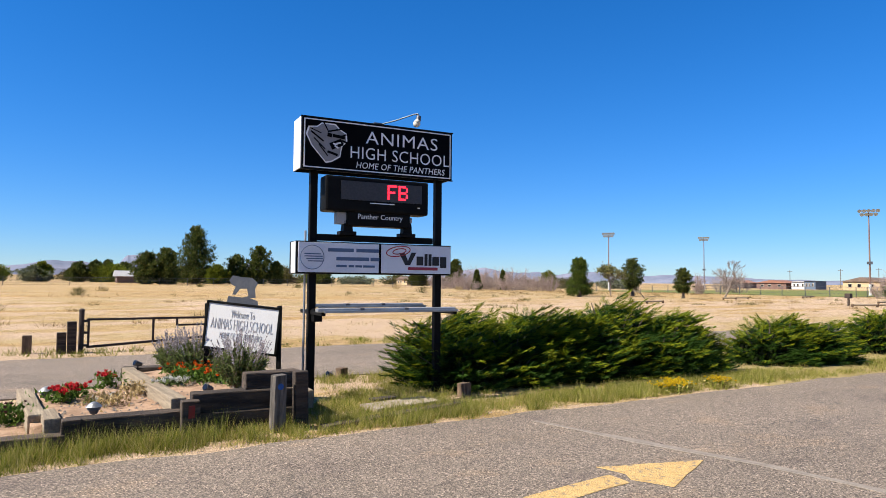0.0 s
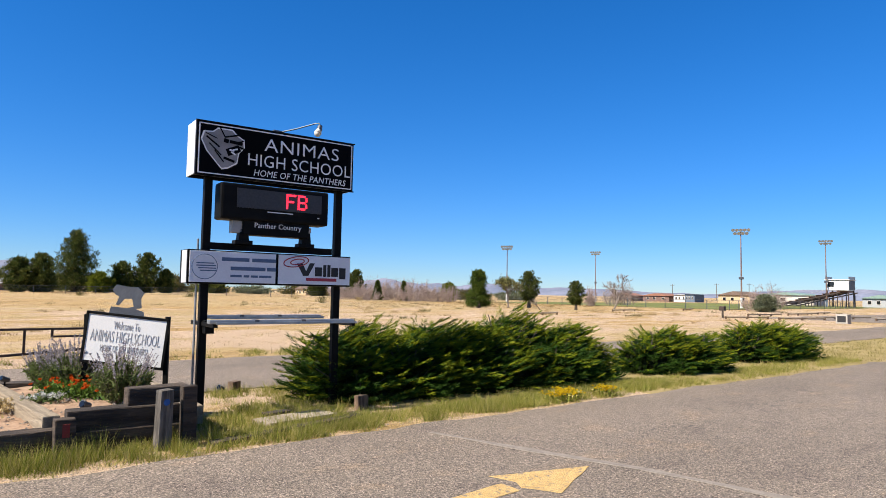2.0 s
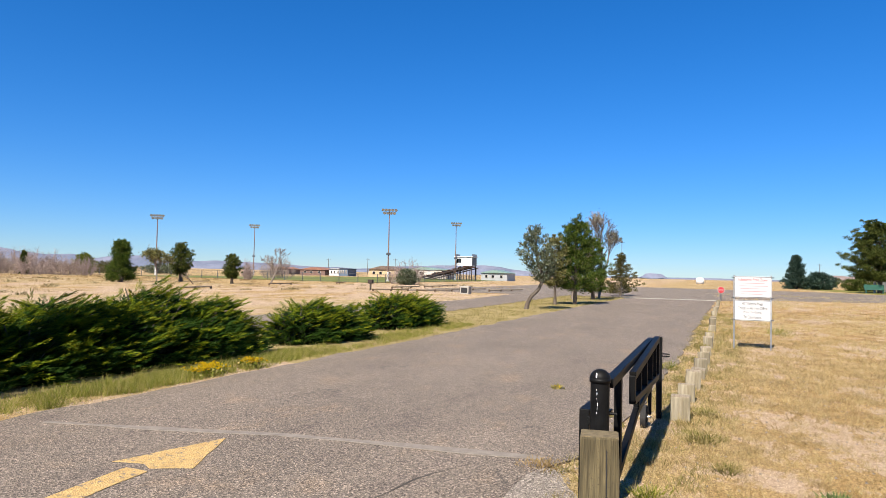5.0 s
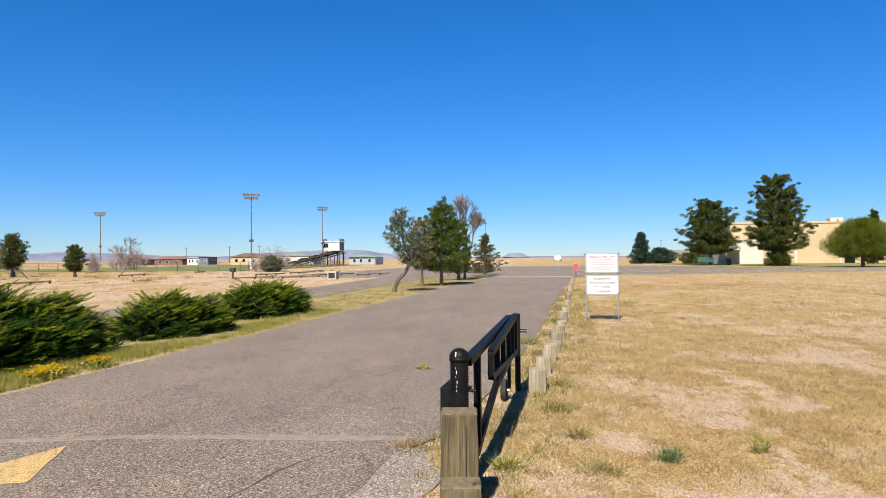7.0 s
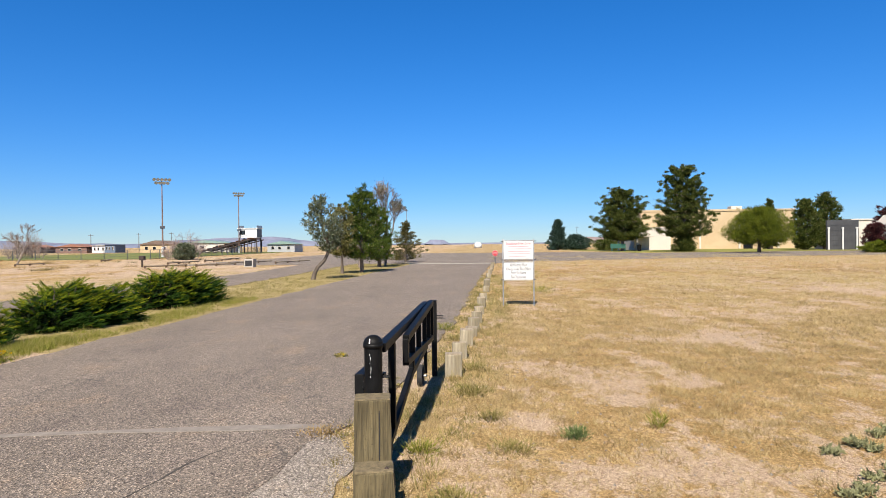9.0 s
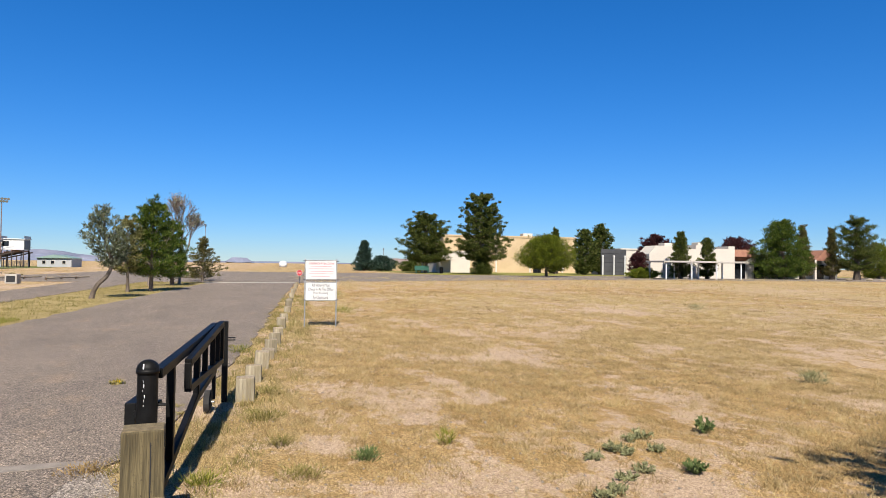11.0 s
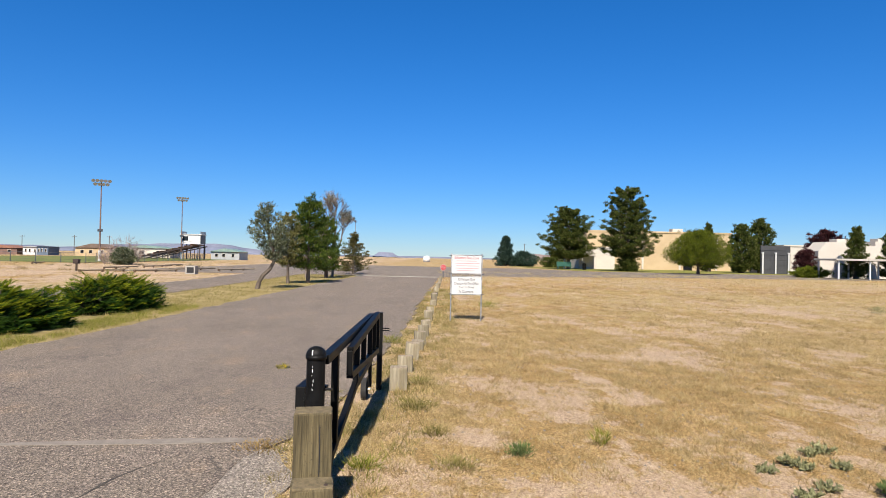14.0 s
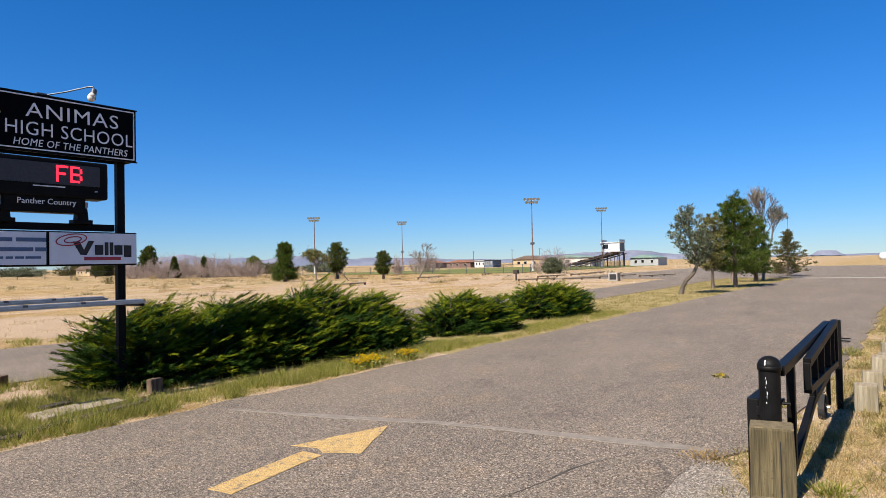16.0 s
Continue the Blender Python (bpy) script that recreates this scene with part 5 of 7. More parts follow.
def juniper(label, mounds, seed, n_per=480, spray=0.42, wind=(0.40, -0.12)):
    """Spreading juniper: terraces of arching feathery plumes over a mass of inner twigs coloured dark for shade.
    A plume is a curved axis with branchlets to both sides, shorter towards its tip."""
    r = np.random.default_rng(seed)
    cx, cy = mounds[0][0], mounds[0][1]
    t = thing("juniper_bush", label, "bush", pose(cx, cy, 0), "clipped junipers along the road")
    wood, out, tips, inner = [], [], [], []
    for (mx, my, rx, ry, h) in mounds:
        h *= 1.17
        ox, oy = mx - cx, my - cy
        for k in range(26):
            az, el = r.uniform(0, math.tau), r.uniform(0.1, 1.2)
            d = np.array([math.cos(az) * math.cos(el) * rx, math.sin(az) * math.cos(el) * ry, math.sin(el) * h]) * 0.82
            wood.append(limb_tris((ox, oy, 0.02), np.array([ox, oy, 0.05]) + d, 0.03, 0.008, 4))
        nf = int(n_per * rx * ry)
        az = r.uniform(0, math.tau, nf)
        el = np.arcsin(r.uniform(0.02, 1.0, nf))
        shell = r.uniform(0.62, 1.0, nf) ** 0.7
        # boughs: lobes that stand out with dark hollows between them
        lobe = np.array([noise.noise(Vector((math.cos(a) * math.cos(e) * rx * 1.5 + mx * 1.5, math.sin(a) * math.cos(e) * ry * 1.5 + my * 1.5, math.sin(e) * h * 3.4))) for a, e in zip(az, el)])
        lump = 1 + 0.26 * lobe
        dirn = np.stack([np.cos(az) * np.cos(el), np.sin(az) * np.cos(el), np.sin(el)], 1)
        p = dirn * np.array([rx, ry, h]) * (shell * lump)[:, None] * 0.80 + np.array([ox, oy, 0.0])
        g = dirn * np.array([0.75, 0.75, 0]) + np.array([wind[0], wind[1], 0]) + r.normal(size=(nf, 3)) * np.array([0.3, 0.3, 0])
        g[:, 2] = (0.08 + 0.19 * dirn[:, 2] + r.normal(size=nf) * 0.14) * np.maximum(0.25, np.linalg.norm(g[:, :2], axis=1))
        g = unit(g)
        nrm = unit(np.array([0, 0, 1.0]) + dirn * 0.35 + r.normal(size=(nf, 3)) * 0.25)
        sd = unit(np.cross(g, nrm))
        nrm = np.cross(sd, g)
        L = spray * r.uniform(0.5, 1.25, nf)
        nb, nl = 17, 5
        fj = np.linspace(0.04, 1.0, nb)[None, :] + r.normal(size=(nf, nb)) * 0.02
        sg = np.where(np.arange(nb) % 2 == 0, 1.0, -1.0)[None, :] * np.ones((nf, nb))
        sg[:, -1] = 0.0
        ln = (0.34 * np.clip(1 - fj, 0, 1) ** 0.75 + 0.12) * L[:, None] * r.uniform(0.75, 1.2, (nf, nb))
        base = p[:, None] + g[:, None] * ((fj - 0.35) * L[:, None])[..., None] + nrm[:, None] * ((0.10 * fj * fj - 0.05) * L[:, None])[..., None]
        bd = unit(g[:, None] * 0.92 + nrm[:, None] * (0.04 + 0.14 * fj)[..., None] + sd[:, None] * (0.42 * sg)[..., None] + r.normal(size=(nf, nb, 3)) * 0.06)
        u = (np.arange(nl)[None, None, :] + r.uniform(size=(nf, nb, nl))) / nl
        q = base[:, :, None] + bd[:, :, None] * (u * ln[..., None] * 0.7)[..., None] + r.normal(size=(nf, nb, nl, 3)) * 0.007
        d = unit(bd[:, :, None] + r.normal(size=q.shape) * 0.13)
        keep = q[..., 2] > 0.01
        # upward outer plumes take the tip colour, so highlights are painted on top
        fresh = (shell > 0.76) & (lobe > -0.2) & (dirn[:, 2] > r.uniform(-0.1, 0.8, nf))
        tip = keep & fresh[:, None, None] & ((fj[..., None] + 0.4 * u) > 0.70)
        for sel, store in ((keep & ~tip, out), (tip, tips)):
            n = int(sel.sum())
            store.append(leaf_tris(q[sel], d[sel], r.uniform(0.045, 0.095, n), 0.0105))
        # inside twigs, coloured nearly black to stand for shade between plumes
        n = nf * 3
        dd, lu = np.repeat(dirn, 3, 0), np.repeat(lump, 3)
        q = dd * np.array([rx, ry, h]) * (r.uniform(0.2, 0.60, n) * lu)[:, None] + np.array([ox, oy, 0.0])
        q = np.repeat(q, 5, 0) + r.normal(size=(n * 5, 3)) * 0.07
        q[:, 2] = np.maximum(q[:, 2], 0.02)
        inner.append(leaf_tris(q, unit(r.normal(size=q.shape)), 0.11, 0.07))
    tris("branch", np.concatenate(wood), M_BARK, t)
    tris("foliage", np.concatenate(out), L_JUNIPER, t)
    tris("tip_foliage", np.concatenate(tips), L_JUNIPER_LIT_TIP, t, "fresh yellow-green tips with top highlights in their colour")
    tris("inner_foliage", np.concatenate(inner), L_JUNIPER_SHADE, t, "brown-green inner twigs coloured dark as shade")
    return t


# nearly black greens: the bush's inner shade is put into this colour
L_JUNIPER_SHADE = leaf("juniper_inner_shade", ((0.0, (0.006, 0.011, 0.003)), (0.7, (0.011, 0.018, 0.005)), (1.0, (0.024, 0.020, 0.012))), 0.03)
juniper("long spreading green juniper bush with yellow-green tips", [(5.5, 8.6, 1.25, 1.25, 1.10), (6.9, 8.1, 1.4, 1.2, 1.12), (8.2, 7.9, 1.35, 1.15, 1.26), (9.05, 7.6, 1.05, 0.95, 1.08), (6.0, 7.85, 1.05, 0.8, 0.88), (7.5, 7.6, 1.1, 0.75, 0.9), (8.7, 7.3, 0.9, 0.6, 0.8), (5.2, 8.0, 0.95, 0.9, 0.85), (9.65, 7.4, 0.75, 0.6, 0.62)], 11)
juniper("low rounded green juniper bush beside the road", [(12.4, 7.45, 1.05, 0.95, 0.88), (13.1, 7.2, 0.85, 0.85, 0.76), (11.9, 7.5, 0.75, 0.8, 0.72)], 12)
juniper("low rounded green juniper bush beside the road", [(17.0, 7.45, 1.2, 1.0, 0.98), (17.9, 7.3, 0.9, 0.9, 0.85), (16.3, 7.5, 0.9, 0.9, 0.88)], 13)

# median trees along the road
tree("olive_tree", "leaning grey-green tree with a crooked dark trunk", 29.3, 6.75, 3.9, 1.9, L_OLIVE, "round", 0.36, 56, 4, 26, 0.085, 0.11, (0, 0), 0.027, bends=((0, 0, 0), (0.10, -0.14, 0.5), (0.40, -0.55, 0.95), (0.50, -0.68, 1.45), (0.32, -0.42, 2.3), (0.22, -0.3, 4.1)), group="trees along the road")
tree("olive_tree", "olive tree with yellowing sparse leaves", 35.4, 6.6, 3.9, 1.9, L_YELLOW, "round", 0.28, 60, 4, 28, 0.09, 0.12, (0.1, 0.1), 0.022, seed=3, group="trees along the road")
tree("pine_tree", "dense green pine with a straight trunk", 36.7, 5.75, 4.9, 3.1, L_GREENPINE, "roadpine", 0.19, 120, 4, 60, 0.065, 0.12, (0.1, 0), 0.022, seed=1, group="trees along the road", flat=0.4, lumpy=1.2, needle=0.28)
tree("pine_tree", "dense green pine beside a leafless tree", 45.5, 6.0, 4.3, 2.3, L_GREENPINE, "roadpine", 0.15, 90, 4, 55, 0.075, 0.13, (0, 0), 0.03, seed=2, group="trees along the road", flat=0.4, lumpy=1.2, needle=0.28)
bare_tree("bare_tree", "tall half-leafless tree with fine grey twigs", 48.6, 6.0, 7.5, 1.9, lean=(0.0, -0.08), seed=4, depth=6, leafmat=L_OLIVE, r0=0.014, leaf_n=1, leaf_size=0.1)
bare_tree("bare_tree", "leafless tree with fine brown twigs", 44.5, 7.2, 5.2, 2.2, seed=9, depth=5, r0=0.02)
tree("cedar_tree", "small drooping cedar with rusty green needles", 56.8, 5.3, 3.6, 3.9, L_PINEY, "cone", 0.08, 60, 4, 36, 0.06, 0.14, (0.2, 0), 0.03, group="trees along the road", lumpy=1.3, flat=0.2)

# trees before the school
tree("pine_tree", "large round-topped dark pine on the lawn", 118, -27.2, 11.3, 9.8, L_PINE, "dome", 0.18, 120, 8, 120, 0.050, 0.22, (0, 0), 0.03, seed=3, droop=-0.035, group="pines on the school lawn", flat=0.28, lumpy=0.9, whorls=8, needle=0.3)
tree("pine_tree", "tall layered pine with yellowing lower boughs", 104, -33.35, 13.8, 9.6, L_PINE, "pine", 0.18, 125, 8, 120, 0.046, 0.22, (0, 0), 0.035, seed=5, droop=-0.025, group="pines on the school lawn", flat=0.28, lumpy=0.9, whorls=9, needle=0.3)
tree("pruned_shrub", "dark round shrub under the tall pine", 103, -33.3, 3.0, 3.4, L_PINE, "dome", 0.05, 70, 4, 40, 0.10, 0.24, seed=6)
tree("round_tree", "clipped ball-shaped green tree on the lawn", 90, -39.0, 6.3, 8.3, L_BROAD, "dome", 0.24, 330, 5, 46, 0.055, 0.16, (0, 0), 0.035, seed=7, lumpy=0.12, flat=0.45)
tree("conifer_tree", "blue-green conifer with wide low skirts", 149, -19.8, 6.9, 5.0, L_SPRUCE, "cone", 0.04, 100, 4, 40, 0.09, 0.36, seed=8)
tree("conifer_shrub", "low spreading blue-green conifer", 149, -24.0, 3.4, 6.0, L_SPRUCE, "round", 0.05, 60, 4, 36, 0.10, 0.36, seed=9)
tree("conifer_shrub", "low dark green shrub beside the lawn", 140, -29.0, 2.6, 6.0, L_PINE, "round", 0.05, 50, 4, 36, 0.10, 0.32, seed=10)
tree("conifer_tree", "dark green conifer in a dense group", 112, -56.0, 8.6, 5.0, L_PINE, "round", 0.06, 110, 4, 42, 0.09, 0.32, seed=11)
tree("conifer_tree", "tall dark green conifer in a dense group", 116, -61.5, 10.0, 5.0, L_PINE, "round", 0.06, 110, 4, 42, 0.09, 0.32, seed=12)
tree("conifer_tree", "dark conifer behind a clipped tree", 124, -55.5, 9.5, 3.6, L_PINE, "cone", 0.06, 80, 4, 36, 0.10, 0.34, seed=13)
tree("conifer_tree", "narrow green conifer before the pale building", 80, -54.7, 6.7, 2.9, L_PINE, "broadcone", 0.06, 100, 4, 44, 0.09, 0.2, seed=14)
tree("conifer_tree", "narrow green conifer before the pale building", 80, -58.9, 6.0, 2.6, L_PINE, "broadcone", 0.06, 80, 4, 40, 0.09, 0.2, seed=15)
tree("plum_tree", "dark purple-leaved tree behind the building", 94.7, -60.0, 7.0, 5.2, L_PURPLE, "round", 0.35, 80, 4, 40, 0.10, 0.3, seed=16)
tree("plum_tree", "dark purple-leaved tree behind the building", 98.2, -77.8, 7.0, 6.6, L_PURPLE, "round", 0.35, 90, 4, 40, 0.10, 0.3, seed=17)
tree("conifer_tree", "broad dark green conifer beside the building", 82, -73.0, 9.0, 8.0, L_GREENPINE, "broadcone", 0.08, 170, 5, 46, 0.07, 0.24, seed=18)
tree("conifer_tree", "thin grey-green conifer by the building", 83, -77.6, 8.3, 3.4, L_PINEY, "cone", 0.1, 80, 4, 36, 0.10, 0.24, seed=19)
tree("conifer_tree", "thin grey-green conifer by the building", 83, -83.0, 8.0, 3.2, L_PINEY, "cone", 0.1, 80, 4, 36, 0.10, 0.24, seed=20)
tree("pine_tree", "tall grey-green pine at the car park edge", 81, -85.6, 10.0, 6.6, L_PINE, "dome", 0.16, 90, 5, 80, 0.07, 0.26, seed=21, lumpy=1.2, whorls=8, needle=0.22)
for k, (x, y, h, w, m) in enumerate(((95, -105, 6.6, 8, L_BROAD), (95, -111, 7.4, 9, L_BROAD), (100, -119, 6.2, 8, L_BROAD), (98, -124, 4.2, 7, L_YELLOW), (110, -141, 3.4, 8, L_PINE), (112, -150, 3.0, 7, L_BROAD), (115, -160, 3.4, 9, L_PINE), (118, -172, 3.0, 10, L_BROAD))):
    tree("broadleaf_tree", "spreading green tree beyond the car park" if m is not L_YELLOW else "low yellow-green tree beyond the car park", x, y, h, w, m, "round", 0.06, 90, 4, 38, 0.09, 0.3, seed=30 + k, group="trees beyond the car park")
tree("flowering_shrub", "reddish shrub before the dark wall", 85.2, -51.3, 3.7, 3.0, L_PURPLE, "round", 0.1, 60, 4, 34, 0.10, 0.26, seed=41)
tree("low_hedge", "low green hedge before the dark wall", 81.5, -49.8, 1.4, 4.4, L_BROAD, "round", 0.05, 80, 5, 36, 0.06, 0.2, seed=42)

# north field trees
tree("field_tree", "small dense green tree in the dry field", 49.2, 52.2, 4.3, 2.8, L_GREENPINE, "roadpine", 0.06, 110, 4, 44, 0.09, 0.15, seed=50, group="trees in the dry field", flat=0.5)
bare_tree("field_tree", "tree thinning to yellow-green autumn leaves", 53.7, 52.1, 4.7, 3.0, seed=51, depth=5, leafmat=L_YELLOW, r0=0.02, fine=0.018, leaf_n=7, leaf_size=0.22)
tree("field_tree", "olive-green tree with a bare lower trunk", 57.5, 52.4, 4.4, 2.5, L_PINE, "round", 0.2, 80, 4, 38, 0.10, 0.16, seed=52, group="trees in the dry field")
tree("field_tree", "small olive-green tree in the dry field", 57.1, 45.2, 3.2, 1.9, L_PINE, "round", 0.18, 70, 4, 38, 0.10, 0.14, seed=53, group="trees in the dry field")
bare_tree("bare_tree", "leaning leafless tree in the dry field", 61.2, 43.3, 5.6, 3.4, lean=(0.35, -0.3), seed=54, r0=0.018, fine=0.012, depth=5)
bare_tree("bare_tree", "low dead leafless tree in the dry field", 51.2, 45.0, 2.2, 1.4, lean=(-0.7, 0.4), seed=55, depth=3, r0=0.03, fine=0.016)
tree("grey_shrub", "grey-green desert shrub with bare crown", 77.5, 34.0, 2.0, 2.6, L_OLIVE, "round", 0.02, 60, 4, 36, 0.13, 0.2, seed=56)
bare_brush(79.5, 34.6, 3.9, 4.4, 57)
bare_brush(80.3, 36.5, 3.2, 3.0, 58)
tree("round_tree", "round green tree near far houses", 84.6, 98.4, 3.6, 3.6, L_BROAD, "dome", 0.12, 80, 4, 34, 0.11, 0.26, seed=58)
for k, (x, y, h, w) in enumerate(((72.1, 101.8, 4.2, 3.5), (73.0, 95.0, 4.4, 4.0), (75.5, 94.0, 4.2, 4.0), (63, 104, 4.0, 4.0), (68, 103, 3.6, 4.0), (79.5, 60.3, 3.2, 2.0), (97.0, 68.8, 4.2, 4.0), (99.6, 67.6, 4.4, 4.0), (95, 140, 6.0, 8.0), (104, 140, 6.0, 8.0))):
    bare_brush(x, y, h, w, 60 + k)
for k, (x, y, h, w, m, style) in enumerate(((26.5, 137.4, 11.6, 7.6, L_PINE, "broadcone"), (16.5, 128.7, 5.8, 5.0, L_PINE, "round"), (19.8, 128.7, 6.6, 5.4, L_PINE, "round"), (29.5, 132, 3.8, 4.0, L_BROAD, "round"), (34.7, 137.6, 6.0, 5.2, L_PINE, "round"), (39.0, 136.5, 8.0, 5.6, L_PINE, "round"), (42.3, 135.5, 4.6, 3.4, L_PINE, "round"), (0.5, 162.0, 4.1, 4.4, L_BROAD, "round"), (7.2, 159.7, 4.2, 4.4, L_PINE, "round"), (10.4, 159.7, 4.6, 4.0, L_PINE, "round"), (12.8, 161.4, 4.8, 4.0, L_PINE, "round"), (16.5, 164.1, 4.4, 4.4, L_PINE, "round"), (75.4, 117.7, 6.0, 3.4, L_PINE, "round"), (66.7, 97.0, 3.4, 1.7, L_PINE, "cone"), (71.7, 95.9, 3.4, 1.7, L_PINE, "cone"), (80, 142, 5.2, 5.0, L_PINE, "round"), (58, 150, 4.2, 6.0, L_PINE, "round"))):
    tree("far_conifer" if m is L_PINE else "far_tree", "dark green conifer at the far edge of the field" if m is L_PINE else "light green tree at the far edge of the field", x, y, h, w, m, style, 0.04, 150 if k == 0 else 90, 4, 38, 0.09, 0.34, seed=70 + k, group="trees at the far field edge", lumpy=1.5, flat=0.5)

for k in range(11):
    az, d = math.radians(-5.5 + 2.6 * k), 168 + 9 * math.sin(k * 2.7)
    tree("far_tree", "low grey-green tree at the far fence", math.sin(az) * d, math.cos(az) * d, 2.6 + 1.3 * math.sin(k * 1.9) ** 2, 8 + 2.5 * math.cos(k * 1.3), (L_PINEY, L_BROAD, L_OLIVE)[k % 3], "round", 0.03, 60, 3, 32, 0.1, 0.42, seed=140 + k, group="low trees on the horizon", lumpy=1.4, flat=0.5)
for k in range(9):
    az, d = math.radians(31.5 + 1.15 * k), 118 + 6 * math.sin(k * 2.3)
    bare_brush(math.sin(az) * d, math.cos(az) * d, 2.4 + 1.5 * math.sin(k * 1.7) ** 2, 4.6, 170 + k, 44)
for k in range(7):
    az, d = math.radians(24 + 3.7 * k), 175 + 14 * math.sin(k * 2.1)
    tree("far_tree", "low grey-green tree on the horizon", math.sin(az) * d, math.cos(az) * d, 1.8 + 0.9 * math.sin(k * 1.7) ** 2, 9 + 2 * math.cos(k), L_PINEY if k % 3 else L_OLIVE, "round", 0.03, 50, 3, 30, 0.1, 0.45, seed=120 + k, group="low trees on the horizon")

# the tree south of the camera, whose shade lies on the grass
tree("shade_tree", "broad leafy tree casting shade on the dry grass", -2.2, -5.9, 5.9, 4.8, L_BROAD, "round", 0.42, 200, 4, 80, 0.11, 0.2, seed=90, z=0)

# ---- school buildings ----


def window(parent, x, y, z, w, h, axis="x"):
    """A recessed dark window with a pale frame, on a wall that faces -x."""
    f = part("window", bx(B(), (0.12, w + 0.16, h + 0.16), (x, y, z), bevel=0.02), M_CREAM, parent)
    part("pane", bx(B(), (0.10, w, h), (x - 0.03, y, z)), M_GLASS, f)


def make_gym():
    g = thing("gymnasium", "tall tan stucco gymnasium with a flat roof", "building", pose(135, -50, 0))
    part("wall", bx(B(), (22, 30.5, 7.9), (11, 0, 3.95), bevel=0.05), M_TAN, g)
    part("parapet", bx(B(), (22.3, 30.8, 0.35), (11, 0, 7.85), bevel=0.03), M_TAN, g)
    for y in (-12, -4.3, 3.5):
        part("downpipe", bx(B(), (0.25, 0.35, 6.4), (-0.12, y, 3.3), bevel=0.03), M_CREAM, g, "pale downpipe")
        part("pipe_head", bx(B(), (0.35, 0.6, 0.5), (-0.15, y, 6.6), bevel=0.03), M_CREAM, g)
    part("roof_unit", bx(B(), (2, 2.2, 0.8), (4, -5, 8.4), bevel=0.05), M_CREAM, g)
    part("wing", bx(B(), (9, 7, 4.3), (-2.6, 14.9, 2.15), bevel=0.05), M_CREAM, g, "lower cream wing")
    part("wing_cap", bx(B(), (9.2, 7.2, 0.25), (-2.6, 14.9, 4.25), bevel=0.03), M_CREAM, g)
    part("porch_roof", bx(B(), (5, 7, 0.3), (-8, 19, 2.75), bevel=0.03), M_CREAM, g)
    for y in (16.2, 18.6, 22):
        part("porch_post", bx(B(), (0.3, 0.3, 2.7), (-10.2, y, 1.35), bevel=0.03), M_CREAM, g)
    for y in (-10, -6):
        part("doorway", bx(B(), (0.2, 1.8, 2.2), (-0.05, y, 1.1), bevel=0.02), M_GLASS, g)


make_gym()


def make_screen():
    s = thing("screen_wall", "dark grey panelled wall with three pale posts", "wall", pose(108, -59.75, 0))
    part("panel_wall", bx(B(), (0.3, 5.0, 4.75), (0, 0, 2.375), bevel=0.03), M_DARKWALL, s)
    for k in range(5):
        part("rail", bx(B(), (0.06, 5.0, 0.05), (-0.17, 0, 0.8 + 0.8 * k), bevel=0.01), M_DARKWALL, s)
    for y in (2.3, 0.1, -2.1):
        part("light_post", bx(B(), (0.2, 0.22, 3.4), (-0.35, y, 1.75), bevel=0.03), M_WHITE, s)
        part("post_head", bx(B(), (0.3, 0.32, 0.25), (-0.35, y, 3.5), bevel=0.03), M_WHITE, s)
    w = thing("annex", "low cream annex beside a dark wall", "building", pose(112, -68, 0))
    part("wall", bx(B(), (12, 9, 5.0), (6, 0, 2.5), bevel=0.05), M_CREAM, w)
    part("roof_edge", bx(B(), (12.3, 9.3, 0.25), (6, 0, 4.95), bevel=0.03), M_CREAM, w)
    part("awning", bx(B(), (1.5, 5, 1.2), (-0.8, -2.5, 3.9), (0, 25, 0), 0.03), M_TILE, w, "red tiled awning")


make_screen()


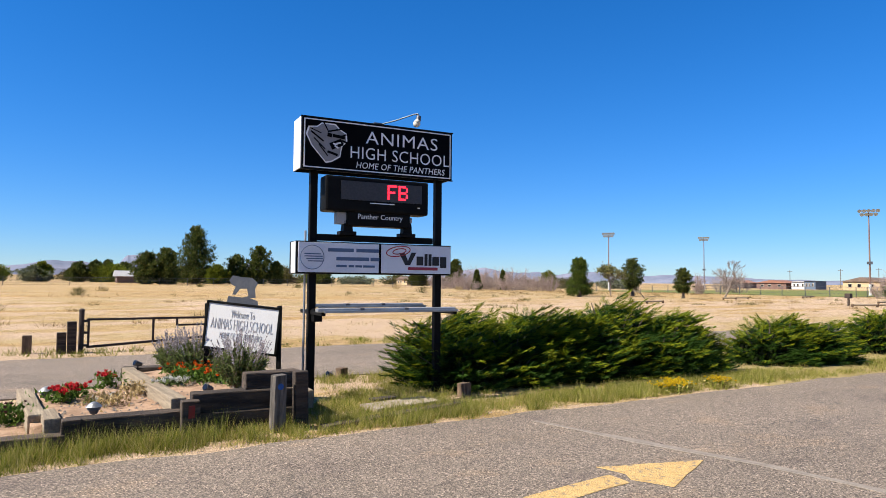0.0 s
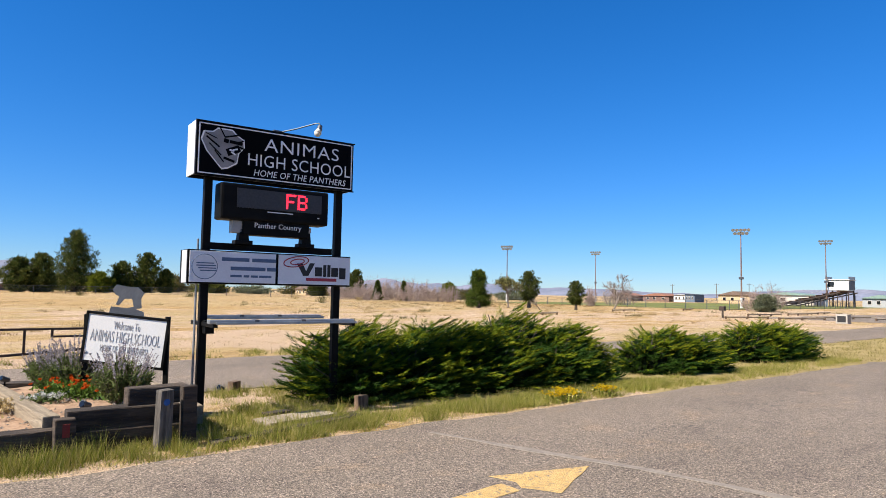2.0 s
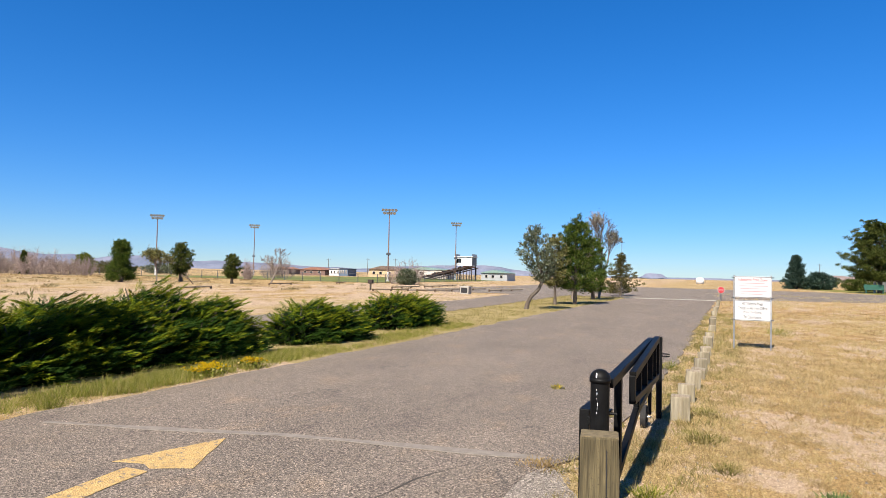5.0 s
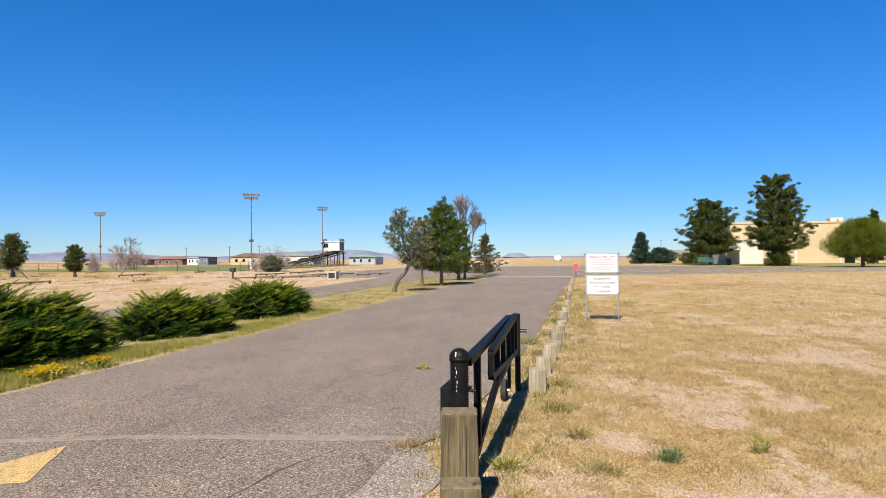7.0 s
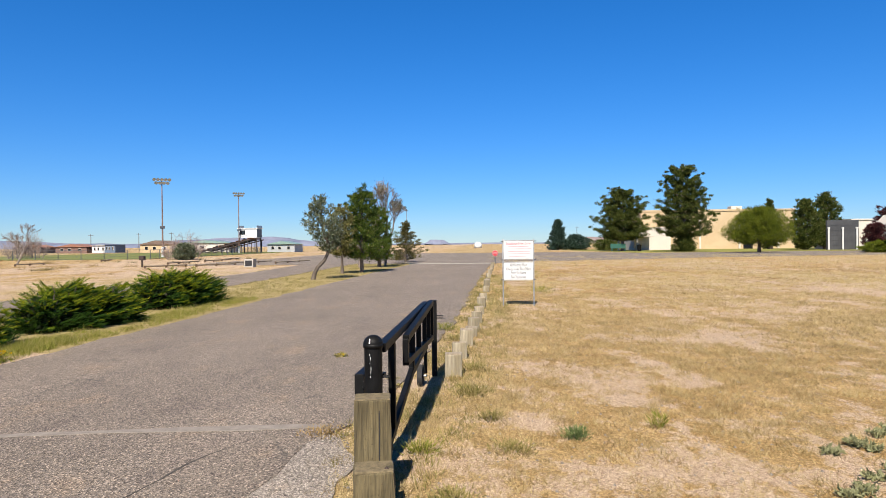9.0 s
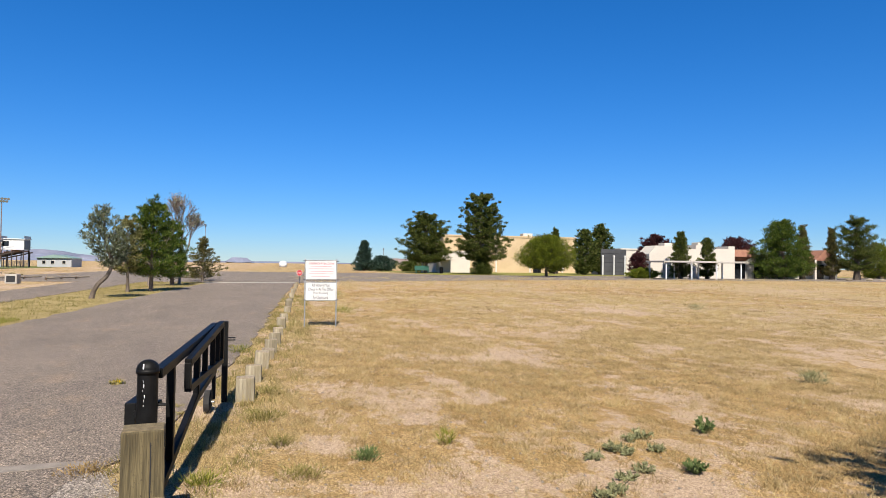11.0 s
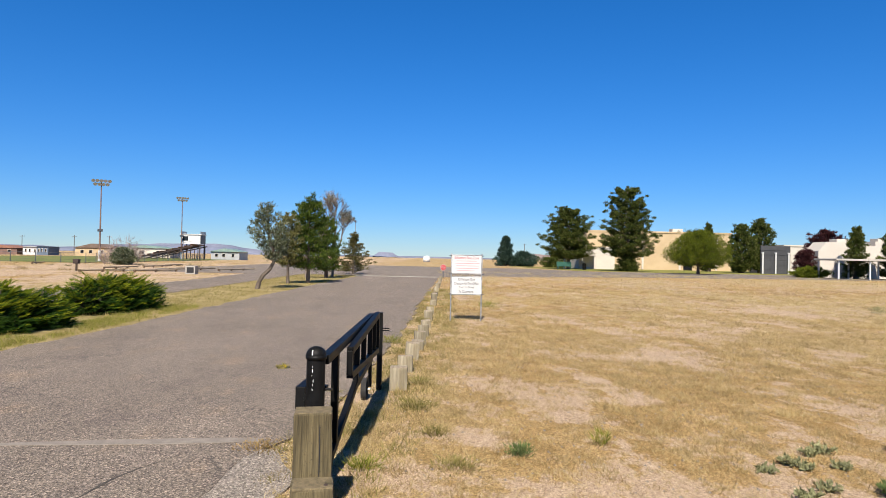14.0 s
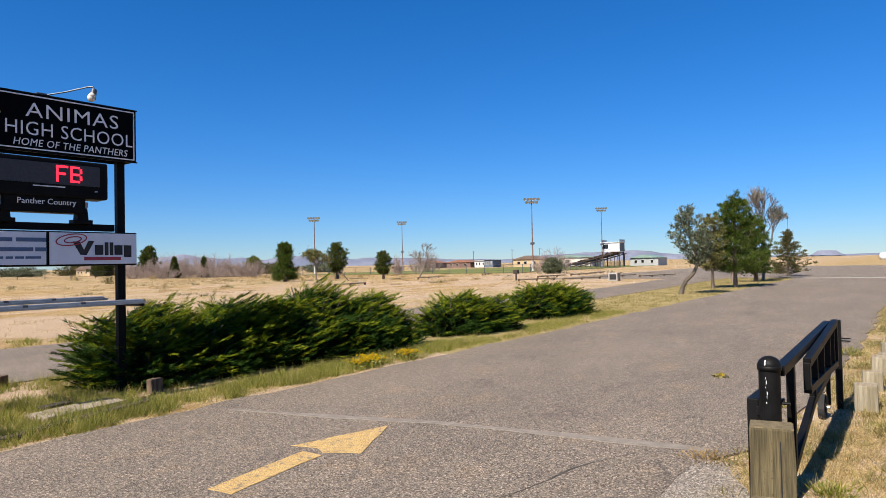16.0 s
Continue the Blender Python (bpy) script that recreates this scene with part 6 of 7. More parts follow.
def make_school():
    s = thing("school_building", "long cream stucco school with stepped parapets and red tiled awnings", "building", pose(84, -59.4, 0))
    out = [(-7.1, 0), (7.1, 0), (7.1, 3.5), (6.0, 4.7), (3.2, 4.7), (3.2, 4.3), (-0.5, 4.3), (-0.5, 4.9), (-2.4, 4.9), (-2.4, 4.4), (-6.0, 4.4), (-6.0, 4.8), (-7.1, 4.8)]
    bm = prism(B(), [(-a, b) for a, b in out][::-1], 3.0)
    bmesh.ops.transform(bm, matrix=pose(0, 0, 0, 0, 0, -90), verts=bm.verts)
    part("wall", bm, M_CREAM, s)
    part("roof_unit", bx(B(), (1.6, 1.8, 0.9), (2, 3.0, 4.7), bevel=0.05), M_CREAM, s)
    part("roof_unit", bx(B(), (1.6, 1.6, 1.1), (2, -2.5, 4.8), bevel=0.05), M_CREAM, s)
    part("awning", bx(B(), (1.6, 3.0, 1.2), (1.0, -8.6, 3.5), (0, 25, 0), 0.03), M_TILE, s, "red tiled awning")
    part("link", bx(B(), (8, 20, 3.3), (6, -17.1, 1.65), bevel=0.04), M_CREAM, s)
    part("link_roof", bx(B(), (8.6, 20.4, 0.4), (6, -17.1, 3.5), bevel=0.04), M_TILE, s, "red tiled roof")
    for y in (-9.5, -13, -24):
        part("doorway", bx(B(), (0.2, 1.8, 2.3), (1.95, y, 1.15), bevel=0.02), M_GLASS, s)
    part("mural", bx(B(), (0.05, 4.5, 1.6), (1.96, -19, 1.0), bevel=0.01), surface("mural", (0.1088, 0.0952, 0.1088), (0.408, 0.374, 0.34), 3, 0.8, local=False), s, "grey mottled mural panel")
    bm = B()
    prism(bm, [(-2.2, 0), (2.2, 0), (0, 1.6)], 3.0)
    bmesh.ops.transform(bm, matrix=pose(-1.0, -22.5, 2.9, 0, 0, -90), verts=bm.verts)
    part("gable", bm, M_TILE, s, "red tiled gable")
    for y in (-20.6, -24.4):
        part("gable_post", bx(B(), (0.3, 0.3, 3.0), (-0.9, y, 1.5), bevel=0.02), M_CREAM, s)


make_school()


def make_carport():
    c = thing("carport", "long flat pale grey carport on thin posts", "carport", pose(76, -55.6, 0))
    part("roof", bx(B(), (4.5, 12.4, 0.22), (2.0, 0, 2.35), (0, 0, 0), 0.03), M_CONC, c)
    for x in (0.1, 4.0):
        for y in (-5.7, -1.9, 1.9, 5.7):
            part("post", bx(B(), (0.16, 0.16, 2.3), (x, y, 1.15), bevel=0.02), M_WHITE, c)


make_carport()


def make_bin(x, y, z, label):
    b = thing("waste_bin", label, "bin", pose(x, y, z))
    part("body", rod(B(), (0, 0, 0), (0, 0, 0.95), 0.32, 0.36, 16), M_BLACK, b)
    part("lid", ball(rod(B(), (0, 0, 0.93), (0, 0, 1.0), 0.39, 0.39, 16), (0, 0, 1.0), 0.36, (1, 1, 0.5)), M_BLACK, b)


make_bin(112, -28.6, 0.04, "black domed waste bin on the lawn")
bench = thing("green_bench", "dark green covered bench under the pine", "bench", pose(115, -25.8, 0.04, 0, 0, 0))
M_GRN = surface("green_paint", (0.0136, 0.068, 0.0476), (0.0204, 0.0884, 0.0612), 2, 0.5)
part("seat", bx(B(), (0.7, 2.6, 0.12), (0, 0, 0.55), bevel=0.02), M_GRN, bench)
part("back", bx(B(), (0.12, 2.6, 0.7), (0.35, 0, 0.95), bevel=0.02), M_GRN, bench)
for y in (-1.1, 1.1):
    part("leg", bx(B(), (0.6, 0.12, 0.5), (0, y, 0.25), bevel=0.02), M_GRN, bench)
ub = thing("utility_box", "grey steel utility cabinet on a pad", "utility box", pose(52, -71.3, 0))
part("body", bx(B(), (0.7, 0.7, 0.55), (0, 0, 0.28), bevel=0.03), M_STEEL, ub)
part("meter_panel", bx(B(), (0.2, 0.5, 1.0), (0.2, -0.75, 0.5), bevel=0.02), M_GREYBOX, ub)
mp = thing("marker_post", "thin brown marker post at the car park", "post", pose(54, -68.5, 0))
part("post", bx(B(), (0.12, 0.12, 1.0), (0, 0, 0.5), bevel=0.01), M_RUST, mp)
for k, (x, y) in enumerate(((76, -79.0), (75, -81.5), (74.5, -83.2))):
    lg = thing("boulder", "brown landscaping boulder by the car park", "rock", pose(x, y, 0, 0, 0, 40 * k), "boulders by the car park")
    bm = ball(B(), (0, 0, 0.12), 0.36, (1.3, 1, 0.7), 10)
    for v in bm.verts:
        v.co += noise.noise_vector(v.co * 2 + Vector((k, 0, 0))) * 0.15
    part("stone", bm, M_TIEW, lg)
tank = thing("storage_tank", "distant white domed storage tank", "tank", pose(250, -2.8, 0))
part("tank", ball(rod(B(), (0, 0, 0), (0, 0, 1.6), 1.4, 1.4, 16), (0, 0, 1.6), 1.4, (1, 1, 0.55)), M_WHITE, tank, smooth=True)

# ---- sports ground ----


def make_mast(x, y, h, two=True):
    m = thing("floodlight_mast", "tall rusty floodlight mast with two rows of lamps", "floodlight", pose(x, y, 0, 0, 0, -62), "floodlight masts")
    part("pole", rod(B(), (0, 0, 0), (0, 0, h), 0.14, 0.07, 10), M_MAST, m)
    part("base_sleeve", rod(B(), (0, 0, 0), (0, 0, 1.6), 0.21, 0.2, 10), M_WHITE, m, "white painted foot")
    for k, z in enumerate((h - 0.1, h - 0.62)):
        arm = part("crossarm", bx(B(), (2.5 - 0.3 * k, 0.1, 0.1), (0, 0, z), bevel=0.01), M_MAST, m)
        for i in range(5 - k):
            xx = (i - (4 - k) / 2) * 0.55
            bm = rod(B(), (xx, -0.02, z + 0.02), (xx, -0.3, z - 0.1), 0.12, 0.27, 10)
            part("lamp", bm, M_SILVER, arm)
    part("speaker", bx(B(), (0.7, 0.4, 0.4), (0, 0, h * 0.38), bevel=0.04), M_STEEL, m)


make_mast(100, 47.5, 12.2)
make_mast(150, 53.4, 14.0)
make_mast(100, 97.5, 11.8)
make_mast(140, 104.6, 13.0)


def make_utility_pole(x, y, h):
    u = thing("utility_pole", "far wooden utility pole with a crossarm", "utility pole", pose(x, y, rise(x, y), 0, 0, 25), "utility poles on the horizon")
    part("pole", rod(B(), (0, 0, -0.2), (0, 0, h), 0.20, 0.13, 8), M_BARK, u)
    part("crossarm", bx(B(), (0.15, 2.4, 0.16), (0, 0, h - 0.7), bevel=0.01), M_BARK, u)
    for k in (-1.0, 0.0, 1.0):
        part("insulator", rod(B(), (0, k, h - 0.62), (0, k, h - 0.35), 0.06, 0.05, 6), M_GREYBOX, u)


for ux, uy, uh in ((343, 203, 9.0), (355, 183, 9.6), (362, 168, 10.0), (395, -63, 11.3)):
    make_utility_pole(ux, uy, uh)


def make_lot_light(x, y, h):
    u = thing("lot_light", "thin grey lamp post at the car park", "street lamp", pose(x, y, 0))
    part("pole", rod(B(), (0, 0, 0), (0, 0, h), 0.06, 0.04, 10), M_SILVER, u)
    part("lamp_head", bx(B(), (0.5, 0.22, 0.3), (-0.1, 0, h), (0, 8, 0), 0.03), M_STEEL, u)


make_lot_light(99.4, 9.4, 6.8)


def make_bleachers():
    b = thing("bleachers", "dark red stepped bleachers seen from the side", "grandstand", pose(152, 56, 0))
    n = 9
    for k in range(n):
        y = 6.4 - 1.35 * k
        part("tread", bx(B(), (10, 0.9, 0.1), (2, y, 0.55 + 0.33 * k), bevel=0.01), M_RUST, b)
        part("riser", bx(B(), (10, 0.08, 0.33), (2, y - 0.5, 0.7 + 0.33 * k)), M_TILE, b)
    for x in (-3, 2, 7):
        part("truss", bx(B(), (0.2, 13.2, 0.25), (x, 0.9, 1.55), (-13.7, 0, 0), 0.02), M_RUST, b)
        for k in range(5):
            y = -5.0 + 2.5 * k
            hh = 3.2 - 0.6 * k
            part("support", bx(B(), (0.15, 0.15, hh), (x, y, hh / 2), bevel=0.01), M_RUST, b)
    for x in (-3, 7):
        part("handrail", bx(B(), (0.07, 13.0, 0.07), (x, 0.9, 2.7), (-13.7, 0, 0), 0.01), M_SILVER, b)
    p = thing("press_box", "white press box raised on posts above bleachers", "cabin", pose(152.5, 51.6, 0))
    part("cabin", bx(B(), (3.5, 4.3, 2.1), (0, 0, 4.6), bevel=0.03), M_WHITE, p)
    part("roof", bx(B(), (3.9, 4.8, 0.18), (0, 0, 5.75), bevel=0.03), M_WHITE, p)
    part("pane", bx(B(), (0.08, 1.2, 1.0), (-1.76, 1.2, 4.8), bevel=0.01), M_GLASS, p)
    part("side_screen", bx(B(), (3.3, 0.08, 1.9), (0, -2.2, 4.6), bevel=0.01), M_STEEL, p)
    for x in (-1.5, 1.5):
        for y in (-2, 2):
            part("post", bx(B(), (0.2, 0.2, 3.6), (x, y, 1.8), bevel=0.02), M_RUST, p)
    for y in (-2.2, 2.2):
        part("roof_rail", bx(B(), (3.8, 0.05, 0.6), (0, y, 6.1), bevel=0.01), M_SILVER, p)


make_bleachers()


def house(name, label, x, y, w, d, h, wall, roof, gable=0.9):
    g = thing(name, label, "house", pose(x, y, rise(x, y)))
    part("wall", bx(B(), (d, w, h), (d / 2, 0, h / 2), bevel=0.03), wall, g)
    bm = prism(B(), [(-w / 2 - 0.4, 0), (w / 2 + 0.4, 0), (w * 0.02, gable), (-w * 0.02, gable)], d + 0.8)
    bmesh.ops.transform(bm, matrix=pose(-0.4, 0, h, 0, 0, -90), verts=bm.verts)
    part("roof", bm, roof, g)
    for k in (-0.28, 0.05, 0.3):
        window(g, -0.02, k * w, h * 0.55, 0.09 * w, h * 0.35)
    return g


M_BROWNROOF = surface("brown_roof", (0.1088, 0.0748, 0.0578), (0.1496, 0.1054, 0.0816), 1, 0.9, local=False)
M_GREYROOF = surface("grey_roof", (0.2856, 0.2856, 0.2924), (0.34, 0.34, 0.3468), 1, 0.6, local=False)
M_BLUEW = surface("blue_wall", (0.0816, 0.1156, 0.1632), (0.102, 0.136, 0.1904), 1, 0.7, local=False)
house("field_house", "tan field house with a low brown gable roof", 190, 92.6, 9.6, 8, 2.4, M_TAN, M_BROWNROOF, 1.2)
house("ranch_house", "long brown house with a red roof", 200, 124.6, 10.0, 8, 1.9, M_MAST, M_TILE, 0.9)
house("ranch_house", "brown house with a red roof", 205, 141.5, 7.0, 8, 1.9, M_MAST, M_TILE, 0.9)
house("white_shed", "long white metal shed", 200, 115.6, 4.6, 6, 2.3, M_WHITE, M_GREYROOF, 0.3)
house("blue_shed", "small blue-grey container shed", 199, 111.6, 3.4, 6, 2.55, M_BLUEW, M_BLUEW, 0.1)
house("snack_stand", "low grey building with a green metal roof", 165, 48, 7.0, 8, 2.0, M_GREYBOX, M_METALROOF, 0.8)
house("long_shed", "low pale shed with a green roof behind bleachers", 185, 76, 14.0, 8, 2.6, M_CREAM, M_METALROOF, 0.8)
house("farm_house", "low house with a shiny white metal roof", 13.5, 150, 4.5, 6, 1.3, M_MAST, M_GREYROOF, 1.2)
house("farm_house", "low dark house among trees", 32.0, 150, 7.0, 6, 1.8, M_DARKWALL, M_METALROOF, 0.9)
house("farm_house", "distant tan house beyond the field", 84.0, 158, 6.0, 6, 1.5, M_TAN, M_BROWNROOF, 0.8)

# chain-link fences


def fence(label, a, b, h, gap):
    f = thing("wire_fence", label, "fence")
    a, b = Vector((*a, 0)), Vector((*b, 0))
    n = int((b - a).length / gap)
    bm = bx(B(), (0.07, 0.07, h), (0, 0, h / 2))
    me = bpy.data.meshes.new("fence_post")
    bm.to_mesh(me)
    bm.free()
    me.materials.append(M_STEEL)
    for k in range(n + 1):
        q = a.lerp(b, k / n)
        piece("fence_post", me, f, pose(q.x, q.y, rise(q.x, q.y)))
    d = (b - a).normalized()
    for z in (h, h * 0.66, h * 0.33, 0.1):
        bm = B()
        for k in range(n):
            p, q = a.lerp(b, k / n), a.lerp(b, (k + 1) / n)
            rod(bm, (p.x, p.y, z + rise(p.x, p.y)), (q.x, q.y, z + rise(q.x, q.y)), 0.018 if z == h else 0.009, n=4)
        part("rail" if z == h else "wire", bm, M_STEEL, f)
    # diagonal mesh wires
    v = []
    step = 0.45
    m = int((b - a).length / step)
    for k in range(m):
        p = np.array(a + d * (k * step))
        q = np.array(a + d * (k * step + h * 0.8))
        for s, e in ((p, q), (q, p)):
            s2, e2 = s.copy(), e.copy()
            s2[2], e2[2] = rise(*s[:2]) + 0.05, rise(*e[:2]) + h
            v.append(limb_tris(s2, e2, 0.006, 0.006, 3))
    tagged(tris("mesh_wire", np.concatenate(v), M_STEEL, f), kind="stuff")


fence("low chain-link fence round the sports field", (83, 41), (83, 93), 1.25, 3.0)
fence("low chain-link fence round the sports field", (83, 41), (140, 45), 1.25, 3.0)
fence("wire fence along the far edge of the field", (-25, 112), (70, 112), 1.2, 4.0)
fence("wire fence along the far edge of the field", (70, 112), (83, 93), 1.2, 4.0)

# log barriers and posts at the north car park


def log_barrier(x, y, n, ang, label):
    g = thing("log_barrier", label, "barrier", pose(x, y, rise(x, y), 0, 0, ang), "log barriers at the car park")
    part("log", rod(B(), (0, 0, 0.17), (n, 0, 0.16), 0.06, 0.055, 10), M_TIEW, g)
    for k in range(int(n / 2.2) + 1):
        part("post", rod(B(), (k * 2.2, 0, 0), (k * 2.2, 0, 0.22), 0.08, 0.08, 10), M_STUB, g)


for x, y, n, a in ((46.5, 23.2, 4.4, -15), (49, 20.5, 4.4, -20), (55, 20.2, 6.6, -15), (56, 16.5, 6.6, -12), (56, 26, 6.6, 0), (64, 26, 6.6, 0), (72, 27, 6.6, 5), (36, 33, 4.4, 10), (70, 40, 6.6, 20), (55, 39, 4.4, 5)):
    log_barrier(x, y, n, a, "low log barrier on short posts")
pb = thing("post_box", "dark box on a brown post beside the car park", "post box", pose(50, 25.2, 0))
part("post", bx(B(), (0.12, 0.12, 0.6), (0, 0, 0.3), bevel=0.01), M_TIE, pb)
part("box", bx(B(), (0.35, 0.4, 0.35), (0, 0, 0.72), bevel=0.03), M_RUST, pb)
wb = thing("concrete_block", "pale concrete block with a dark opening", "block", pose(48, 16.0, 0))
part("block", bx(B(), (0.7, 0.7, 0.6), (0, 0, 0.3), bevel=0.02), M_CONC, wb)
part("opening", bx(B(), (0.06, 0.5, 0.4), (-0.34, -0.0, 0.3), bevel=0.01), M_INK, wb)

# ---- mountains on the horizon ----


def ridge(name, label, az0, az1, dist, height, mat, seed, n=160):
    v, f = [], []
    for i in range(n + 1):
        az = math.radians(az0 + (az1 - az0) * i / n)
        u = i / n
        k = 0.5 + 0.5 * noise.fractal(Vector((u * 3.5 + seed, seed * 3.7, 0)), 1.1, 2.1, 4)
        h = height * max(0.12, k) * min(1, 7 * u, 7 * (1 - u))
        x, y = math.sin(az) * dist, math.cos(az) * dist
        v += [(x, y, -10), (x * 1.02, y * 1.02, h * 0.55 + 3), (x * 1.06, y * 1.06, h + 4), (x * 1.3, y * 1.3, -10)]
        if i:
            b = 4 * i
            for j in range(3):
                f.append((b - 4 + j, b + j, b + j + 1, b - 3 + j))
    me = bpy.data.meshes.new(name)
    me.from_pydata(v, [], f)
    me.materials.append(mat)
    return tagged(new(name, me), label, "mountain", kind="structure")


ridge("backdrop_mountain", "hazy blue desert mountains on the horizon", -14, 10, 3000, 80, M_MOUNT_HAZE, 2)
ridge("backdrop_mountain", "hazy blue desert mountains on the horizon", 4, 18, 2800, 125, M_MOUNT_HAZE, 5)
ridge("backdrop_mountain", "hazy blue desert mountains on the horizon", 26, 48, 3100, 85, M_MOUNT_HAZE, 8)
ridge("backdrop_mountain", "hazy blue desert mountains on the horizon", 40, 80, 3200, 70, M_MOUNT_HAZE, 12)
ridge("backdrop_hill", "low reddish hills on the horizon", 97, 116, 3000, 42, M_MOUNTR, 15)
ridge("backdrop_hill", "low dark blue line of far hills", 76, 104, 3300, 7, M_MOUNT_HAZE, 21)


def butte():
    bm = B()
    bmesh.ops.create_cone(bm, cap_ends=True, segments=14, radius1=52, radius2=30, depth=15, matrix=pose(2500, 130, 10) @ Matrix.Diagonal((1, 1, 1, 1)))
    for v in bm.verts:
        v.co += noise.noise_vector(v.co * 0.05) * 5
    tagged(part("backdrop_butte", bm, M_MOUNT_HAZE), "flat-topped butte on the horizon", "hill", kind="structure")


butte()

# ---- flower beds ----


def flower_clump(name, label, x, y, z, r, h, leafm, petal, n_leaf, n_fl, fl=0.03, group=""):
    t = thing(name, label, "plant", pose(x, y, z), group)
    q = rng.normal(size=(n_leaf, 3)) * np.array([r * 0.5, r * 0.5, 0]) + np.array([0, 0, 1]) * (rng.uniform(0.0, h, n_leaf) * 0.85)[:, None]
    tris("foliage", leaf_tris(q, unit(rng.normal(size=(n_leaf, 3)) + np.array([0, 0, 0.8])), rng.uniform(0.03, 0.07, n_leaf), 0.028), leafm, t)
    n_fl = max(2, int(n_fl * 0.55))
    f = rng.normal(size=(n_fl, 3)) * np.array([r * 0.45, r * 0.45, 0]) + np.array([0, 0, 1]) * (h * rng.uniform(0.65, 1.1, n_fl))[:, None]
    m = 12
    a = np.arange(m) * math.tau * 0.382
    d = unit(np.stack([np.cos(a), np.sin(a), np.linspace(0.1, 1.6, m)], 1))
    head = tris("flower", leaf_tris(np.zeros((m, 3)), d, fl * 1.25, fl * 0.95), petal, t)
    head.matrix_basis = pose(*f[0])
    for k in range(1, n_fl):
        piece("flower", head.data, t, pose(*f[k], rng.uniform(-30, 30), rng.uniform(-30, 30), rng.uniform(0, 360)))
    return t


flower_clump("geranium", "red geranium in full bloom", 0.12, 8.05, 0.2, 0.17, 0.14, L_GREEN, L_REDFL, 300, 44, 0.030, "red flowers in the bed")
flower_clump("geranium", "red geranium in full bloom", 0.25, 8.35, 0.2, 0.17, 0.13, L_GREEN, L_REDFL, 280, 36, 0.030, "red flowers in the bed")
flower_clump("geranium", "sparse red geranium in the bed", 0.62, 8.8, 0.2, 0.13, 0.2, L_GREEN, L_REDFL, 260, 28, 0.03, "red flowers in the bed")
flower_clump("marigold", "mass of orange-red marigolds", 1.50, 8.35, 0.29, 0.30, 0.20, L_GREEN, L_ORANGEFL, 900, 62, 0.024)
flower_clump("marigold", "orange-red marigolds at the bed edge", 1.80, 8.0, 0.29, 0.26, 0.18, L_GREEN, L_ORANGEFL, 600, 60, 0.026)
flower_clump("petunia", "white petunias low on the soil", 1.22, 8.05, 0.29, 0.18, 0.07, L_SAGE, L_WHITEFL, 260, 48, 0.032, "white flowers in the bed")
flower_clump("petunia", "a few white petunias on bare soil", 0.42, 7.75, 0.2, 0.12, 0.05, L_SAGE, L_WHITEFL, 60, 12, 0.03, "white flowers in the bed")
flower_clump("bedding_plant", "low dark green bedding plant", -0.32, 7.55, 0.1, 0.2, 0.2, L_GREEN, L_PURPLE, 600, 14, 0.02)
flower_clump("dry_plant", "withered straw-coloured bedding plant", 0.55, 7.6, 0.2, 0.22, 0.12, L_STRAW, L_WHITEFL, 240, 3, 0.02)
flower_clump("dry_plant", "withered straw-coloured bedding plant", 0.85, 8.1, 0.2, 0.16, 0.16, L_STRAW, L_WHITEFL, 200, 2, 0.02)


def sage_bush(x, y, z, r, h, seed, label):
    rr = np.random.default_rng(seed)
    t = thing("sage_bush", label, "bush", pose(x, y, z), "lavender-blue sage bushes")
    stems, lf, bl = [], [], []
    for k in range(230):
        az, s = rr.uniform(0, math.tau), rr.uniform(0, 1) ** 0.6
        top = np.array([math.cos(az) * r * s, math.sin(az) * r * s, h * (1.05 - 0.4 * s) * rr.uniform(0.75, 1.12)])
        foot = np.array([math.cos(az) * r * s * 0.25, math.sin(az) * r * s * 0.25, 0])
        stems.append(limb_tris(foot, top, 0.004, 0.002, 3))
        f = rr.uniform(0.1, 0.92, 30)[:, None]
        p = foot + (top - foot) * f
        lf.append(leaf_tris(p, unit(rr.normal(size=p.shape) + unit(top - foot) * 0.8), rr.uniform(0.04, 0.08, 30), 0.018))
        if k % 3:
            continue
        top = top + np.array([0, 0, 0.12]) + (top - foot) * 0.12
        stems.append(limb_tris(foot, top, 0.003, 0.002, 3))
        f = rr.uniform(0.72, 1.0, 22)[:, None]
        p = foot + (top - foot) * f
        bl.append(leaf_tris(p, unit(rr.normal(size=p.shape) + np.array([0, 0, 0.4])), 0.022, 0.014))
    tris("stem", np.concatenate(stems), M_TWIG, t)
    tris("foliage", np.concatenate(lf), L_SAGE, t)
    tris("bloom", np.concatenate(bl), L_LAVENDER, t, "lavender-blue flower spikes")


sage_bush(1.62, 8.7, 0.28, 0.38, 0.48, 1, "grey-green sage bush with lavender-blue spikes")
sage_bush(1.9, 7.62, 0.28, 0.34, 0.50, 2, "grey-green sage bush with lavender-blue spikes")
sage_bush(1.45, 9.15, 0.28, 0.3, 0.42, 3, "grey-green sage bush with lavender-blue spikes")
for x, y in ((7.45, 6.12), (7.75, 6.2), (8.5, 6.1)):
    flower_clump("goldeneye", "low bright yellow wildflowers at the road edge", x, y, 0.0, 0.2, 0.13, L_VERGE, L_YELLOWFL, 260, 150, 0.02, "yellow wildflowers at the road edge")
flower_clump("goldeneye", "small yellow weed growing on the asphalt", 8.8, 1.36, 0.01, 0.08, 0.035, L_OLIVEGRASS, L_YELLOWFL, 90, 14, 0.015)

# ---- weeds ----


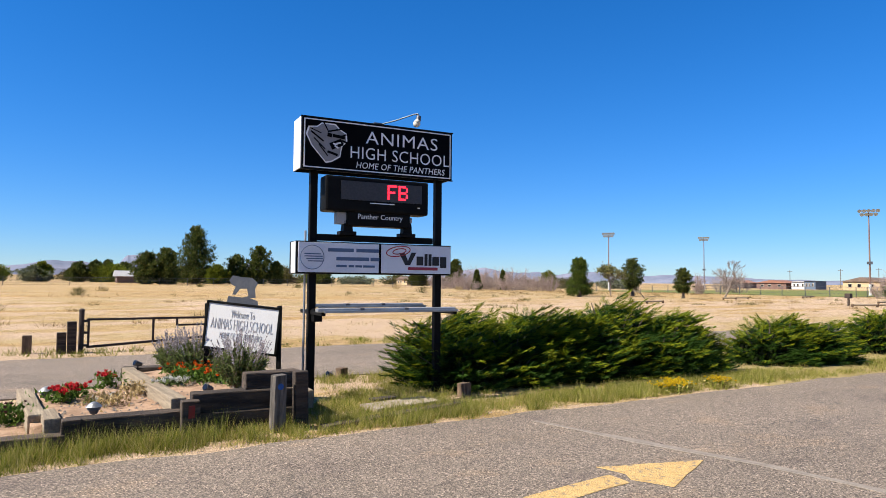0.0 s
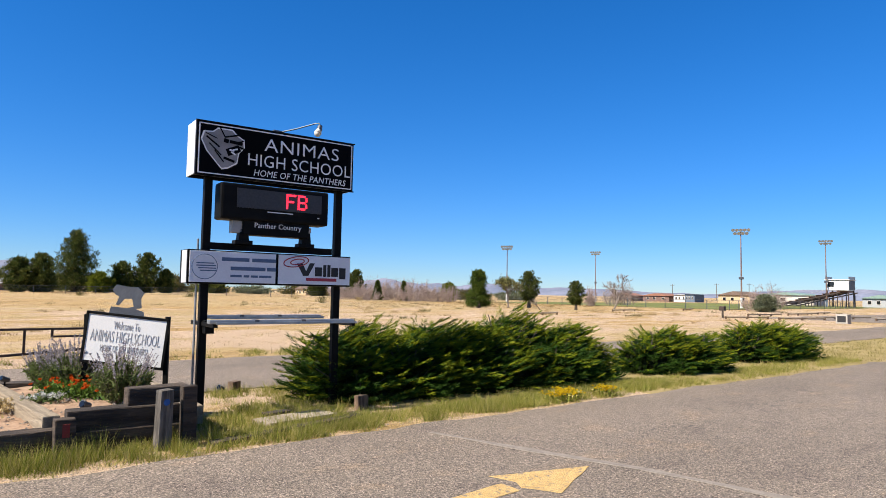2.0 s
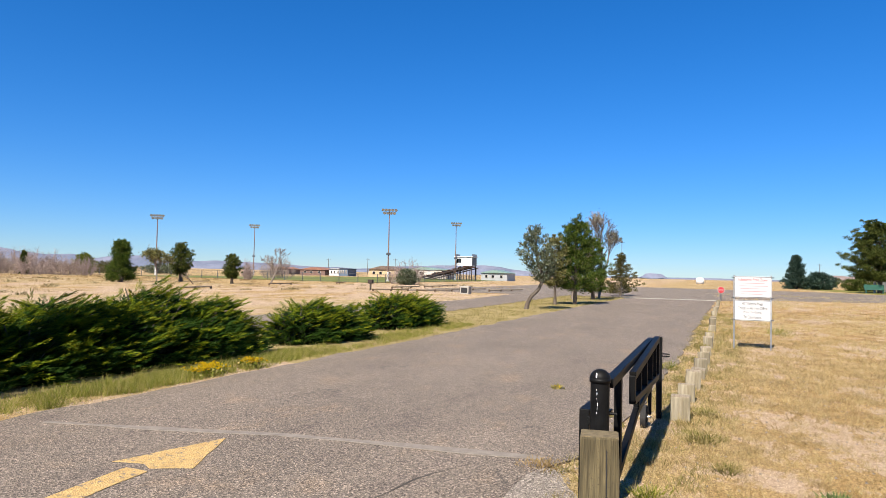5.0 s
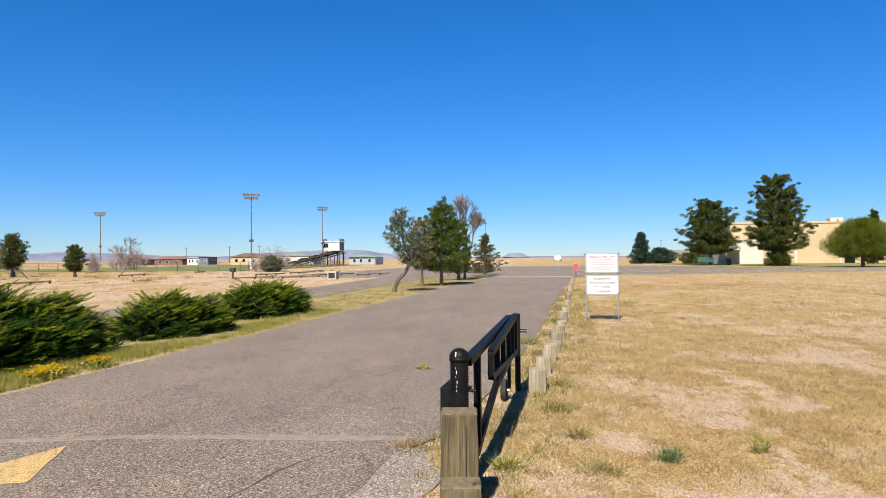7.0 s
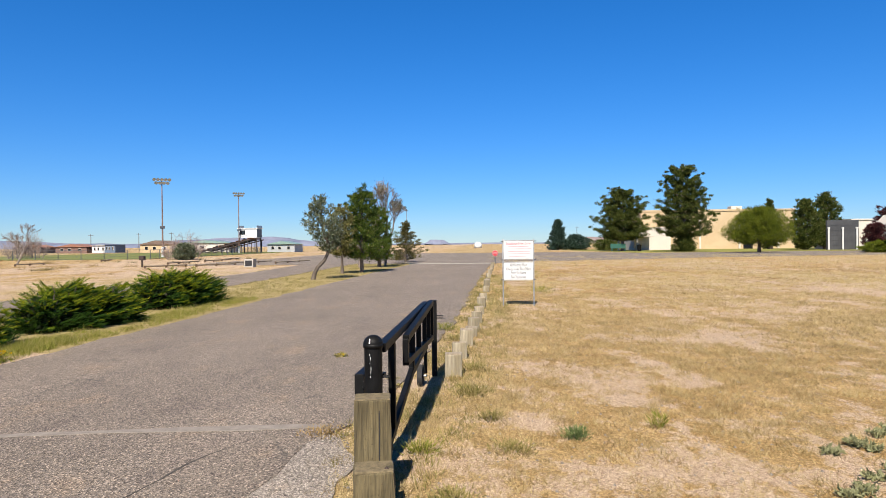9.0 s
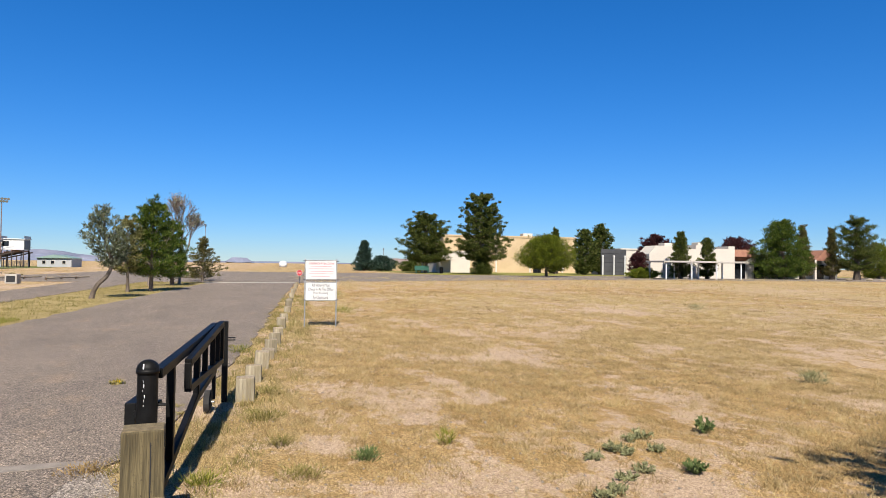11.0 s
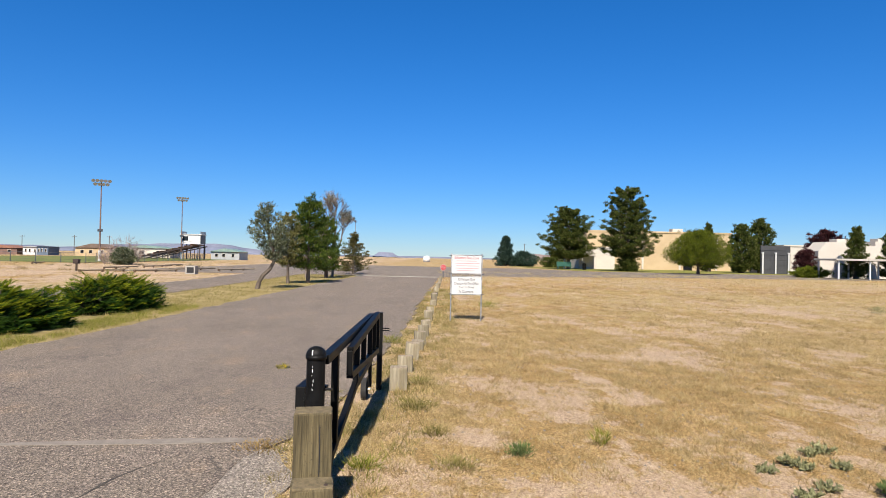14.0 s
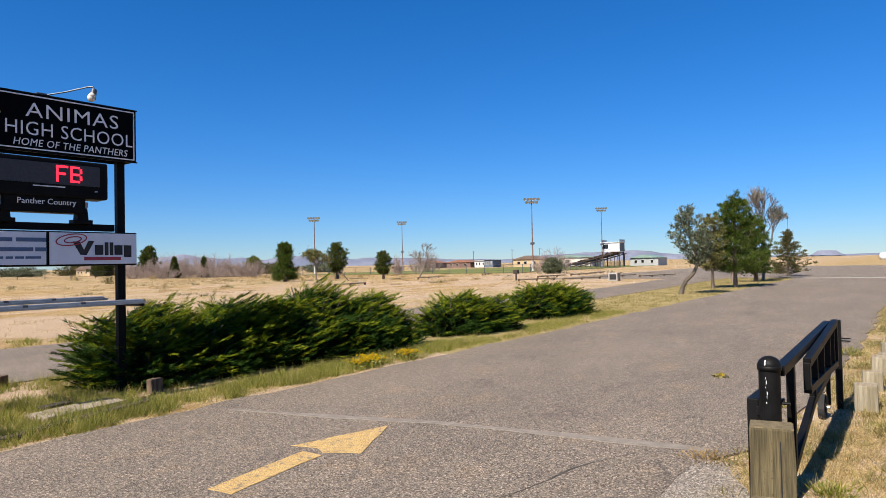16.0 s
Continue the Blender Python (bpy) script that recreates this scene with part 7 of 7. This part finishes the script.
def weed(x, y, r, h, n, mat, label, name="weed"):
    t = thing(name, label, "weed", pose(x, y, ground_h(x, y)), "weeds in the dry grass")
    n = int(n * 1.8)
    p = rng.normal(size=(n, 3)) * np.array([r * 0.45, r * 0.45, 0])
    p[:, 2] = rng.uniform(0, h * 0.7, n)
    d = unit(p * np.array([1, 1, 0.3]) / max(r, 0.01) + np.array([0, 0, 0.9]) + rng.normal(size=(n, 3)) * 0.35)
    tris("foliage", leaf_tris(p, d, rng.uniform(0.4, 0.9, n) * h * 0.6, 0.009 if h < 0.6 else 0.03), mat, t)


def rosette(x, y, r, h, mat, label, stems=16, per=13, size=0.022):
    """A low weed of short leafy stems."""
    t = thing("weed", label, "weed", pose(x, y, ground_h(x, y)), "weeds in the dry grass")
    g = np.random.default_rng(int(abs(x * 131 + y * 977)))
    az = g.uniform(0, math.tau, stems)
    end = np.stack([np.cos(az) * r * g.uniform(0.3, 1.0, stems), np.sin(az) * r * g.uniform(0.3, 1.0, stems), h * g.uniform(0.5, 1.0, stems)], 1)
    tris("stem", np.concatenate([limb_tris((0, 0, -0.01), e, 0.003, 0.002, 3) for e in end]), mat, t)
    f = g.uniform(0.25, 1.05, (stems, per))
    p = (end[:, None] * f[..., None]).reshape(-1, 3)
    d = unit(np.repeat(unit(end), per, 0) * 0.4 + g.normal(size=p.shape) * 0.6 + np.array([0, 0, 0.3]))
    tris("foliage", leaf_tris(p, d, g.uniform(0.7, 1.3, len(p)) * size * 1.5, size), mat, t)


for x, y, r, h, n in ((5.11, -3.6, 0.14, 0.13, 100), (5.17, -3.76, 0.2, 0.17, 150), (4.8, -3.69, 0.16, 0.1, 80), (4.33, -3.26, 0.2, 0.12, 120), (4.17, -3.05, 0.2, 0.12, 120), (3.96, -2.84, 0.2, 0.1, 120), (4.7, -3.05, 0.18, 0.12, 90), (4.78, -3.39, 0.16, 0.1, 90), (3.88, -2.71, 0.16, 0.1, 90), (4.89, -3.31, 0.2, 0.16, 130)):
    rosette(x, y, r * 0.55, h * 0.42, L_WEED, "low grey-green weed on bare soil")
for x, y, r, h, n, m, label in ((5.05, -1.27, 0.12, 0.14, 150, L_FIELDWEED, "small green weed in dry grass"), (7.31, -7.63, 0.25, 0.25, 150, L_WEED, "grey-green weed in dry grass"), (5.35, -2.0, 0.1, 0.2, 60, L_VERGE, "sparse upright weed in dry grass"), (4.7, -0.07, 0.2, 0.12, 200, L_VERGE, "green weed beside the gate"), (9.6, -11.8, 0.4, 0.3, 160, L_STRAW, "dry brown weed in the field"), (10.0, -12.2, 0.12, 0.5, 90, L_STRAW, "dry brown weed in the field"), (21, -15.5, 0.4, 0.35, 120, L_WEED, "dull green weed in the field"), (11.6, 0.0, 0.3, 0.2, 160, L_VERGE, "green weed at the road edge"), (20.5, -2.6, 0.5, 0.3, 200, L_VERGE, "green weed in the field"), (30, -3.0, 0.6, 0.5, 220, L_VERGE, "brown-green bush in the field")):
    weed(x, y, r * 0.7, h * 0.8, n, m, label)
rosette(5.2, -4.43, 0.09, 0.13, L_FIELDWEED, "small green weed on bare soil", 18, 16)
rosette(4.21, -3.63, 0.11, 0.09, L_FIELDWEED, "small green weed on bare soil", 22, 16)
bare_tree("tumbleweed", "dry leafless brown weed in the field", 11.1, -14.5, 1.0, 0.7, mat=M_DRYWEED, seed=80, depth=4, r0=0.008, fine=0.005)
for k, (x, y, s) in enumerate(((2.7, 61, 1.2), (5.6, 76, 1.2), (40, 70, 1.5), (48, 92, 2.0), (20, 100, 1.4), (66, 60, 1.2), (33, 95, 1.6), (57, 88, 1.3), (9, 40, 0.6), (30, 45, 0.7), (26, 60, 0.8), (44, 38, 0.6))):
    weed(x, y, s * 0.45, s * 0.7, 160, L_STRAW if k % 2 else L_PINEY, "dry brown brush in the bare field", "brush")

weed(5.12, 0.74, 0.2, 0.075, 200, L_RUST, "dry grass tuft at the broken road edge", "grass_tuft")
weed(6.9, 0.33, 0.09, 0.06, 70, L_OLIVEGRASS, "dry grass tuft at the broken road edge", "grass_tuft")
for x, y, r, h, n in ((3.75, -0.33, 0.2, 0.11, 260), (4.75, -0.75, 0.22, 0.1, 220), (5.6, -0.6, 0.16, 0.12, 160), (6.6, -0.45, 0.22, 0.14, 220), (7.9, -0.5, 0.2, 0.12, 200), (8.9, -0.1, 0.2, 0.1, 160), (10.4, -0.2, 0.25, 0.14, 200), (13.0, -0.35, 0.3, 0.16, 220), (15.6, -0.5, 0.3, 0.18, 220), (19.5, -0.6, 0.35, 0.2, 220), (7.3, 0.45, 0.12, 0.06, 90), (9.8, 0.3, 0.15, 0.06, 90), (12.4, 0.25, 0.2, 0.07, 100)):
    weed(x, y, r * 0.8, h * 0.8, n, L_OLIVEGRASS, "yellow-green grass tuft beside the bollards", "grass_tuft")
# ---- grass ----


def blades(name, x, y, h, mat, label, lean=0.35, width=0.006, clump=1):
    n = len(x)
    z = np.array([ground_h(a, b) + 0.015 for a, b in zip(x, y)])
    p = np.stack([x, y, z - 0.02], 1)
    d = unit(np.stack([rng.normal(size=n) * lean, rng.normal(size=n) * lean, np.ones(n)], 1))
    return tagged(tris(name, leaf_tris(p, d, h, width), mat), label, "grass", kind="stuff")


def field_value(x, y, s=1.0):
    return np.array([noise.noise(Vector((a * 0.55 * s, b * 1.0 * s, 0.3))) + 0.8 * noise.noise(Vector((a * 2.6 * s, b * 3.6 * s, 1.7))) for a, b in zip(x, y)])


def scatter(n, x0, x1, y0, y1, thresh, s=1.0):
    x, y = rng.uniform(x0, x1, n), rng.uniform(y0, y1, n)
    f = field_value(x, y, s)
    k = f > thresh
    return x[k], y[k], f[k]


def tufts(n, x0, x1, y0, y1, thresh, per, rad, s=1.0, keep=None, dense=False):
    """Blade roots gathered into tufts."""
    x, y, f = scatter(n, x0, x1, y0, y1, thresh, s)
    if keep is not None:
        k = keep(x, y)
        x, y, f = x[k], y[k], f[k]
    k = np.array([bare(a, b) for a, b in zip(x, y)]) < rng.uniform(0.1, 0.95, len(x)) + (0.6 if dense else 0.0)
    x, y, f = x[k], y[k], f[k]
    m = len(x)
    xx = np.repeat(x, per) + rng.normal(size=m * per) * rad
    yy = np.repeat(y, per) + rng.normal(size=m * per) * rad
    size = np.repeat(rng.uniform(0.6, 1.3, m), per)
    return xx, yy, size


road_r = lambda x: np.interp(x, [-60, 0, 4.2, 5.6, 8.4, 10.5, 15, 25, 40, 54], [1.5, 1.3, 0.85, 0.62, 0.2, 0.05, -0.2, -0.62, -1.35, -2.05])
road_l = lambda x: np.interp(x, [-60, 0, 5, 12, 20, 30, 45, 54], [6.1, 5.88, 5.9, 5.62, 5.45, 5.2, 4.6, 4.2])
south = lambda x, y: y < road_r(x) - 0.15
x, y, s_ = tufts(13000, 2.2, 9, -8, 0.6, -0.5, 10, 0.028, 1.0, south)
blades("dry_grass", x, y, 0.038 * s_ * rng.uniform(0.5, 1.3, len(x)), L_STRAW, "short dry straw grass in tufts", 0.95, 0.0045)
x, y = rng.uniform(2.2, 11, 60000), rng.uniform(-10, 0.5, 60000)
k = south(x, y)
blades("straw_litter", x[k], y[k], rng.uniform(0.015, 0.06, k.sum()), L_PALE, "flattened straw lying on the soil", 4.0, 0.004)
x, y, s_ = tufts(9000, 9, 14, -12, 0.3, -0.4, 9, 0.05, 1.0, south)
blades("dry_grass", x, y, 0.05 * s_ * rng.uniform(0.5, 1.3, len(x)), L_STRAW, "short dry straw grass in tufts", 0.9, 0.008)
x, y, s_ = tufts(900, 2.2, 12, -9, 0.5, 0.10, 22, 0.045, 1.3, south)
blades("pale_grass", x, y, 0.085 * s_ * rng.uniform(0.5, 1.2, len(x)), L_PALE, "taller bleached grass tufts", 0.6, 0.005)
x, y, s_ = tufts(3600, 2.2, 10, -9, 0.5, -0.30, 40, 0.05, 1.6, south)
blades("straw_tuft", x, y, 0.075 * s_ * rng.uniform(0.4, 1.2, len(x)), L_STRAW, "dense low tussocks of dry grass", 0.85, 0.0045)
x, y, s_ = tufts(1500, 2.2, 10, -9, 0.5, -0.1, 34, 0.045, 2.1, south)
blades("straw_tuft", x, y, 0.06 * s_ * rng.uniform(0.4, 1.2, len(x)), L_RUST, "low rusty-brown tussocks of dry grass", 0.9, 0.005)
x, y, s_ = tufts(4200, 10, 20, -16, 0.0, -0.30, 24, 0.07, 1.4, south)
blades("straw_tuft", x, y, 0.085 * s_ * rng.uniform(0.45, 1.2, len(x)), L_STRAW, "dense low tussocks of dry grass", 0.75, 0.008)
x, y, s_ = tufts(9000, 14, 34, -26, 0.0, -0.10, 9, 0.10, 0.7, south)
blades("dry_grass", x, y, 0.09 * s_ * rng.uniform(0.5, 1.3, len(x)), L_PALE, "short dry straw grass in tufts", 0.6, 0.014)
x, y, s_ = tufts(5200, 14, 40, -30, -1.0, 0.0, 9, 0.12, 0.5, south)
blades("dry_grass", x, y, 0.08 * s_ * rng.uniform(0.5, 1.3, len(x)), L_RUST, "short rusty dry grass in tufts", 0.6, 0.016)
x, y, s_ = tufts(5200, 30, 80, -70, -2.0, -0.1, 7, 0.2, 0.35, south)
blades("dry_grass", x, y, 0.16 * s_ * rng.uniform(0.5, 1.3, len(x)), L_PALE, "bleached dry grass far across the field", 0.5, 0.035)
# verge between the road and the hedge
verge = lambda x, y: (y > road_l(x) + 0.05) & ~((x > -1.2) & (x < 2.5) & (y > 6.66) & (y < 9.7))
x, y, s_ = tufts(3400, -2.0, 10.5, 6.0, 6.8, -0.05, 24, 0.045, 1.5, verge)
blades("verge_grass", x, y, 0.125 * s_ * rng.uniform(0.4, 1.3, len(x)), L_VERGE, "yellow-green verge grass along the road edge", 0.5, 0.005)
x, y, s_ = tufts(2600, -2.0, 19.0, 5.8, 6.75, -0.25, 22, 0.05, 1.1, lambda x, y: verge(x, y) & (y > road_l(x) + 0.14), True)
blades("verge_grass", x, y, 0.11 * s_ * rng.uniform(0.4, 1.3, len(x)), L_VERGE, "green grass growing up to the road edge", 0.55, 0.005)
x, y, s_ = tufts(260, -2.0, 2.6, 6.15, 6.62, 0.05, 46, 0.05, 1.6, verge, True)
blades("verge_grass", x, y, 0.22 * s_ * rng.uniform(0.4, 1.2, len(x)), L_VERGE, "tall yellow-green grass against the timbers", 0.35, 0.0045)
x, y, s_ = tufts(1500, 2.4, 5.2, 6.4, 9.6, 0.08, 20, 0.06, 1.2, verge)
blades("verge_grass", x, y, 0.13 * s_ * rng.uniform(0.4, 1.3, len(x)), L_VERGE, "rough green and straw grass round the sign", 0.5, 0.006)
x, y, s_ = tufts(5200, 9.3, 54, 4.3, 9.0, -0.4, 9, 0.09, 0.8, verge)
blades("verge_grass", x, y, 0.09 * s_ * rng.uniform(0.4, 1.3, len(x)), L_OLIVEGRASS, "yellow-green grass strip between the drives", 0.5, 0.013)
x, y, s_ = tufts(4200, 4.0, 32, -2.2, 0.6, -0.35, 13, 0.05, 1.0, lambda x, y: (y < road_r(x) + 0.0) & (y > road_r(x) - 1.1))
blades("verge_grass", x, y, 0.10 * s_ * rng.uniform(0.4, 1.3, len(x)), L_OLIVEGRASS, "green-tinged grass among the timber bollards", 0.5, 0.007)
x, y, s_ = tufts(700, -6, 12, 14.3, 15.8, -0.2, 12, 0.07, 1.0)
blades("verge_grass", x, y, 0.14 * s_ * rng.uniform(0.4, 1.3, len(x)), L_VERGE, "yellow-green grass along the side road", 0.5, 0.012)
# north field
x, y, s_ = tufts(1500, -25, 85, 20, 105, 0.22, 34, 0.22, 0.3, dense=True)
blades("field_scrub", x, y, 0.24 * s_ * rng.uniform(0.4, 1.3, len(x)), L_RUST, "brown scrub dotted over the bare field", 0.6, 0.022)
x, y, s_ = tufts(420, -25, 85, 24, 110, 0.25, 40, 0.25, 0.5, dense=True)
blades("field_scrub", x, y, 0.30 * s_ * rng.uniform(0.4, 1.3, len(x)), L_PINEY, "dull green scrub dotted over the bare field", 0.6, 0.03)
x, y, s_ = tufts(17000, -15, 75, 16, 60, 0.05, 9, 0.16, 0.45)
blades("field_grass", x, y, 0.075 * s_ * rng.uniform(0.5, 1.3, len(x)), L_PALE, "bleached dry grass in the north field", 0.9, 0.014)
x, y, s_ = tufts(4500, -25, 85, 55, 112, -0.2, 7, 0.3, 0.25)
blades("field_grass", x, y, 0.2 * s_ * rng.uniform(0.5, 1.3, len(x)) + 0.08, L_RUST, "rough brown grass far across the north field", 0.8, 0.05)
